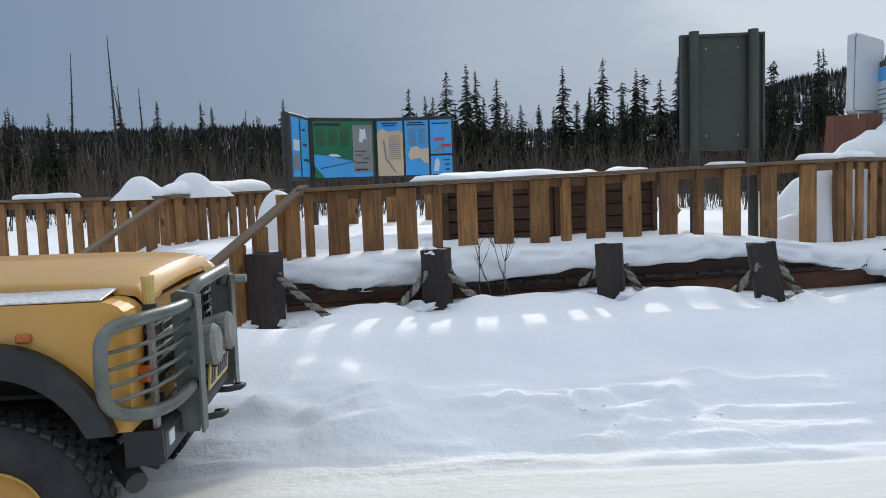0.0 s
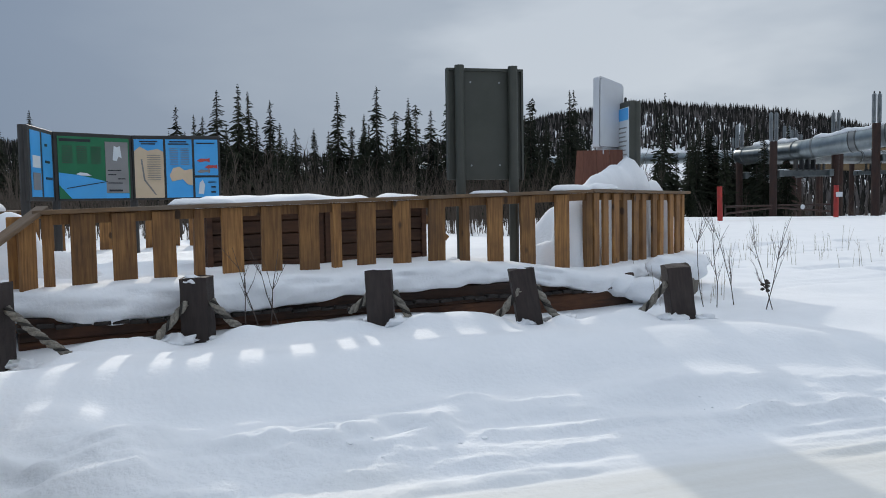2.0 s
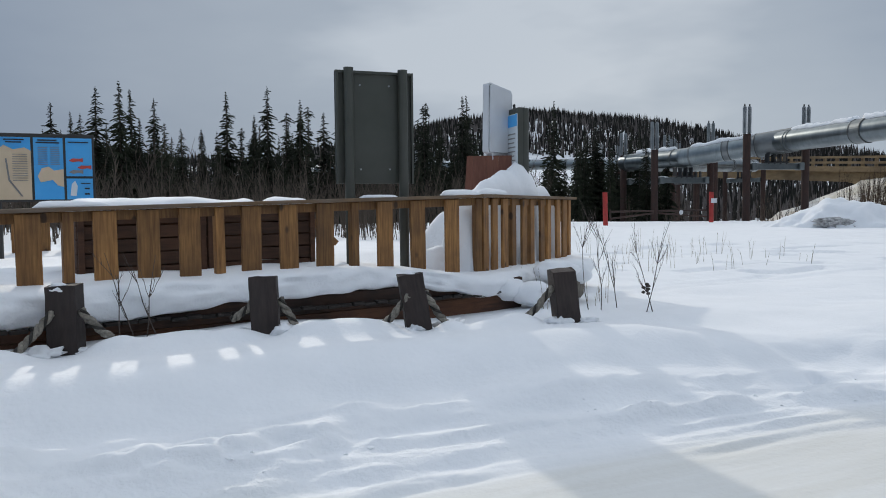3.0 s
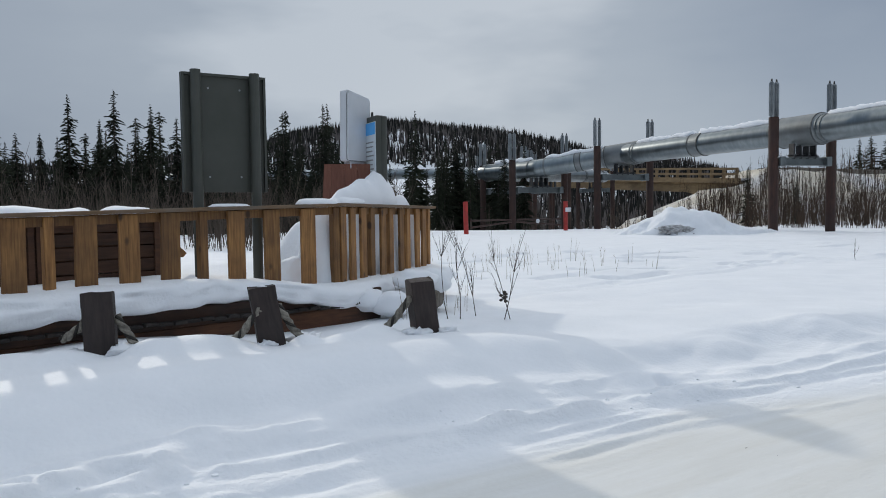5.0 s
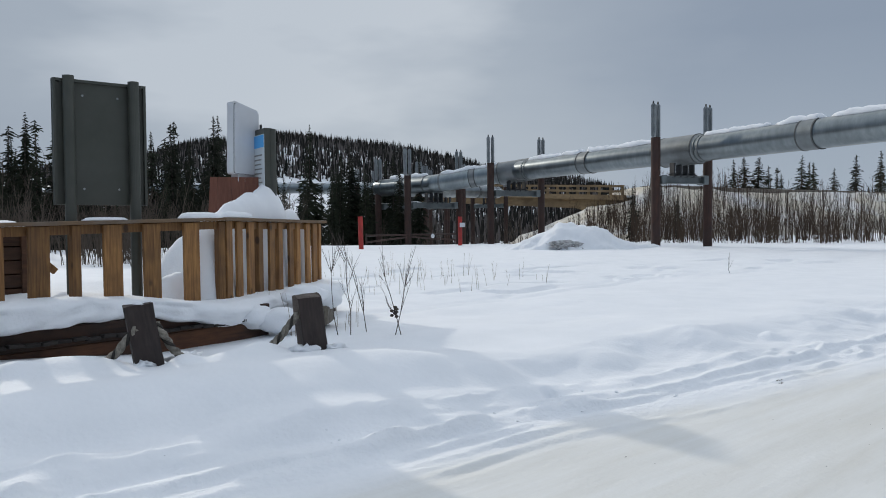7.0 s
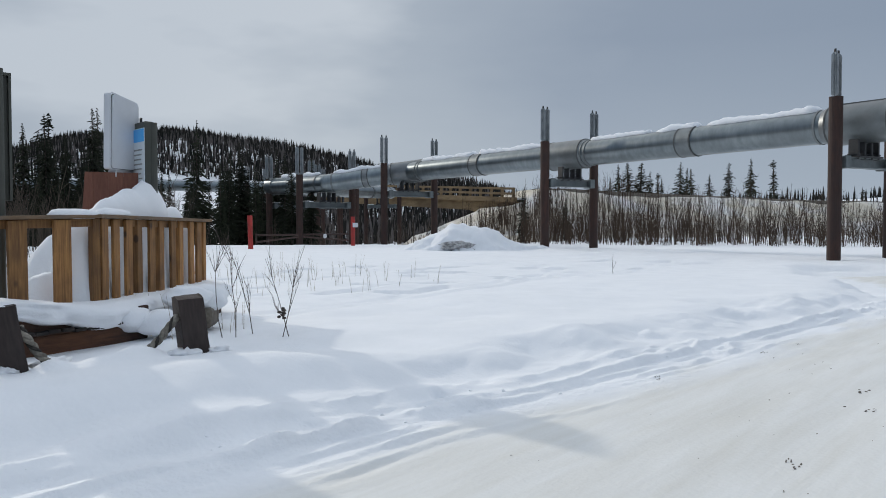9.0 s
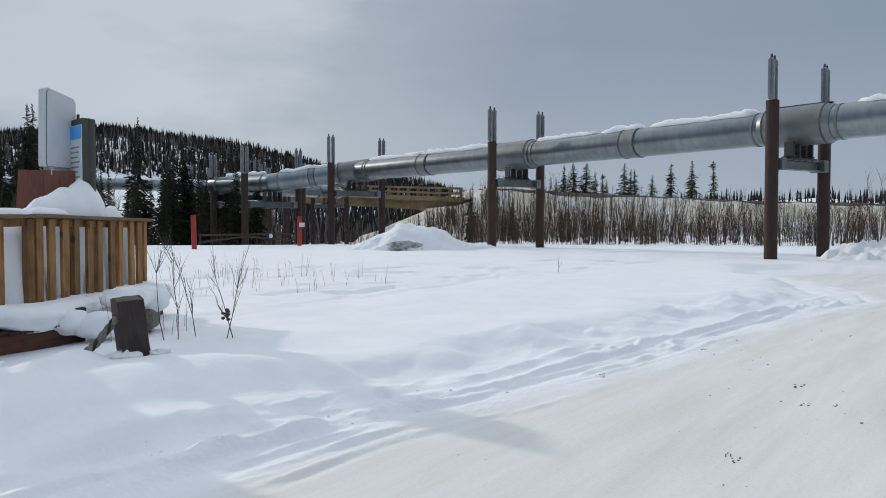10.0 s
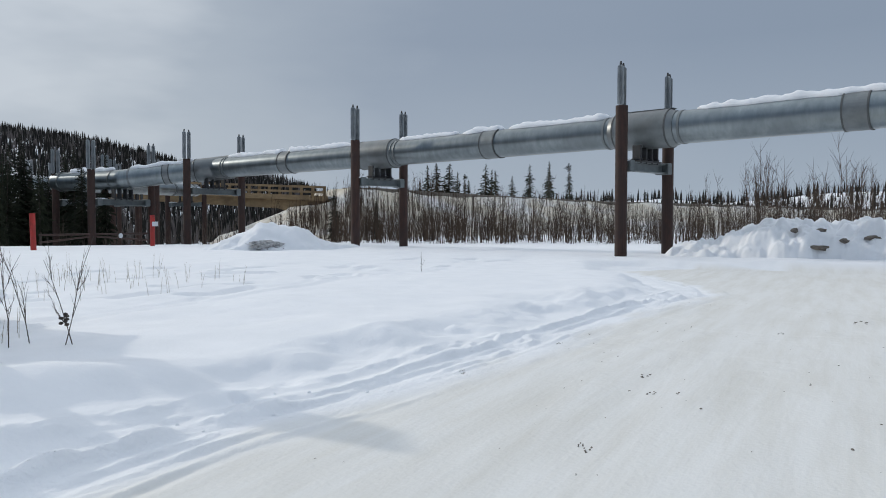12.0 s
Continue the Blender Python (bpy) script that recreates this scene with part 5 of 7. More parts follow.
for k in (7, 6, 5, 4):
    # thicker jacket over each saddle, with folded end flashing
    c = node(k)
    nb = node(k - 1) if k > 3 else E1
    d = (nb - c).normalized()
    part("saddle_jacket", rod(bmesh.new(), c - d * 1.12, c + d * 1.12, PIPE_R + 0.12, seg=40, caps=False), COLLAR, pipeline, "thicker sheet jacket over the saddle").data.shade_smooth()
    for s in (-1, 1):
        part("flashing", rod(bmesh.new(), c + d * s * 1.12, c + d * s * 1.40, PIPE_R + 0.12, PIPE_R + 0.02, seg=40, caps=False), COLLAR, pipeline, smooth=True)
        part("seam", rod(bmesh.new(), c + d * s * 1.10, c + d * s * 1.16, PIPE_R + 0.135, seg=40), SEAM, pipeline)
    if k > 5:
        part("ridge_plate", boxed(c + Vector((0, 0, PIPE_R + 0.13)), (0.30, 2.5, 0.03), Matrix.Rotation(math.atan2(-d.x, d.y), 4, "Z")), COLLAR, pipeline)
for p, q in ((E1, E2), (E2, E3), (E3, E4)):
    run(p, q, [(s, 0.4, 0.02) for s in (0.15, 0.35, 0.55, 0.75, 0.95)])
for c in (E2, E3):
    part("elbow", blob(bmesh.new(), c, (PIPE_R, PIPE_R, PIPE_R), 0, 0.0, 3), PIPE, pipeline, smooth=True)

# snow lying along the top of the pipe
def pipe_snow(p, q, a, b, seed):
    p, q = Vector(p), Vector(q)
    d = q - p
    s = thing("pipe_snow", "strip of old snow lying along the top of the pipe", "snow", "pipe snow", at=p + d * a)
    L = d.length * (b - a)
    n, k = max(8, int(L / 0.12)), 8
    e = d.normalized()
    side = e.cross(Vector((0, 0, 1))).normalized()
    up = side.cross(e)
    bm = bmesh.new()
    rows = []
    for i in range(n + 1):
        t = i / n
        w = 0.62 * (0.75 + 0.35 * noise.noise(Vector((t * L * 0.8, seed * 3.7, 0)))) * min(1, 0.35 + min(t, 1 - t) * L / 0.6)
        h = max(0.03, 0.18 + 0.12 * noise.noise(Vector((t * L * 1.1, seed * 1.7, 5))) + 0.09 * noise.noise(Vector((t * L * 4.0, seed * 1.1, 9))))
        row = []
        for j in range(k + 1):
            ang = (j / k - 0.5) * 2 * w
            rr = PIPE_R + 0.01 + h * (1 - abs(2 * j / k - 1) ** 4) * min(1, 0.2 + min(t, 1 - t) * L / 0.3)
            row.append(bm.verts.new(e * t * L + side * math.sin(ang) * rr + up * math.cos(ang) * rr))
        low = [bm.verts.new(e * t * L + side * math.sin((0.5 - s_) * 2 * w) * PIPE_R * 0.98 + up * math.cos((0.5 - s_) * 2 * w) * PIPE_R * 0.98) for s_ in (0, 1)]
        rows.append(row + low)
    m = len(rows[0])
    for u, v in zip(rows, rows[1:]):
        for j in range(m):
            bm.faces.new((u[j], v[j], v[(j + 1) % m], u[(j + 1) % m]))
    bm.faces.new(rows[0])
    bm.faces.new(rows[-1][::-1])
    bmesh.ops.recalc_face_normals(bm, faces=bm.faces)
    part("snow_strip", bm, SNOW, s, smooth=True)


for p, q, a, b in ((node(7), node(6), 0.12, 0.40), (node(7), node(6), 0.42, 0.86), (node(6), node(5), 0.10, 0.44), (node(6), node(5), 0.46, 0.62), (node(6), node(5), 0.64, 0.90), (node(5), node(4), 0.10, 0.5), (node(5), node(4), 0.52, 0.9), (node(4), node(3), 0.2, 0.9), (node(3), E1, 0.1, 0.8), (E2, E3, 0.05, 0.95), (E3, E4, 0.05, 0.9)):
    pipe_snow(p, q, a, b, int(a * 100) + int(p.y))
# smaller far supports
for p, q, ss in ((E1, E2, (0.45, 0.9)), (E2, E3, (0.3, 0.7)), (E3, E4, (0.2, 0.5, 0.8))):
    d = (q - p).normalized()
    sd = Vector((d.y, -d.x, 0)).normalized() * 1.9
    for s in ss:
        c = p + (q - p) * s
        support((c.x - sd.x, c.y - sd.y), (c.x + sd.x, c.y + sd.y), -1.5, c.z, c.z + 2.4, "distant pair of rust-brown pillars under the pipeline")

# ---- trees, brush, bridge and distance ----
def spruce_meshes(seed, H, spread, club=0.0, bare=0.1):
    """A narrow northern spruce: tapered trunk, and a crown of drooping, ragged sprays with gaps."""
    R = random.Random(seed)
    tb = bmesh.new()
    lean = (R.uniform(-0.02, 0.02), R.uniform(-0.02, 0.02))
    tube(tb, [(lean[0] * H * s, lean[1] * H * s, H * s - 0.3) for s in (0, 0.3, 0.6, 0.85, 1.02)], [0.013 * H, 0.010 * H, 0.007 * H, 0.004 * H, 0.001 * H], 6)
    trunk = mesh_of("trunk", tb, BARK, True)
    verts, faces = [], []

    def spray(p, d, up, ln, wd):
        side = d.cross(up).normalized()
        n = 3
        base = len(verts)
        verts.append(tuple(p))
        for k in range(1, n + 1):
            s = k / n
            c = p + d * ln * s + up * (-0.22 * ln * s * s)
            w = wd * (1.15 - s) * R.uniform(0.6, 1.3)
            verts.append(tuple(c + side * w - up * w * 0.35))
            verts.append(tuple(c + d * ln * 0.12 + up * 0.03))
            verts.append(tuple(c - side * w - up * w * 0.35))
        a = base
        faces.extend([(a, a + 1, a + 2), (a, a + 2, a + 3)])
        for k in range(n - 1):
            b = base + 1 + 3 * k
            faces.extend([(b + 1, b + 3, b + 4), (b + 1, b + 4, b + 5), (b, b + 3, b + 1), (b + 1, b + 5, b + 2)])

    levels = int(40 + H * 13.0)
    for i in range(levels):
        s = bare + (1 - bare) * (i + R.uniform(-0.3, 0.3)) / levels
        prof = (1 - s) ** 0.75
        if club:
            prof = max(prof * 0.85, club * math.exp(-((s - 0.93) / 0.05) ** 2))
        if R.random() < 0.18:
            prof *= 0.5
        rad = spread * prof * R.uniform(0.6, 1.2) + 0.05
        n = max(3, int(3 + 4 * prof))
        a0 = R.uniform(0, 6.3)
        for k in range(n):
            if R.random() < 0.12:
                continue
            a = a0 + 2 * math.pi * k / n + R.uniform(-0.5, 0.5)
            sk = s + R.uniform(-1.2, 1.2) / levels
            d = Vector((math.cos(a), math.sin(a), R.uniform(-0.75, 0.25))).normalized()
            ln = rad * R.uniform(0.30, 1.25)
            p = Vector((lean[0] * H * sk, lean[1] * H * sk, H * sk))
            spray(p, d, Vector((0, 0, 1)), ln, 0.10 * ln + 0.03)
            if ln > 0.5:
                spray(p + d * ln * 0.4, (d + Vector((R.uniform(-0.7, 0.7), R.uniform(-0.7, 0.7), -0.1))).normalized(), Vector((0, 0, 1)), ln * 0.5, 0.11 * ln)
    me = bpy.data.meshes.new("crown")
    me.from_pydata(verts, [], faces)
    me.materials.append(NEEDLE)
    return trunk, me


SPRUCE_KINDS = [spruce_meshes(21, 8.0, 1.15), spruce_meshes(22, 8.0, 0.95, bare=0.14), spruce_meshes(23, 8.0, 0.85, club=0.35), spruce_meshes(24, 8.0, 1.3, bare=0.06), spruce_meshes(25, 8.0, 1.0, bare=0.2), spruce_meshes(26, 8.0, 1.05)]
TR = random.Random(8)


def spruce(x, y, top, kind=None, fat=1.0, label="slender dark green spruce with ragged drooping boughs"):
    z = ground_z(x, y) - 0.1
    h = top - z
    trunk, crown = SPRUCE_KINDS[TR.randrange(6) if kind is None else kind]
    t = thing("spruce_tree", label, "tree", "spruce trees", at=(x, y, z), turn=TR.uniform(0, 360))
    w = 1.0 * fat * TR.uniform(0.85, 1.15) * (0.55 + 0.45 * h / 8)
    t.scale = (w, w, h / 8.0)
    for nm, me_ in (("trunk", trunk), ("crown", crown)):
        o = new(nm, me_)
        o.parent = t


STAND_LEFT = [(-20.8, 58.4, 8.1), (-16.5, 55.6, 7.6), (-16.4, 57.7, 7.4), (-12.3, 62.8, 8.4), (-26.4, 53.9, 7.0), (-26.1, 48.4, 6.4), (-22.5, 55.6, 7.6), (-12.3, 53.6, 6.2), (-16.7, 49.2, 5.8), (-15.2, 47.6, 5.3), (-2.4, 62.0, 8.8), (0.4, 50.0, 8.4), (1.7, 48.0, 8.5), (2.7, 51.9, 8.6), (3.6, 49.9, 7.8), (3.9, 45.8, 6.0), (5.1, 47.7, 5.9)]
STAND_MID = [(8.8, 55.3, 9.2), (10.1, 49.0, 8.7), (12.5, 54.6, 7.9), (12.5, 50.5, 8.2), (14.2, 54.2, 8.3), (15.7, 55.8, 8.1), (21.1, 49.7, 8.2), (25.1, 52.3, 9.2), (11.2, 59.0, 7.6), (17.4, 57.4, 9.9), (25.8, 65.1, 9.4), (30.6, 68.5, 9.2), (29.6, 69.4, 11.1), (26.6, 54.3, 9.6), (36.4, 57.9, 10.1)]
STAND_RIGHT = [(38.1, 54.4, 8.2), (36.6, 53.0, 7.2), (38.5, 54.2, 7.2), (36.9, 55.3, 5.7), (38.3, 59.1, 5.2), (38.9, 53.9, 5.9), (38.2, 65.0, 6.0), (29.6, 63.9, 6.2), (26.7, 60.8, 6.2)]
STAND_FAR = [(141.9, 75.2, 13.5), (147.4, 75.5, 14.1), (148.2, 74.0, 14.0), (144.6, 69.9, 12.0), (154.3, 72.8, 12.3), (147.0, 64.8, 13.7), (156.7, 67.6, 13.2), (152.6, 64.3, 12.7), (158.4, 63.5, 11.8), (150.3, 56.5, 13.4), (142.3, 49.4, 13.3), (143.6, 45.5, 13.0), (178.4, 28.3, 7.8), (169.5, 19.1, 6.8), (166.6, 36.8, 8.2), (154.8, 71.9, 11.1), (149.8, 81.7, 10.8)]
for stand in (STAND_LEFT, STAND_MID, STAND_RIGHT):
    for x, y, top in stand:
        spruce(x, y, top, fat=1.2)
for k in range(34):
    a, d = radians(TR.uniform(-3, 24)), TR.uniform(50, 66)
    spruce(d * math.sin(a), d * math.cos(a), 1.5 + d * math.tan(radians(TR.uniform(4.0, 6.4))), fat=1.1)
for i, (x, y, top) in enumerate(STAND_FAR):
    spruce(x, y, top, fat=3.2 if i in (1, 2) else 1.8, label="distant dark spruce on the far side of the highway")
for x, y, top in ((54.9, 33.8, 3.7), (54.7, 37.7, 4.5)):
    spruce(x, y, top, label="small young spruce among bare willows")
# second ranks that fill the edge of the woods
for k in range(210):
    a = radians(TR.uniform(-36, 41))
    d = TR.uniform(52, 84)
    x, y = d * math.sin(a), d * math.cos(a)
    az = math.degrees(a)
    spruce(x, y, 1.5 + d * math.tan(radians(TR.uniform(1.8, 4.5) if az < -4 else TR.uniform(2.6, 5.2))), fat=0.9)


for k in range(30):
    a, d = radians(TR.uniform(-37, -5)), TR.uniform(54, 70)
    spruce(d * math.sin(a), d * math.cos(a), 1.5 + d * math.tan(radians(TR.uniform(3.9, 5.6))), fat=0.75)


def snag(x, y, top, seed, label="tall dead spruce, bare black trunk with stubs of twigs"):
    R = random.Random(seed)
    z = ground_z(x, y) - 0.2
    H = top - z
    t = thing("dead_tree", label, "tree", "dead trees", at=(x, y, z))
    lx, ly = R.uniform(-0.05, 0.05), R.uniform(-0.05, 0.05)
    if seed == 2:
        lx = -0.2
    part("trunk", tube(bmesh.new(), [(lx * H * s, ly * H * s, H * s) for s in (0, 0.4, 0.75, 1)], [0.12, 0.09, 0.055, 0.02], 6), DEADBARK, t)
    bm = bmesh.new()
    for k in range(60):
        s = R.uniform(0.35, 0.93)
        a, ln = R.uniform(0, 6.3), R.uniform(0.15, 0.6) * (1.2 - s)
        p = Vector((lx * H * s, ly * H * s, H * s))
        tube(bm, [p, p + Vector((math.cos(a) * ln, math.sin(a) * ln, -0.35 * ln))], [0.022, 0.006], 3)
    tagged(part("twigs", bm, DEADBARK, t), kind="stuff")


for i, (x, y, top) in enumerate([(-24.6, 52.5, 10.8), (-19.6, 48.2, 11.0), (-19.5, 51.4, 8.2), (-19.9, 53.4, 8.4), (-22.1, 55.8, 9.0), (-14.8, 60.2, 7.4)]):
    snag(x, y, top, i)


# far woods on the slopes
def far_woods(name, label, count, az, dist, tall, seed, gap=None, mat=None):
    R = np.random.RandomState(seed)
    verts, faces = [], []
    A = R.uniform(*az, count)
    D = np.sqrt(R.uniform(dist[0] ** 2, dist[1] ** 2, count))
    X, Y = D * np.sin(np.radians(A)), D * np.cos(np.radians(A))
    Z = height(X, Y)[0] - 0.3
    for a, d, x, y, z in zip(A, D, X.tolist(), Y.tolist(), Z.tolist()):
        if gap and gap(a, d):
            continue
        H = R.uniform(*tall)
        r = H * R.uniform(0.09, 0.15)
        t0 = R.uniform(0, 6)
        for lv in range(4):
            z0, z1 = z + H * (0.12 + 0.2 * lv), z + H * (0.5 + 0.17 * lv)
            rr = r * (1 - 0.21 * lv)
            b = len(verts)
            for k in range(5):
                an = t0 + lv + 1.2566 * k
                q = rr * R.uniform(0.6, 1.15)
                verts.append((x + q * math.cos(an), y + q * math.sin(an), z0 - R.uniform(0, 0.06) * H))
            verts.append((x, y, z1))
            faces.extend([(b + k, b + (k + 1) % 5, b + 5) for k in range(5)])
    me = bpy.data.meshes.new(name)
    me.from_pydata(verts, [], faces)
    me.materials.append(mat or FAR_NEEDLE)
    return tagged(new(name, me), label, "forest", kind="stuff")


def clearing(az, d):
    return (26.5 < az < 35 and 120 < d < 275) or (30 < az < 48 and d < 150)


far_woods("far_woods", "dense dark spruce forest covering the snowy hillsides", 19000, (-38, 54), (118, 430), (2.8, 5.8), 31, clearing)
far_woods("slope_woods", "dark spruce forest on the long ridge", 9000, (-38, 8), (120, 425), (2.5, 4.8), 38)
far_woods("near_woods", "thick dark spruce thicket behind the clearing", 1500, (-38, 26), (70, 125), (1.6, 5.2), 35)
far_woods("bare_woods", "leafless grey-brown birch thicket between the spruces", 30000, (-38, 53), (85, 425), (2.0, 4.3), 36, clearing, BIRCH)
far_woods("low_woods", "low far spruce woods along the horizon", 1500, (54, 100), (190, 400), (2.5, 6.5), 33)


# bare brush
def brush(name, label, spots, mat, seed, stems, tall, bend=0.35, thick=0.018, twigs=4):
    """Bare shrubs: bundles of thin leaning stems with side twigs."""
    R = random.Random(seed)
    verts, faces = [], []

    def stick(p, q, r0, r1):
        d = (q - p).normalized()
        s = d.cross(Vector((0.3, 0.9, 0.2))).normalized()
        u = s.cross(d)
        b = len(verts)
        for c, r in ((p, r0), (q, r1)):
            for k in range(3):
                a = 2.0944 * k
                verts.append(tuple(c + (s * math.cos(a) + u * math.sin(a)) * r))
        faces.extend([(b + k, b + (k + 1) % 3, b + 3 + (k + 1) % 3, b + 3 + k) for k in range(3)])

    tops = height(np.array([p_[0] for p_ in spots]), np.array([p_[1] for p_ in spots]))[0] - 0.1
    for (x, y, *own), z in zip(spots, tops.tolist()):
        z = own[0] - 0.1 if own else z
        h0 = R.uniform(*tall)
        for _ in range(stems):
            a = R.uniform(0, 6.3)
            h = h0 * R.uniform(0.6, 1.1)
            o = R.uniform(0, 0.35)
            p = Vector((x + o * math.cos(a), y + o * math.sin(a), z))
            out = Vector((math.cos(a), math.sin(a), 0)) * bend * h * R.uniform(0.2, 1.0)
            m = p + out * 0.35 + Vector((0, 0, h * 0.5))
            q = p + out + Vector((0, 0, h))
            stick(p, m, thick, thick * 0.75)
            stick(m, q, thick * 0.75, thick * 0.3)
            for _t in range(twigs):
                s = R.uniform(0.25, 0.95)
                c = p.lerp(m, s * 2) if s < 0.5 else m.lerp(q, s * 2 - 1)
                e = c + Vector((R.uniform(-0.4, 0.4), R.uniform(-0.4, 0.4), R.uniform(0.25, 0.8))) * h * 0.28
                stick(c, e, thick * 0.5, thick * 0.2)
    me = bpy.data.meshes.new(name)
    me.from_pydata(verts, [], faces)
    me.materials.append(mat)
    return tagged(new(name, me), label, "shrubs", kind="stuff")


BR = random.Random(12)


def polar(az, d):
    return d * math.sin(radians(az)), d * math.cos(radians(az))


brush("willow_brush", "thick band of bare reddish-brown willows below the highway", [polar(BR.uniform(55, 97), BR.uniform(50, 66)) for _ in range(600)], TWIG, 1, 5, (1.1, 3.3), bend=0.22, thick=0.015, twigs=6)
brush("tall_willows", "taller bare willow clumps standing out of the brush", [polar(BR.uniform(52, 97), BR.uniform(50, 62)) for _ in range(34)], TWIG, 11, 10, (2.6, 3.9), bend=0.32, thick=0.02, twigs=9)
TOPS = [(55.0, 47.2, 0.2), (60.5, 45.6, 2.1), (66.5, 44.2, 4.8), (69.5, 43.6, 4.9), (78.4, 41.3, 4.75), (108.0, 31.0, 4.4), (160, -7.0, 3.8), (230, -60, 3.2)]


def bank_spot(run, off):
    """A place on the embankment's near face: run along its top edge, off metres out from it."""
    for (ax, ay, az_), (bx, by_, bz) in zip(TOPS, TOPS[1:]):
        L_ = math.hypot(bx - ax, by_ - ay)
        if run < L_:
            f = run / L_
            z = az_ + (bz - az_) * f
            nx_, ny_ = (by_ - ay) / L_, -(bx - ax) / L_
            return (ax + (bx - ax) * f + nx_ * off, ay + (by_ - ay) * f + ny_ * off, float(np.interp(off, [1.2, 7.0, 11.0], [z - 0.15, z * 0.4, -0.5])))
        run -= L_
    return bank_spot(40.0, off)


brush("bank_saplings", "thin bare saplings scattered over the highway embankment", [bank_spot(BR.uniform(2, 62), BR.uniform(2.2, 11)) for _ in range(210)] + [bank_spot(BR.uniform(1, 24), BR.uniform(0.8, 11)) for _ in range(170)] + [bank_spot(BR.uniform(0, 12), BR.uniform(0.5, 11)) for _ in range(130)], TWIG, 14, 3, (1.2, 3.2), bend=0.14, thick=0.02, twigs=6)
brush("alder_brush", "tangle of bare grey-brown alders behind the deck", [polar(BR.uniform(-36, 31), BR.uniform(27, 48)) for _ in range(560)], GREYTWIG, 2, 5, (1.5, 3.3), thick=0.016, twigs=5)
brush("alder_brush", "bare grey alders under the pipeline", [polar(BR.uniform(31, 50), BR.uniform(56, 78)) for _ in range(45)], GREYTWIG, 3, 6, (1.5, 3.2), thick=0.018)
brush("tall_saplings", "slim tall bare birch and aspen saplings", [polar(BR.uniform(-34, 20), BR.uniform(34, 50)) for _ in range(60)], GREYTWIG, 4, 2, (2.6, 4.2), bend=0.08, thick=0.03, twigs=14)
brush("tall_saplings", "slim tall bare birch and aspen saplings", [polar(BR.choice((BR.uniform(84, 97), BR.uniform(80, 97))), BR.uniform(62, 80)) for _ in range(40)], TWIG, 5, 4, (3.6, 7.6), bend=0.14, thick=0.026, twigs=16)

# highway embankment with the bridge end
bank = bmesh.new()
rows = []
for i, (x, y, z) in enumerate(TOPS):
    px, py = TOPS[max(i - 1, 0)][:2]
    qx, qy = TOPS[min(i + 1, len(TOPS) - 1)][:2]
    d = Vector((qx - px, qy - py, 0)).normalized()
    nrm = Vector((d.y, -d.x, 0))
    row = [Vector((x, y, 0)) + nrm * o + Vector((0, 0, h)) for o, h in ((11.0, -0.8), (7.0, z * 0.4), (1.2, z - 0.15), (0.3, z + 0.12), (-0.6, z), (-5, z), (-9, -1))]
    rows.append(row)
fine = []
for u, v in zip(rows, rows[1:]):
    k = max(2, int((v[0] - u[0]).length / 2.0))
    for t in range(k):
        fine.append([a_.lerp(b_, t / k) for a_, b_ in zip(u, v)])
fine.append(rows[-1])
grid = []
for r in fine:
    dense = []
    for a_, b_ in zip(r, r[1:]):
        for t in range(4):
            c = a_.lerp(b_, t / 4)
            dense.append(c + Vector((0, 0, 0.40 * noise.noise(c * 0.35) + 0.18 * noise.noise(c * 1.1))))
    dense.append(r[-1])
    grid.append([bank.verts.new(c) for c in dense])
for u, v in zip(grid, grid[1:]):
    for k in range(len(u) - 1):
        bank.faces.new((u[k], v[k], v[k + 1], u[k + 1]))
bank.faces.new(grid[0])
bmesh.ops.recalc_face_normals(bank, faces=bank.faces)
embankment = part("embankment", bank, SOIL, smooth=True)
shoulder = bmesh.new()
strip = []
for (x, y, z), (px, py, _p), (qx, qy, _q) in zip(TOPS[2:], TOPS[1:], TOPS[3:] + TOPS[-1:]):
    d = Vector((qx - px, qy - py, 0)).normalized()
    nrm = Vector((d.y, -d.x, 0))
    strip.append([shoulder.verts.new(Vector((x, y, z)) + nrm * o + Vector((0, 0, h))) for o, h in ((0.9, -0.25), (0.7, 0.26), (-0.9, 0.30), (-1.1, -0.25))])
for u, v in zip(strip, strip[1:]):
    for k in range(3):
        shoulder.faces.new((u[k], v[k], v[k + 1], u[k + 1]))
bmesh.ops.recalc_face_normals(shoulder, faces=shoulder.faces)
part("road_shoulder", shoulder, GRAVEL, embankment, "bare brown gravel shoulder of the highway")
tagged(embankment, "tan, patchily snowed highway embankment", "embankment", kind="structure")

bridge = thing("road_bridge", "end of a timber-clad highway bridge with a railing", "bridge", at=(61.5, 46.0, 0))
BP, BQ = Vector((1.7, -1.4, 3.93)), Vector((8.0, 36.6, 5.85))
dirv = (BQ - BP).normalized()
nv = Vector((dirv.y, -dirv.x, 0)).normalized()
L = (BQ - BP).length
yaw = math.atan2(dirv.y, dirv.x)
rotb = Matrix.Rotation(yaw, 4, "Z") @ Matrix.Rotation(-math.asin(dirv.z), 4, "Y")


def bpos(s, o, z):
    return BP + dirv * s + nv * o + Vector((0, 0, z))


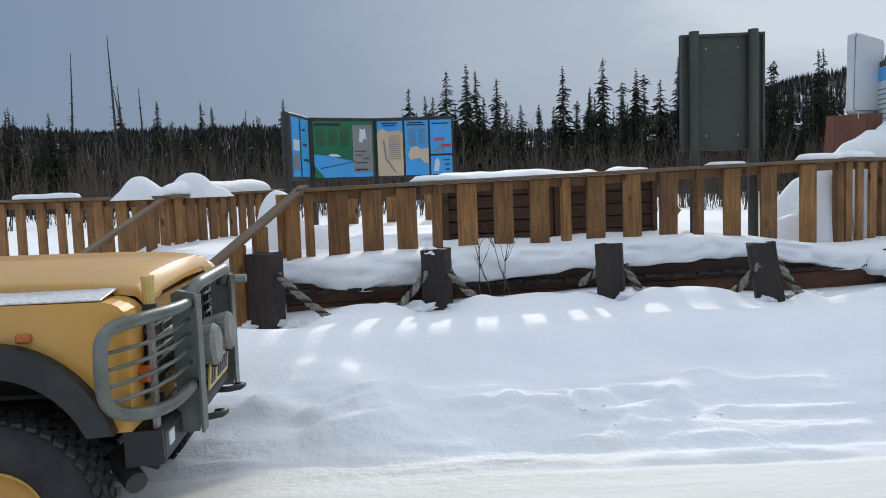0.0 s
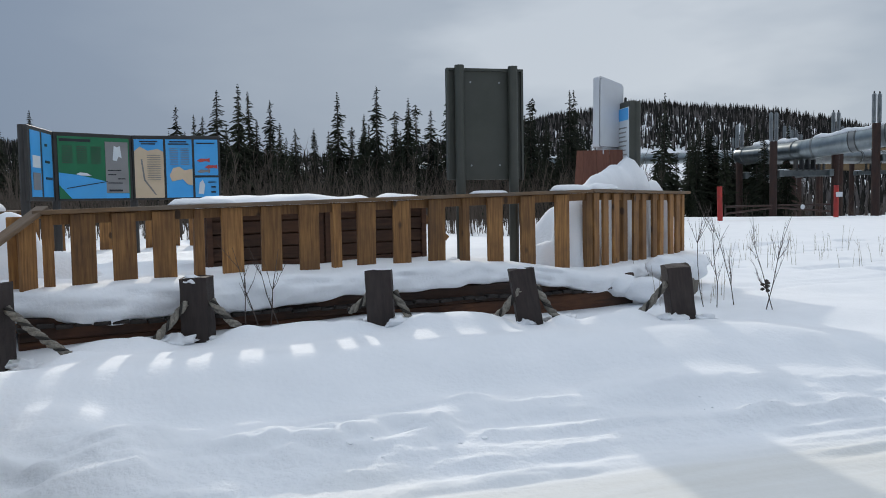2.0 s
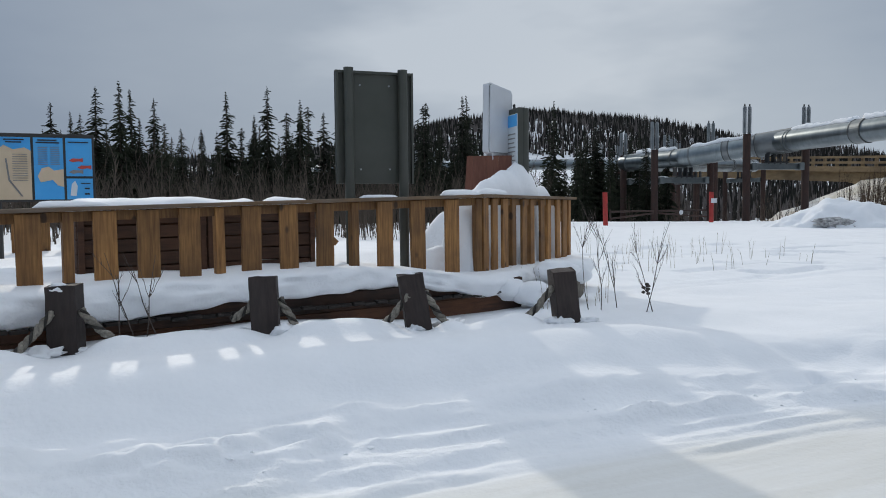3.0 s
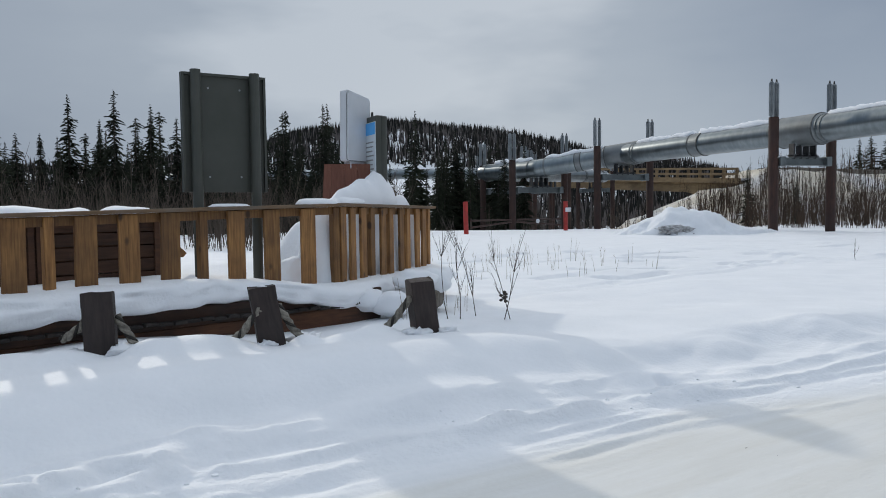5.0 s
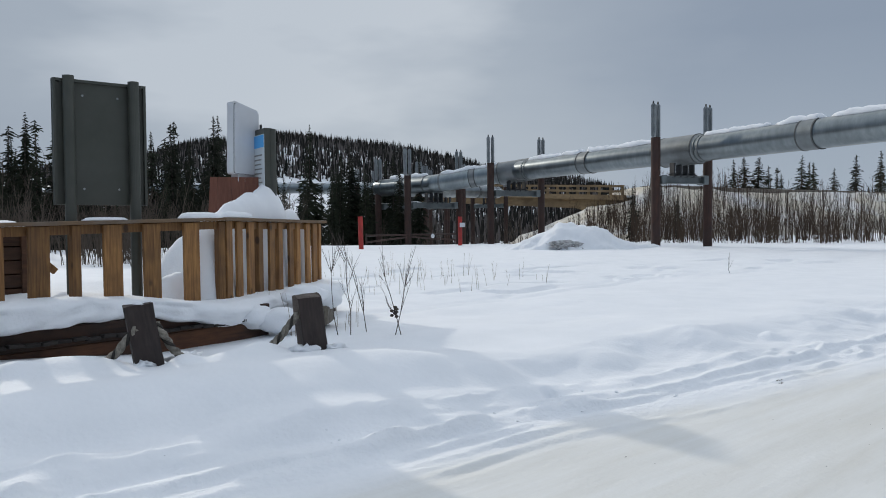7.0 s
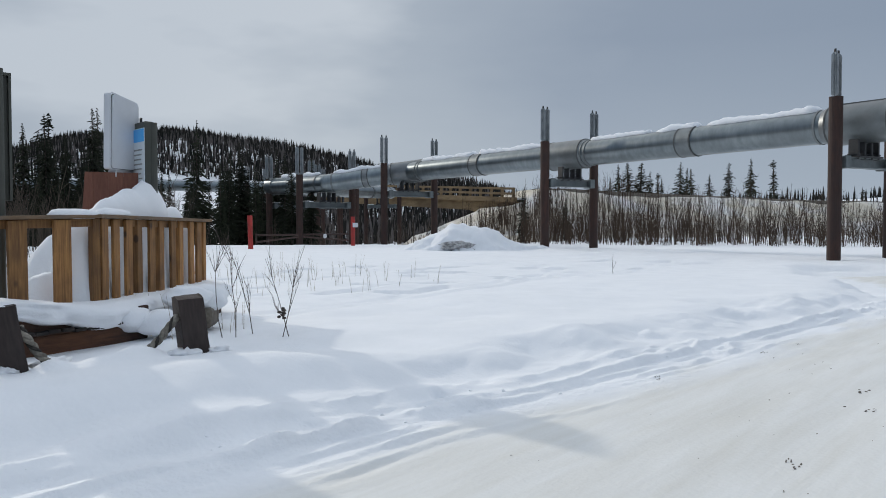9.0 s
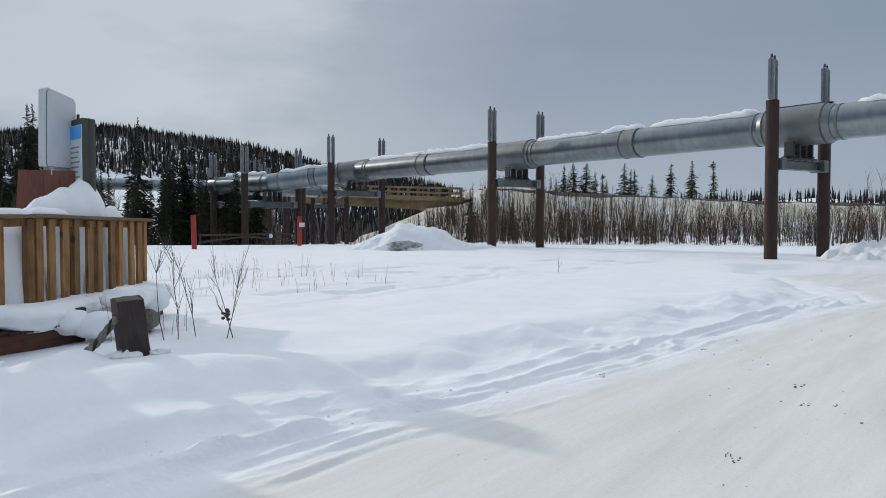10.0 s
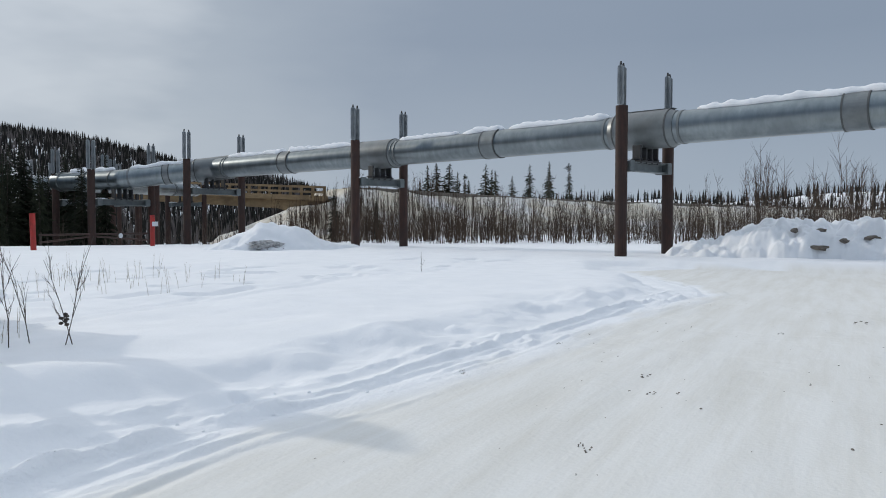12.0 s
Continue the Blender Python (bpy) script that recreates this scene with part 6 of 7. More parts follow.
part("deck_edge", boxed(bpos(L / 2, 0, -0.05), (L, 0.4, 0.5), rotb), BRIDGEWOOD, bridge)
part("girder", boxed(bpos(L / 2, 0.35, -0.75), (L, 0.3, 1.0), rotb), BRIDGEWOOD, bridge)
part("roadway", boxed(bpos(L / 2, 5, 0.08), (L, 9.5, 0.2), rotb), SNOW, bridge)
part("abutment", prism(bmesh.new(), [(1.0, -2.2), (1.0, -0.3), (7.0, 0.0), (7.0, -0.9)], -0.5, -0.1, Matrix.Translation(BP) @ Matrix.Rotation(yaw, 4, "Z")), BRIDGEWOOD, bridge)
for k in range(25):
    part("rail_post", boxed(bpos(0.3 + k * (L - 0.6) / 24, 0.0, 0.60), (0.22, 0.22, 1.1), rotb), BRIDGEWOOD, bridge)
for z in (0.55, 1.05):
    part("guard_rail", boxed(bpos(L / 2, -0.15, z), (L, 0.08, 0.22), rotb), BRIDGEWOOD, bridge)
for o_ in (1.0, 5.0):
    part("pier", rod(bmesh.new(), bpos(33, o_, -7.0), bpos(33, o_, -1.2), 0.3, seg=12), RUST, bridge)

# ploughed heaps
pile = thing("snow_pile", "ploughed pile of dirty lumpy snow", "snow pile", "snow piles", at=(30.6, 24.8, 0.2), turn=-38)
part("snow_mass", heap_mesh("snow_mass", [(0.2, 0, 3.0, 2.0, 1.28, 1.1), (-1.5, 0.2, 1.9, 1.5, 0.68, 1.0), (1.9, 0, 1.6, 1.5, 0.62, 1.0), (3.3, 0.2, 1.6, 1.2, 0.3, 1.0)], 7, 0.10, 0.16, 1.7), SNOW, pile)
part("dirt_clod", blob(bmesh.new(), (-0.6, -1.50, 0.26), (0.75, 0.35, 0.24), 4, 0.7, 3, freq=3.5), DIRTYICE, pile, "bare patch of gravel and dirty ice")
pile = thing("snow_pile", "long ploughed bank of dirty lumpy snow", "snow pile", "snow piles", at=(33.8, -0.5, 0.15), turn=90)
part("snow_mass", heap_mesh("snow_mass", [(2.2, 0, 3.2, 2.4, 1.50, 0.6), (-1.2, 0.3, 3.2, 2.4, 1.50, 0.6), (-4.5, -0.4, 3.4, 2.4, 1.42, 0.6), (4.9, 0.3, 2.4, 1.8, 0.7, 0.9), (-8, 0, 4, 2.6, 1.45, 0.8)], 9, 0.06, 0.24, 2.2), SNOW, pile)
for k in range(16):
    x_, y_ = -6.0 + 0.55 * k + 0.3 * math.sin(k * 2.1), 1.75 + 0.42 * math.sin(k * 3.7)
    z_ = 1.42 * max(0.02, 1 - (y_ / 2.4) ** 2) ** 0.6 - 0.03
    part("dirt_clod", blob(bmesh.new(), (x_, y_, z_), (0.15 + 0.07 * (k % 3), 0.12, 0.09), k, 0.8, 2, freq=2.6), GRAVEL, pile)

# red gate
gate = thing("red_gate", "red-painted steel pipe gate between two posts", "gate", at=(24.9, 34.4, 0.2))
G2 = Vector((7.5, 0.3, 0))
part("gate_post", rod(bmesh.new(), (0, 0, -0.2), (-0.05, 0, 1.75), 0.13, seg=12), REDPAINT, gate)
part("gate_post", rod(bmesh.new(), (G2.x, G2.y, -0.2), (G2.x, G2.y, 1.75), 0.13, seg=12), REDPAINT, gate)
for z0, z1 in ((0.72, 0.72), (0.35, 0.60)):
    part("gate_bar", rod(bmesh.new(), (0.3, 0.03, z0), (G2.x * 0.45, G2.y, z1), 0.05, seg=8), RUST, gate)
    part("gate_bar", rod(bmesh.new(), (G2.x * 0.5, G2.y, z1), (G2.x * 0.95, G2.y, z0), 0.05, seg=8), RUST, gate)
part("gate_disc", rod(bmesh.new(), (G2.x * 0.70, G2.y - 0.10, 0.62), (G2.x * 0.70, G2.y - 0.07, 0.62), 0.13, seg=18), WHITEPANEL, gate, "pale round plate on the gate bar")
part("gate_notice", boxed((G2.x + 0.05, G2.y - 0.16, 1.25), (0.42, 0.02, 0.26)), WHITEPANEL, gate)

# bare bushes and grass close by
SHOOT = surf("bush_bark", (0.05, 0.038, 0.032, 1), (0.13, 0.10, 0.085, 1), scale=9, rough=0.85, bump=0.2)


def twiggy(name, label, x, y, h, seed, parts_, spread=0.4):
    R = random.Random(seed)
    z = ground_z(x, y)
    t = thing(name, label, "bush", "bare bushes", at=(x, y, z - 0.03))

    def limb(p, d, ln, r, depth):
        pts, q = [p], p
        for k in range(4):
            d = (d + Vector((R.uniform(-0.18, 0.18), R.uniform(-0.18, 0.18), 0.08))).normalized()
            q = q + d * ln / 4
            pts.append(q)
        part("limb" if depth == 0 else "twig", tube(bmesh.new(), pts, [r, r * 0.85, r * 0.7, r * 0.5, r * 0.3], 5), SHOOT, t, smooth=True)
        if depth < 2:
            for k in range(parts_ - depth):
                s = R.randint(1, 3)
                a = R.uniform(0, 6.3)
                limb(pts[s], (d + Vector((math.cos(a) * 0.55, math.sin(a) * 0.55, 0.25))).normalized(), ln * R.uniform(0.22, 0.5), r * 0.55, depth + 1)

    a = R.uniform(0, 6)
    limb(Vector((0, 0, 0)), Vector((spread * math.cos(a), spread * math.sin(a), 1)).normalized(), h, 0.0062, 0)
    return t


for i, (x, y, h) in enumerate([(5.57, 7.78, 0.95), (5.46, 7.87, 0.82), (5.86, 7.86, 0.90), (5.93, 7.41, 0.95), (5.99, 7.36, 0.78)]):
    b = twiggy("bare_bush", "thin leafless bush poking out of the snow", x, y, h * 1.25, 40 + i, 5, 0.20)
    if i == 3:
        for k in range(7):
            part("dead_leaf", blob(bmesh.new(), (0.03 * math.cos(k * 2.2), 0.03 * math.sin(k * 2.2), 0.24 + 0.018 * k), (0.03, 0.022, 0.018), k, 0.5, 1), BARK, b)
for i, (x, y, h) in enumerate([(0.34, 7.22, 0.66), (0.46, 7.25, 0.80), (0.54, 7.2, 0.74), (0.64, 7.28, 0.70), (18.84, 10.2, 0.55)]):
    twiggy("bare_bush", "small leafless shoots growing at the deck's edge" if i < 4 else "lone dry stalk in the open snow", x, y, h, 60 + i, 3, 0.35)
brush("grass_stalks", "scattered dry grass stalks in the snow", [(BR.uniform(9, 14), BR.uniform(11, 17)) for _ in range(46)] + [(BR.uniform(4.8, 6.4), BR.uniform(7.6, 9.5)) for _ in range(12)], STRAW, 9, 2, (0.35, 0.7), bend=0.25, thick=0.004, twigs=1)

# grit and scraped clods on the road
for i, (x, y, w) in enumerate([(8.21, 2.0, 0.14), (7.47, 1.77, 0.10), (7.53, 1.56, 0.06), (9.81, 3.4, 0.08), (12.0, 1.0, 0.12), (4.99, 1.7, 0.02), (5.53, 1.79, 0.09), (5.62, 1.86, 0.06), (7.54, 3.64, 0.07), (7.62, 3.70, 0.05), (13.8, 0.0, 0.3)]):
    g_ = thing("dirt_clod", "small flat clod of dark dirt frozen on the road", "dirt", "road dirt", at=(x, y, ground_z(x, y)), turn=12 * math.sin(i * 37))
    cl = bmesh.new()
    for k in range(5):
        blob(cl, (w * (0.36 * k - 0.72) * 0.9, w * 0.26 * math.sin(i * 2.1 + k * 2.7), 0.0), (w * (0.16 + 0.08 * math.sin(k * 1.9 + i)), w * 0.08, 0.005 + 0.002 * math.sin(k + i)), i * 5 + k, 0.9, 2, freq=3.0)
    part("clod", cl, GRAVEL, g_)

# loose crumbs of snow thrown up along the road's edge
CR = np.random.RandomState(77)
ico = bmesh.new()
bmesh.ops.create_icosphere(ico, subdivisions=1, radius=1.0)
IV = np.array([v.co[:] for v in ico.verts])
IF = np.array([[v.index for v in f.verts] for f in ico.faces])
ico.free()
n_ = 160
cx = CR.uniform(-2.5, 17, n_)
cd = CR.normal(0.12, 0.14, n_)
cy = np.interp(cx, EDGE_X, EDGE_Y) + 0.12 * grid_noise(cx * 0.45, np.full(n_, 0.43), 5) + cd
keep = fbm(cx * 0.8, cy * 2.0, 101, 3) > -0.12
cx, cy = cx[keep], cy[keep]
cz = height(cx, cy)[0]
size = 0.004 + 0.016 * CR.rand(len(cx)) ** 3
jit = 1 + 0.35 * CR.normal(0, 1, (len(cx), len(IV), 1)).clip(-1, 1)
squash = np.stack([CR.uniform(0.8, 1.6, len(cx)), CR.uniform(0.7, 1.2, len(cx)), CR.uniform(0.45, 0.8, len(cx))], 1)[:, None, :]
CV = IV[None] * jit * squash * size[:, None, None] + np.stack([cx, cy, cz + size * 0.15], 1)[:, None, :]
CF = (IF[None] + (np.arange(len(cx)) * len(IV))[:, None, None]).reshape(-1, 3)
me = bpy.data.meshes.new("snow_crumbs")
me.from_pydata(CV.reshape(-1, 3).tolist(), [], CF.tolist())
me.materials.append(SNOW)
tagged(new("snow_crumbs", me), "loose crumbs of snow along the road's edge", "snow", kind="stuff")

# fine grit frozen into the road
GR = np.random.RandomState(78)
n_ = 170
cx, cy = GR.uniform(2.5, 16, n_), GR.uniform(-2.5, 3.4, n_)
cz = height(cx, cy)[0]
size = 0.004 + 0.012 * GR.rand(n_) ** 3
CV = IV[None] * (1 + 0.3 * GR.normal(0, 1, (n_, len(IV), 1)).clip(-1, 1)) * np.array([1.8, 0.8, 0.35])[None, None, :] * size[:, None, None] + np.stack([cx, cy, cz], 1)[:, None, :]
CF = (IF[None] + (np.arange(n_) * len(IV))[:, None, None]).reshape(-1, 3)
me = bpy.data.meshes.new("road_grit")
me.from_pydata(CV.reshape(-1, 3).tolist(), [], CF.tolist())
me.materials.append(GRAVEL)
tagged(new("road_grit", me), "scattered dark grit frozen into the packed road", "gravel", kind="stuff")

# ---- off-road vehicle ----
YELLOW = surf("yellow_paint", (0.60, 0.305, 0.05, 1), (0.66, 0.345, 0.062, 1), scale=3, rough=0.42, bump=0.04, fine=90, dirt=(0.50, 0.33, 0.14, 1), dirt_scale=2.5, dirt_amount=0.5, dist=0.002, coat=0.35)
BLACKPLASTIC = surf("black_plastic", (0.012, 0.013, 0.016, 1), (0.022, 0.023, 0.026, 1), scale=6, rough=0.5, bump=0.1, dirt=(0.07, 0.066, 0.06, 1), dirt_scale=3, dirt_amount=0.35)
RUBBER = surf("tyre_rubber", (0.018, 0.018, 0.019, 1), (0.03, 0.03, 0.032, 1), scale=9, rough=0.85, bump=0.25, dirt=(0.10, 0.095, 0.09, 1), dirt_scale=4, dirt_amount=0.4)
BARSTEEL = surf("grey_bar_paint", (0.12, 0.135, 0.12, 1), (0.19, 0.21, 0.19, 1), scale=7, rough=0.45, metal=0.3, bump=0.12, dirt=(0.05, 0.04, 0.03, 1), dirt_scale=5, dirt_amount=0.4)
CHEQUER = surf("chequer_plate", (0.50, 0.51, 0.52, 1), (0.82, 0.83, 0.84, 1), scale=40, rough=0.5, metal=0.2, bump=0.6, fine=90, dirt=(0.6, 0.62, 0.65, 1), dirt_scale=3, dist=0.004)
AMBER = surf("amber_lens", (0.45, 0.10, 0.012, 1), (0.55, 0.14, 0.02, 1), scale=20, rough=0.2, bump=0.1)
CANVAS = surf("lamp_cover_cloth", (0.16, 0.165, 0.155, 1), (0.30, 0.305, 0.285, 1), scale=12, rough=0.8, bump=0.5, fine=40, dirt=(0.25, 0.25, 0.24, 1), dirt_scale=5, dirt_amount=0.5)
LENS = surf("dark_lens", (0.03, 0.032, 0.033, 1), (0.06, 0.062, 0.062, 1), scale=10, rough=0.2, bump=0.1)
PLATEYELLOW = surf("plate_yellow", (0.58, 0.40, 0.12, 1), (0.66, 0.47, 0.17, 1), scale=5, rough=0.4, bump=0.05, dirt=(0.35, 0.25, 0.10, 1), dirt_scale=6)
WORNBAR = surf("worn_jack_bar", (0.25, 0.25, 0.24, 1), (0.45, 0.45, 0.43, 1), scale=14, rough=0.5, metal=0.5, bump=0.3, dirt=(0.20, 0.10, 0.05, 1), dirt_scale=6, dirt_amount=0.6)
WINDOW = bpy.data.materials.new("car_glass")
WINDOW.use_nodes = True
wb = WINDOW.node_tree.nodes["Principled BSDF"]
wb.inputs["Base Color"].default_value = (0.05, 0.06, 0.06, 1)
wb.inputs["Roughness"].default_value, wb.inputs["Transmission Weight"].default_value = 0.04, 0.6

car = thing("off_road_vehicle", "ochre-yellow boxy off-road vehicle with a grey bull bar, parked on snow", "vehicle", at=(-1.76, 3.66, 0.0), turn=4.7)
SIDE = 0.83


def flowing(pts, n=4):
    """A smooth run of points through pts."""
    v = [Vector(p) for p in pts]
    v = [v[0] * 2 - v[1]] + v + [v[-1] * 2 - v[-2]]
    out = []
    for a, b, c, d in zip(v, v[1:], v[2:], v[3:]):
        for k in range(n):
            t = k / n
            out.append(0.5 * (2 * b + (c - a) * t + (2 * a - 5 * b + 4 * c - d) * t * t + (3 * b - a - 3 * c + d) * t ** 3))
    return out + [v[-2]]


def arc(cx, cz, rx, rz, a0, a1, n):
    return [(cx + rx * math.cos(radians(a0 + (a1 - a0) * k / n)), cz + rz * math.sin(radians(a0 + (a1 - a0) * k / n))) for k in range(n + 1)]


for s in (-1, 1):
    y0, y1 = sorted((s * SIDE, s * (SIDE - 0.20)))
    # front wing with wheel arch
    out = [(0.50, 0.60), (0.515, 1.00), (0.511, 1.03), (0.500, 1.055), (0.482, 1.075), (0.457, 1.088), (0.42, 1.096), (-0.78, 1.10), (-0.78, 0.60), (-0.47, 0.60)] + arc(0, 0.46, 0.46, 0.47, 162, 18, 14) + [(0.44, 0.60)]
    w = part("front_wing", prism(bmesh.new(), out, y0, y1), YELLOW, car)
    # wheel arch trim
    trim = arc(0, 0.445, 0.475, 0.52, 18, 162, 20)
    inner = arc(0, 0.445, 0.385, 0.40, 160, 23, 20)
    part("arch_trim", prism(bmesh.new(), trim + inner, *sorted((s * (SIDE - 0.02), s * (SIDE + 0.06)))), BLACKPLASTIC, car, "black plastic wheel-arch trim")
    part("side_lamp", boxed((0.14, s * (SIDE + 0.008), 0.975), (0.055, 0.02, 0.032), bevel=0.006), AMBER, w, "small amber side lamp")
    part("tread_plate", boxed((-0.165, s * (SIDE - 0.15), 1.118), (1.17, 0.29, 0.008), Matrix.Rotation(radians(-6 * s), 4, "X"), bevel=0.003), CHEQUER, w, "chequered aluminium tread plate")
    # lower front panel and headlamp
    part("headlamp_panel", boxed((0.49, s * 0.52, 0.84), (0.05, 0.30, 0.36), bevel=0.02), BLACKPLASTIC, car)
    h = part("headlamp", rod(bmesh.new(), (0.49, s * 0.53, 0.90), (0.535, s * 0.53, 0.90), 0.095, seg=24), LENS, car)
    part("bezel", rod(bmesh.new(), (0.48, s * 0.53, 0.90), (0.525, s * 0.53, 0.90), 0.115, seg=24), BLACKPLASTIC, h)
    for k in range(6):
        part("louvre", boxed((0.525, s * 0.50, 0.70 + 0.05 * k), (0.03, 0.30, 0.012), Matrix.Rotation(radians(-30), 4, "Y"), bevel=0.003), BARSTEEL, car)
    part("indicator", rod(bmesh.new(), (0.50, s * 0.70, 0.79), (0.54, s * 0.70, 0.79), 0.035, seg=14), AMBER, car)
# bonnet: crowned sheet with a rolled front edge
bm = bmesh.new()
rows = []
for x_, z_, w_ in ((-0.80, 1.165, 0.66), (-0.3, 1.163, 0.655), (0.14, 1.160, 0.65), (0.33, 1.152, 0.645), (0.43, 1.142, 0.64), (0.483, 1.132, 0.632), (0.490, 1.128, 0.63), (0.526, 1.077, 0.612), (0.530, 1.070, 0.61), (0.530, 1.052, 0.61)):
    prof = [(-1.0, -0.045), (-1.0, -0.015), (-0.975, 0.0), (-0.70, 0.012), (-0.66, 0.026), (0.0, 0.034), (0.66, 0.026), (0.70, 0.012), (0.975, 0.0), (1.0, -0.015), (1.0, -0.045)]
    rows.append([bm.verts.new((x_, w_ * u, max(z_ + v, 1.03))) for u, v in prof])
for u, v in zip(rows, rows[1:]):
    for k in range(len(u) - 1):
        bm.faces.new((u[k], u[k + 1], v[k + 1], v[k]))
bmesh.ops.recalc_face_normals(bm, faces=bm.faces)
part("bonnet", bm, YELLOW, car, smooth=True)
part("slam_panel", boxed((0.48, 0, 1.02), (0.06, 1.26, 0.06), bevel=0.01), YELLOW, car)
part("bonnet_badge", boxed((0.513, 0, 1.02), (0.008, 0.42, 0.03)), BLACKPLASTIC, car)
g = part("grille", boxed((0.455, 0, 0.84), (0.03, 0.72, 0.34), bevel=0.01), BLACKPLASTIC, car)
for k in range(6):
    part("slat", boxed((0.478, 0, 0.70 + 0.055 * k), (0.025, 0.70, 0.022), Matrix.Rotation(radians(-25), 4, "Y"), bevel=0.004), FIN if k > 2 else BLACKPLASTIC, g)
part("under_grille", boxed((0.45, 0, 0.62), (0.05, 1.25, 0.11), bevel=0.01), YELLOW, car)
# bumper
b = part("bumper", boxed((0.515, 0, 0.49), (0.13, 1.40, 0.15), bevel=0.02), BLACKPLASTIC, car, "black steel bumper")
for s in (-1, 1):
    part("reflector", boxed((0.583, s * 0.60, 0.505), (0.006, 0.07, 0.055)), PALE, b)
    part("bumper_end", prism(bmesh.new(), [(0.43, 0.42), (0.43, 0.565), (0.578, 0.565), (0.582, 0.43)], *sorted((s * 0.698, s * 0.715))), BLACKPLASTIC, b)
# bull bar
bar = part("bull_bar", tube(bmesh.new(), [(0.62, -0.375, 1.00), (0.635, -0.36, 1.05), (0.650, -0.31, 1.083), (0.655, -0.25, 1.09), (0.655, 0.25, 1.09), (0.650, 0.31, 1.083), (0.635, 0.36, 1.05), (0.62, 0.375, 1.00)], 0.029, 10), BARSTEEL, car, "heavy grey-painted steel bull bar", smooth=True)
for s in (-1, 1):
    part("upright", prism(bmesh.new(), [(0.565, 0.46), (0.565, 1.06), (0.590, 1.075), (0.660, 1.06), (0.675, 1.035), (0.675, 0.56), (0.650, 0.46)], *sorted((s * 0.375, s * 0.415))), BARSTEEL, bar)
    part("upright", prism(bmesh.new(), [(0.666, 0.46), (0.666, 1.05), (0.676, 1.05), (0.676, 0.46)], *sorted((s * 0.35, s * 0.44))), BARSTEEL, bar)
    loop_ = [(x_, s * y_, z_) for x_, y_, z_ in ((0.640, 0.41, 1.02), (0.607, 0.605, 1.02), (0.561, 0.735, 1.02), (0.507, 0.84, 1.015), (0.474, 0.895, 1.005), (0.452, 0.93, 0.975), (0.444, 0.94, 0.92), (0.443, 0.94, 0.80), (0.452, 0.927, 0.735), (0.483, 0.88, 0.685), (0.537, 0.785, 0.655), (0.582, 0.685, 0.645), (0.614, 0.58, 0.65), (0.640, 0.41, 0.67))]
    part("lamp_guard", tube(bmesh.new(), flowing(loop_), 0.026, 10), BARSTEEL, bar, "rounded tube guard in front of the headlamp", smooth=True)
    for k in range(4):
        z = 0.735 + 0.062 * k
        part("guard_rod", tube(bmesh.new(), [(0.635, s * 0.41, z + 0.03), (0.605, s * 0.58, z + 0.01), (0.56, s * 0.72, z), (0.50, s * 0.86, z), (0.445, s * 0.94, z)], 0.008, 6), BARSTEEL, bar, smooth=True)
    part("marker_lamp", rod(bmesh.new(), (0.680, s * 0.44, 1.02), (0.740, s * 0.44, 1.02), 0.022, seg=10), CANVAS, bar) if s > 0 else None
part("cross_plate", boxed((0.60, 0, 0.74), (0.03, 0.74, 0.10), bevel=0.006), BARSTEEL, bar)
part("cross_plate", boxed((0.60, 0, 0.58), (0.03, 0.74, 0.08), bevel=0.006), BARSTEEL, bar)
for y_ in (-0.17, 0.17):
    lamp = part("spot_lamp", rod(bmesh.new(), (0.60, y_, 0.785), (0.685, y_, 0.79), 0.080, 0.098, seg=24), CANVAS, bar, "round spot lamp in a grey cloth cover")
    part("lamp_face", rod(bmesh.new(), (0.685, y_, 0.79), (0.705, y_, 0.791), 0.098, 0.082, seg=24), CANVAS, lamp)
    part("cover_back", blob(bmesh.new(), (0.60, y_, 0.785), (0.06, 0.082, 0.082), 3, 0.1, 3), CANVAS, lamp, smooth=True)
    part("bracket", boxed((0.645, y_, 0.70), (0.10, 0.06, 0.02)), BLACKSTEEL, lamp)
pl = part("number_plate", boxed((0.66, 0.0, 0.645), (0.008, 0.44, 0.12), Matrix.Rotation(radians(6), 4, "Y")), PLATEYELLOW, car, "yellow plate with dark blocks")
for k, w_ in enumerate((0.035, 0.035, 0.0, 0.035, 0.035, 0.035, 0.035, 0.035)):
    if w_:
        part("dark_block", boxed((0.666, -0.165 + 0.047 * k, 0.645), (0.004, w_, 0.075), Matrix.Rotation(radians(6), 4, "Y")), INK, pl)
part("winch", rod(bmesh.new(), (0.590, -0.25, 0.545), (0.590, 0.25, 0.545), 0.06, seg=14), BLACKSTEEL, car)
for y_ in (-0.24, 0.24):
    part("tow_hook", tube(bmesh.new(), [(0.570, y_, 0.47), (0.650, y_, 0.47), (0.710, y_ + 0.02, 0.475), (0.720, y_ + 0.06, 0.475), (0.670, y_ + 0.07, 0.47)], 0.016, 8), BLACKSTEEL, car, smooth=True)
# high-lift jack standing behind the guard
jack = part("jack_bar", boxed((0.545, -0.66, 0.77), (0.022, 0.045, 0.54), bevel=0.003), WORNBAR, car, "worn steel bar of a lifting jack")
part("jack_handle", rod(bmesh.new(), (0.545, -0.66, 1.04), (0.545, -0.66, 1.17), 0.020, 0.026, seg=10), PLATEYELLOW, jack, "yellow plastic grip")
part("jack_collar", rod(bmesh.new(), (0.545, -0.66, 1.01), (0.545, -0.66, 1.06), 0.028, seg=10), BLACKPLASTIC, jack)
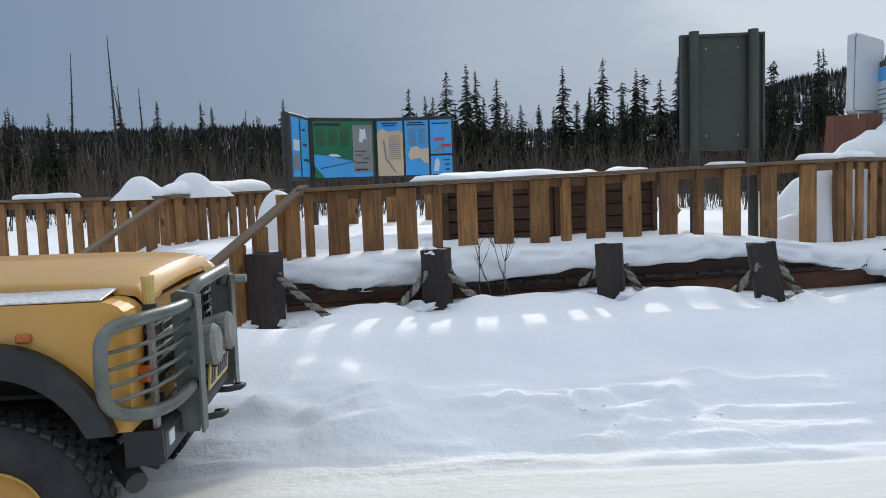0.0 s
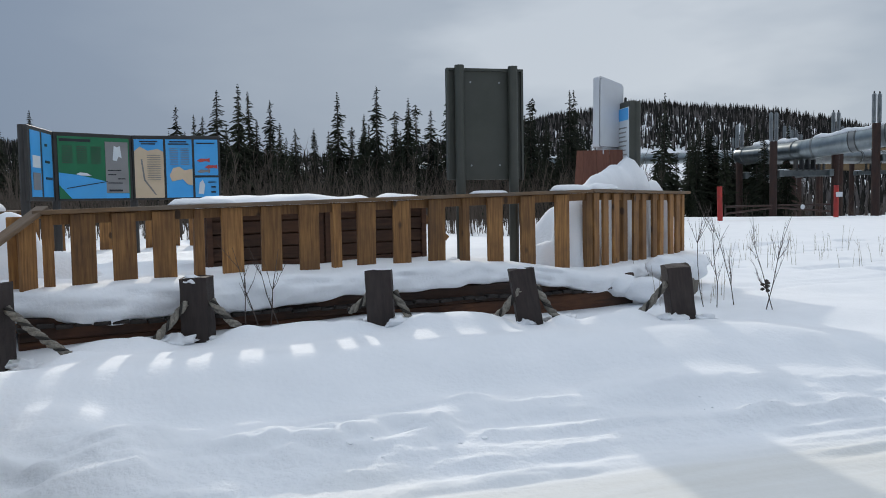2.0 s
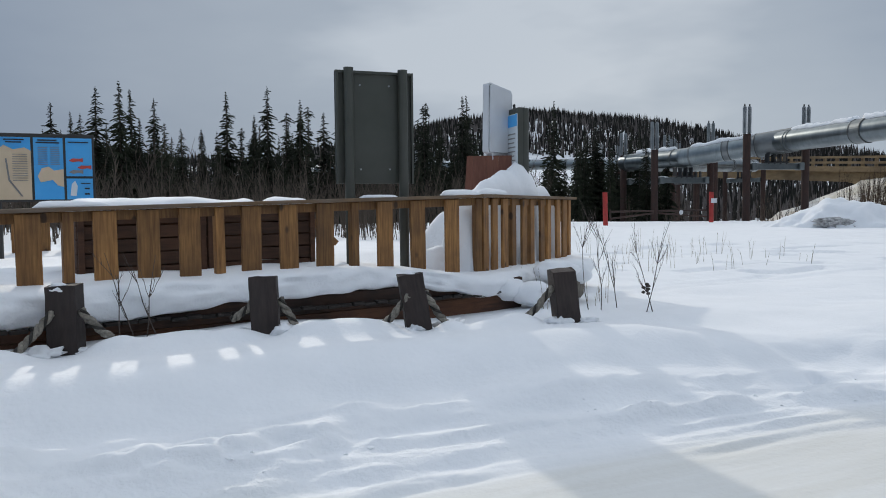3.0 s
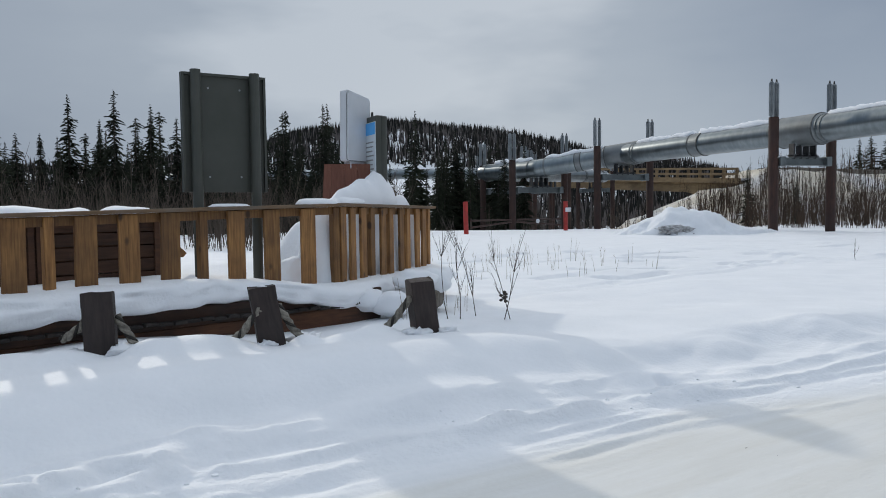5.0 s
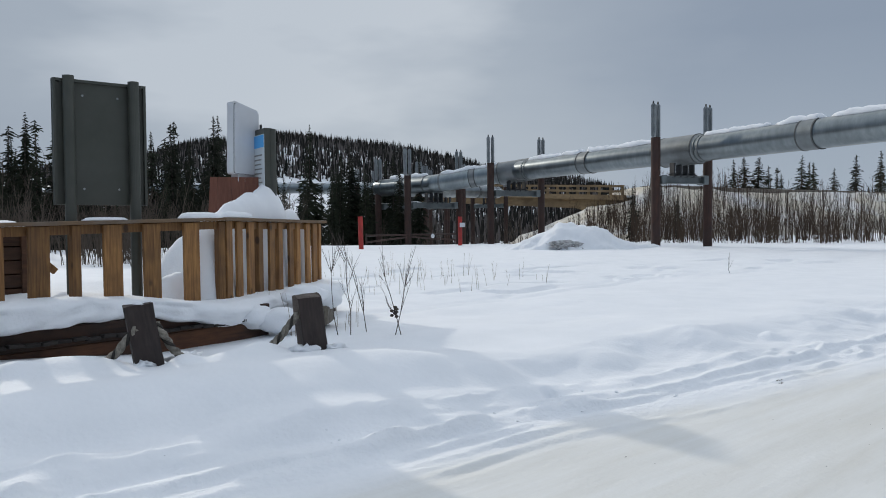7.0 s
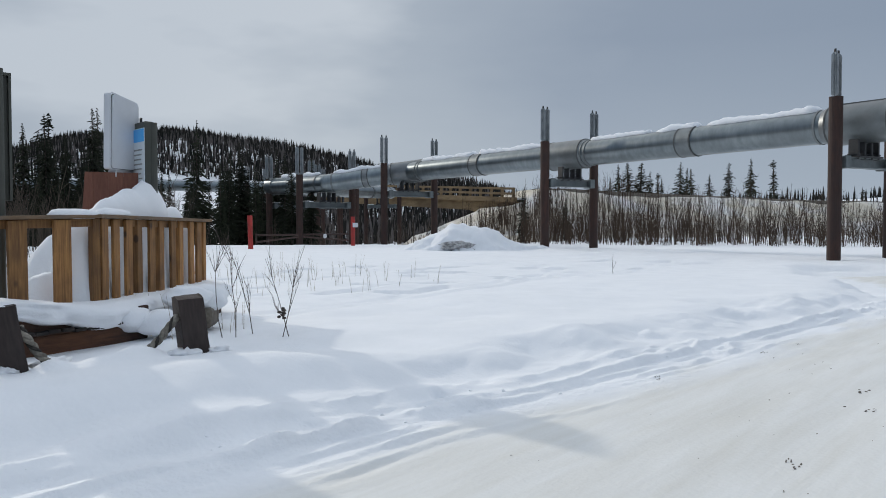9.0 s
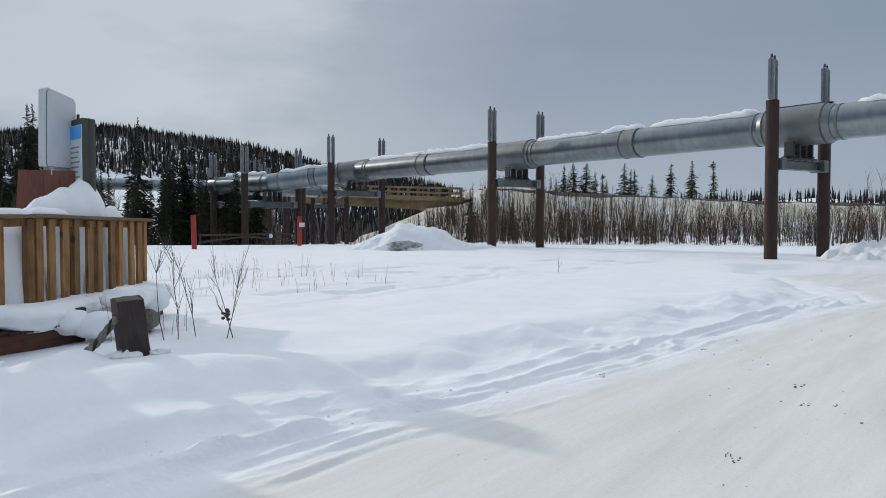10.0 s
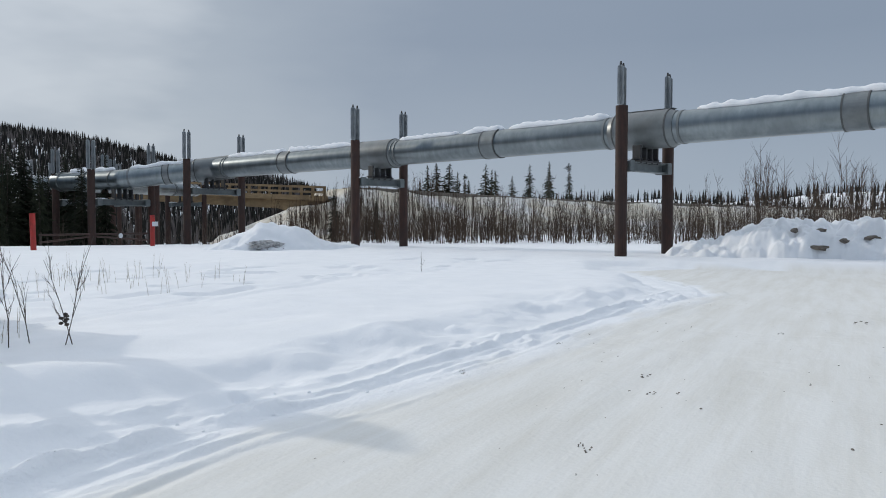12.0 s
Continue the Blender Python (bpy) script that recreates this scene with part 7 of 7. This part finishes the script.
# steering and chassis bits under the front
part("chassis_rail", boxed((-1.3, -0.42, 0.56), (3.6, 0.10, 0.14)), BLACKSTEEL, car)
part("chassis_rail", boxed((-1.3, 0.42, 0.56), (3.6, 0.10, 0.14)), BLACKSTEEL, car)
part("steering_rod", rod(bmesh.new(), (0.28, -0.70, 0.42), (0.28, 0.70, 0.42), 0.024, seg=8), BLACKSTEEL, car)
part("steering_damper", rod(bmesh.new(), (0.18, -0.62, 0.52), (0.50, -0.50, 0.36), 0.03, seg=10), BLACKSTEEL, car)
part("chassis_tube", tube(bmesh.new(), [(0.25, -0.45, 0.46), (0.47, -0.72, 0.36)], 0.045, 12), BLACKSTEEL, car)
part("front_axle", rod(bmesh.new(), (0.05, -0.66, 0.295), (0.05, 0.66, 0.295), 0.055, seg=12), BLACKSTEEL, car)
part("rear_axle", rod(bmesh.new(), (-2.36, -0.66, 0.295), (-2.36, 0.66, 0.295), 0.055, seg=12), BLACKSTEEL, car)


def wheel_meshes():
    ty = bmesh.new()
    prof = [(0.19, -0.09), (0.25, -0.115), (0.33, -0.118), (0.375, -0.105), (0.393, -0.085), (0.393, 0.085), (0.375, 0.105), (0.33, 0.118), (0.25, 0.115), (0.19, 0.09)]
    n = 56
    rings = []
    for i in range(n):
        a = 2 * math.pi * i / n
        rings.append([ty.verts.new((r * math.cos(a), y, r * math.sin(a))) for r, y in prof])
    for i in range(n):
        u, v = rings[i], rings[(i + 1) % n]
        for k in range(len(prof) - 1):
            ty.faces.new((u[k], u[k + 1], v[k + 1], v[k]))
        ty.faces.new((u[-1], u[0], v[0], v[-1]))
    tread = bmesh.new()
    for i in range(44):
        a = 2 * math.pi * i / 44
        for j, (y, sk, w) in enumerate(((-0.088, 0.35, 0.05), (-0.032, -0.3, 0.042), (0.028, 0.3, 0.042), (0.088, -0.35, 0.05))):
            aa = a + (0.07 if j % 2 else 0.0)
            rot = Matrix.Rotation(-aa, 4, "Y") @ Matrix.Rotation(sk, 4, "X")
            box(tread, Vector((0.396 * math.cos(aa), y, 0.396 * math.sin(aa))), (0.014, w, 0.036), rot)
    rim = bmesh.new()
    rp = [(0.0, -0.075), (0.06, -0.085), (0.075, -0.06), (0.15, -0.055), (0.175, -0.03), (0.195, -0.06), (0.225, -0.10), (0.235, -0.10), (0.22, -0.04), (0.20, 0.0), (0.0, 0.0)]
    m = 32
    rr = [[rim.verts.new((r * math.cos(2 * math.pi * i / m), y, r * math.sin(2 * math.pi * i / m))) for r, y in rp[1:-1]] for i in range(m)]
    c0, c1 = rim.verts.new((0, rp[0][1], 0)), rim.verts.new((0, 0, 0))
    for i in range(m):
        u, v = rr[i], rr[(i + 1) % m]
        for k in range(len(u) - 1):
            rim.faces.new((u[k], u[k + 1], v[k + 1], v[k]))
        rim.faces.new((c0, u[0], v[0]))
        rim.faces.new((c1, v[-1], u[-1]))
    for b_ in (ty, rim):
        bmesh.ops.recalc_face_normals(b_, faces=b_.faces)
    return mesh_of("tyre", ty, RUBBER, True), mesh_of("tread", tread, RUBBER), mesh_of("rim", rim, YELLOW, True)


TYRE, TREAD, RIM = wheel_meshes()
for x_, y_, t_ in ((-0.03, -0.73, 0), (-0.03, 0.73, 180), (-2.36, -0.73, 0), (-2.36, 0.73, 180)):
    tyre = part("wheel", TYRE, RUBBER, car, "chunky black off-road tyre on an ochre steel rim")
    tyre.matrix_basis = pose(x_, y_, 0.275, 0, 0, t_)
    tagged(part("tread", TREAD, RUBBER, tyre), kind="stuff")
    part("rim", RIM, YELLOW, tyre).scale = (0.86, 1.0, 0.86)
# cab and rear body
for s in (-1, 1):
    part("body_side", prism(bmesh.new(), [(-0.79, 0.50), (-0.79, 1.12), (-3.15, 1.12), (-3.15, 0.62), (-2.86, 0.62)] + arc(-2.36, 0.45, 0.46, 0.47, 20, 160, 12) + [(-1.85, 0.50)], *sorted((s * SIDE, s * (SIDE - 0.06)))), YELLOW, car)
    part("arch_trim", prism(bmesh.new(), arc(-2.36, 0.485, 0.475, 0.52, 14, 166, 20) + arc(-2.36, 0.485, 0.385, 0.42, 166, 14, 20), *sorted((s * (SIDE - 0.02), s * (SIDE + 0.06)))), BLACKPLASTIC, car, "black plastic wheel-arch trim")
    for x0, x1 in ((-0.95, -1.70), (-1.78, -3.08)):
        part("side_window", boxed(((x0 + x1) / 2, s * 0.765, 1.45), (abs(x1 - x0) - 0.08, 0.02, 0.46)), WINDOW, car)
    for x_ in (-0.90, -1.74, -3.11):
        part("pillar", boxed((x_, s * 0.77, 1.46), (0.09, 0.05, 0.70), bevel=0.01), YELLOW, car)
    part("waist_rail", boxed((-1.97, s * 0.79, 1.16), (2.36, 0.06, 0.09), bevel=0.01), YELLOW, car)
    part("door_line", boxed((-1.32, s * (SIDE + 0.002), 0.84), (0.012, 0.006, 0.52)), BLACKPLASTIC, car)
    part("door_handle", boxed((-1.58, s * (SIDE + 0.02), 1.02), (0.12, 0.03, 0.03), bevel=0.006), BLACKPLASTIC, car)
    part("mirror", boxed((-0.88, s * 0.98, 1.36), (0.05, 0.14, 0.20), bevel=0.02), BLACKPLASTIC, car)
part("bulkhead", boxed((-0.81, 0, 1.15), (0.06, 1.58, 0.12), bevel=0.01), YELLOW, car)
part("windscreen", boxed((-0.87, 0, 1.46), (0.02, 1.40, 0.48), Matrix.Rotation(radians(-10), 4, "Y")), WINDOW, car)
part("roof", boxed((-2.0, 0, 1.86), (2.40, 1.60, 0.12), bevel=0.05), PALE, car, "white roof panel")
part("rear_door", boxed((-3.16, 0, 1.20), (0.05, 1.50, 1.20), bevel=0.02), YELLOW, car)
part("load_floor", boxed((-1.97, 0, 0.66), (2.34, 1.60, 0.06)), BLACKSTEEL, car)
part("inner_guard", boxed((-0.20, -0.55, 0.98), (1.10, 0.12, 0.20)), BLACKSTEEL, car)
part("inner_guard", boxed((-0.20, 0.55, 0.98), (1.10, 0.12, 0.20)), BLACKSTEEL, car)
part("engine_block", boxed((-0.25, 0, 0.80), (0.9, 0.55, 0.45), bevel=0.05), BLACKSTEEL, car)
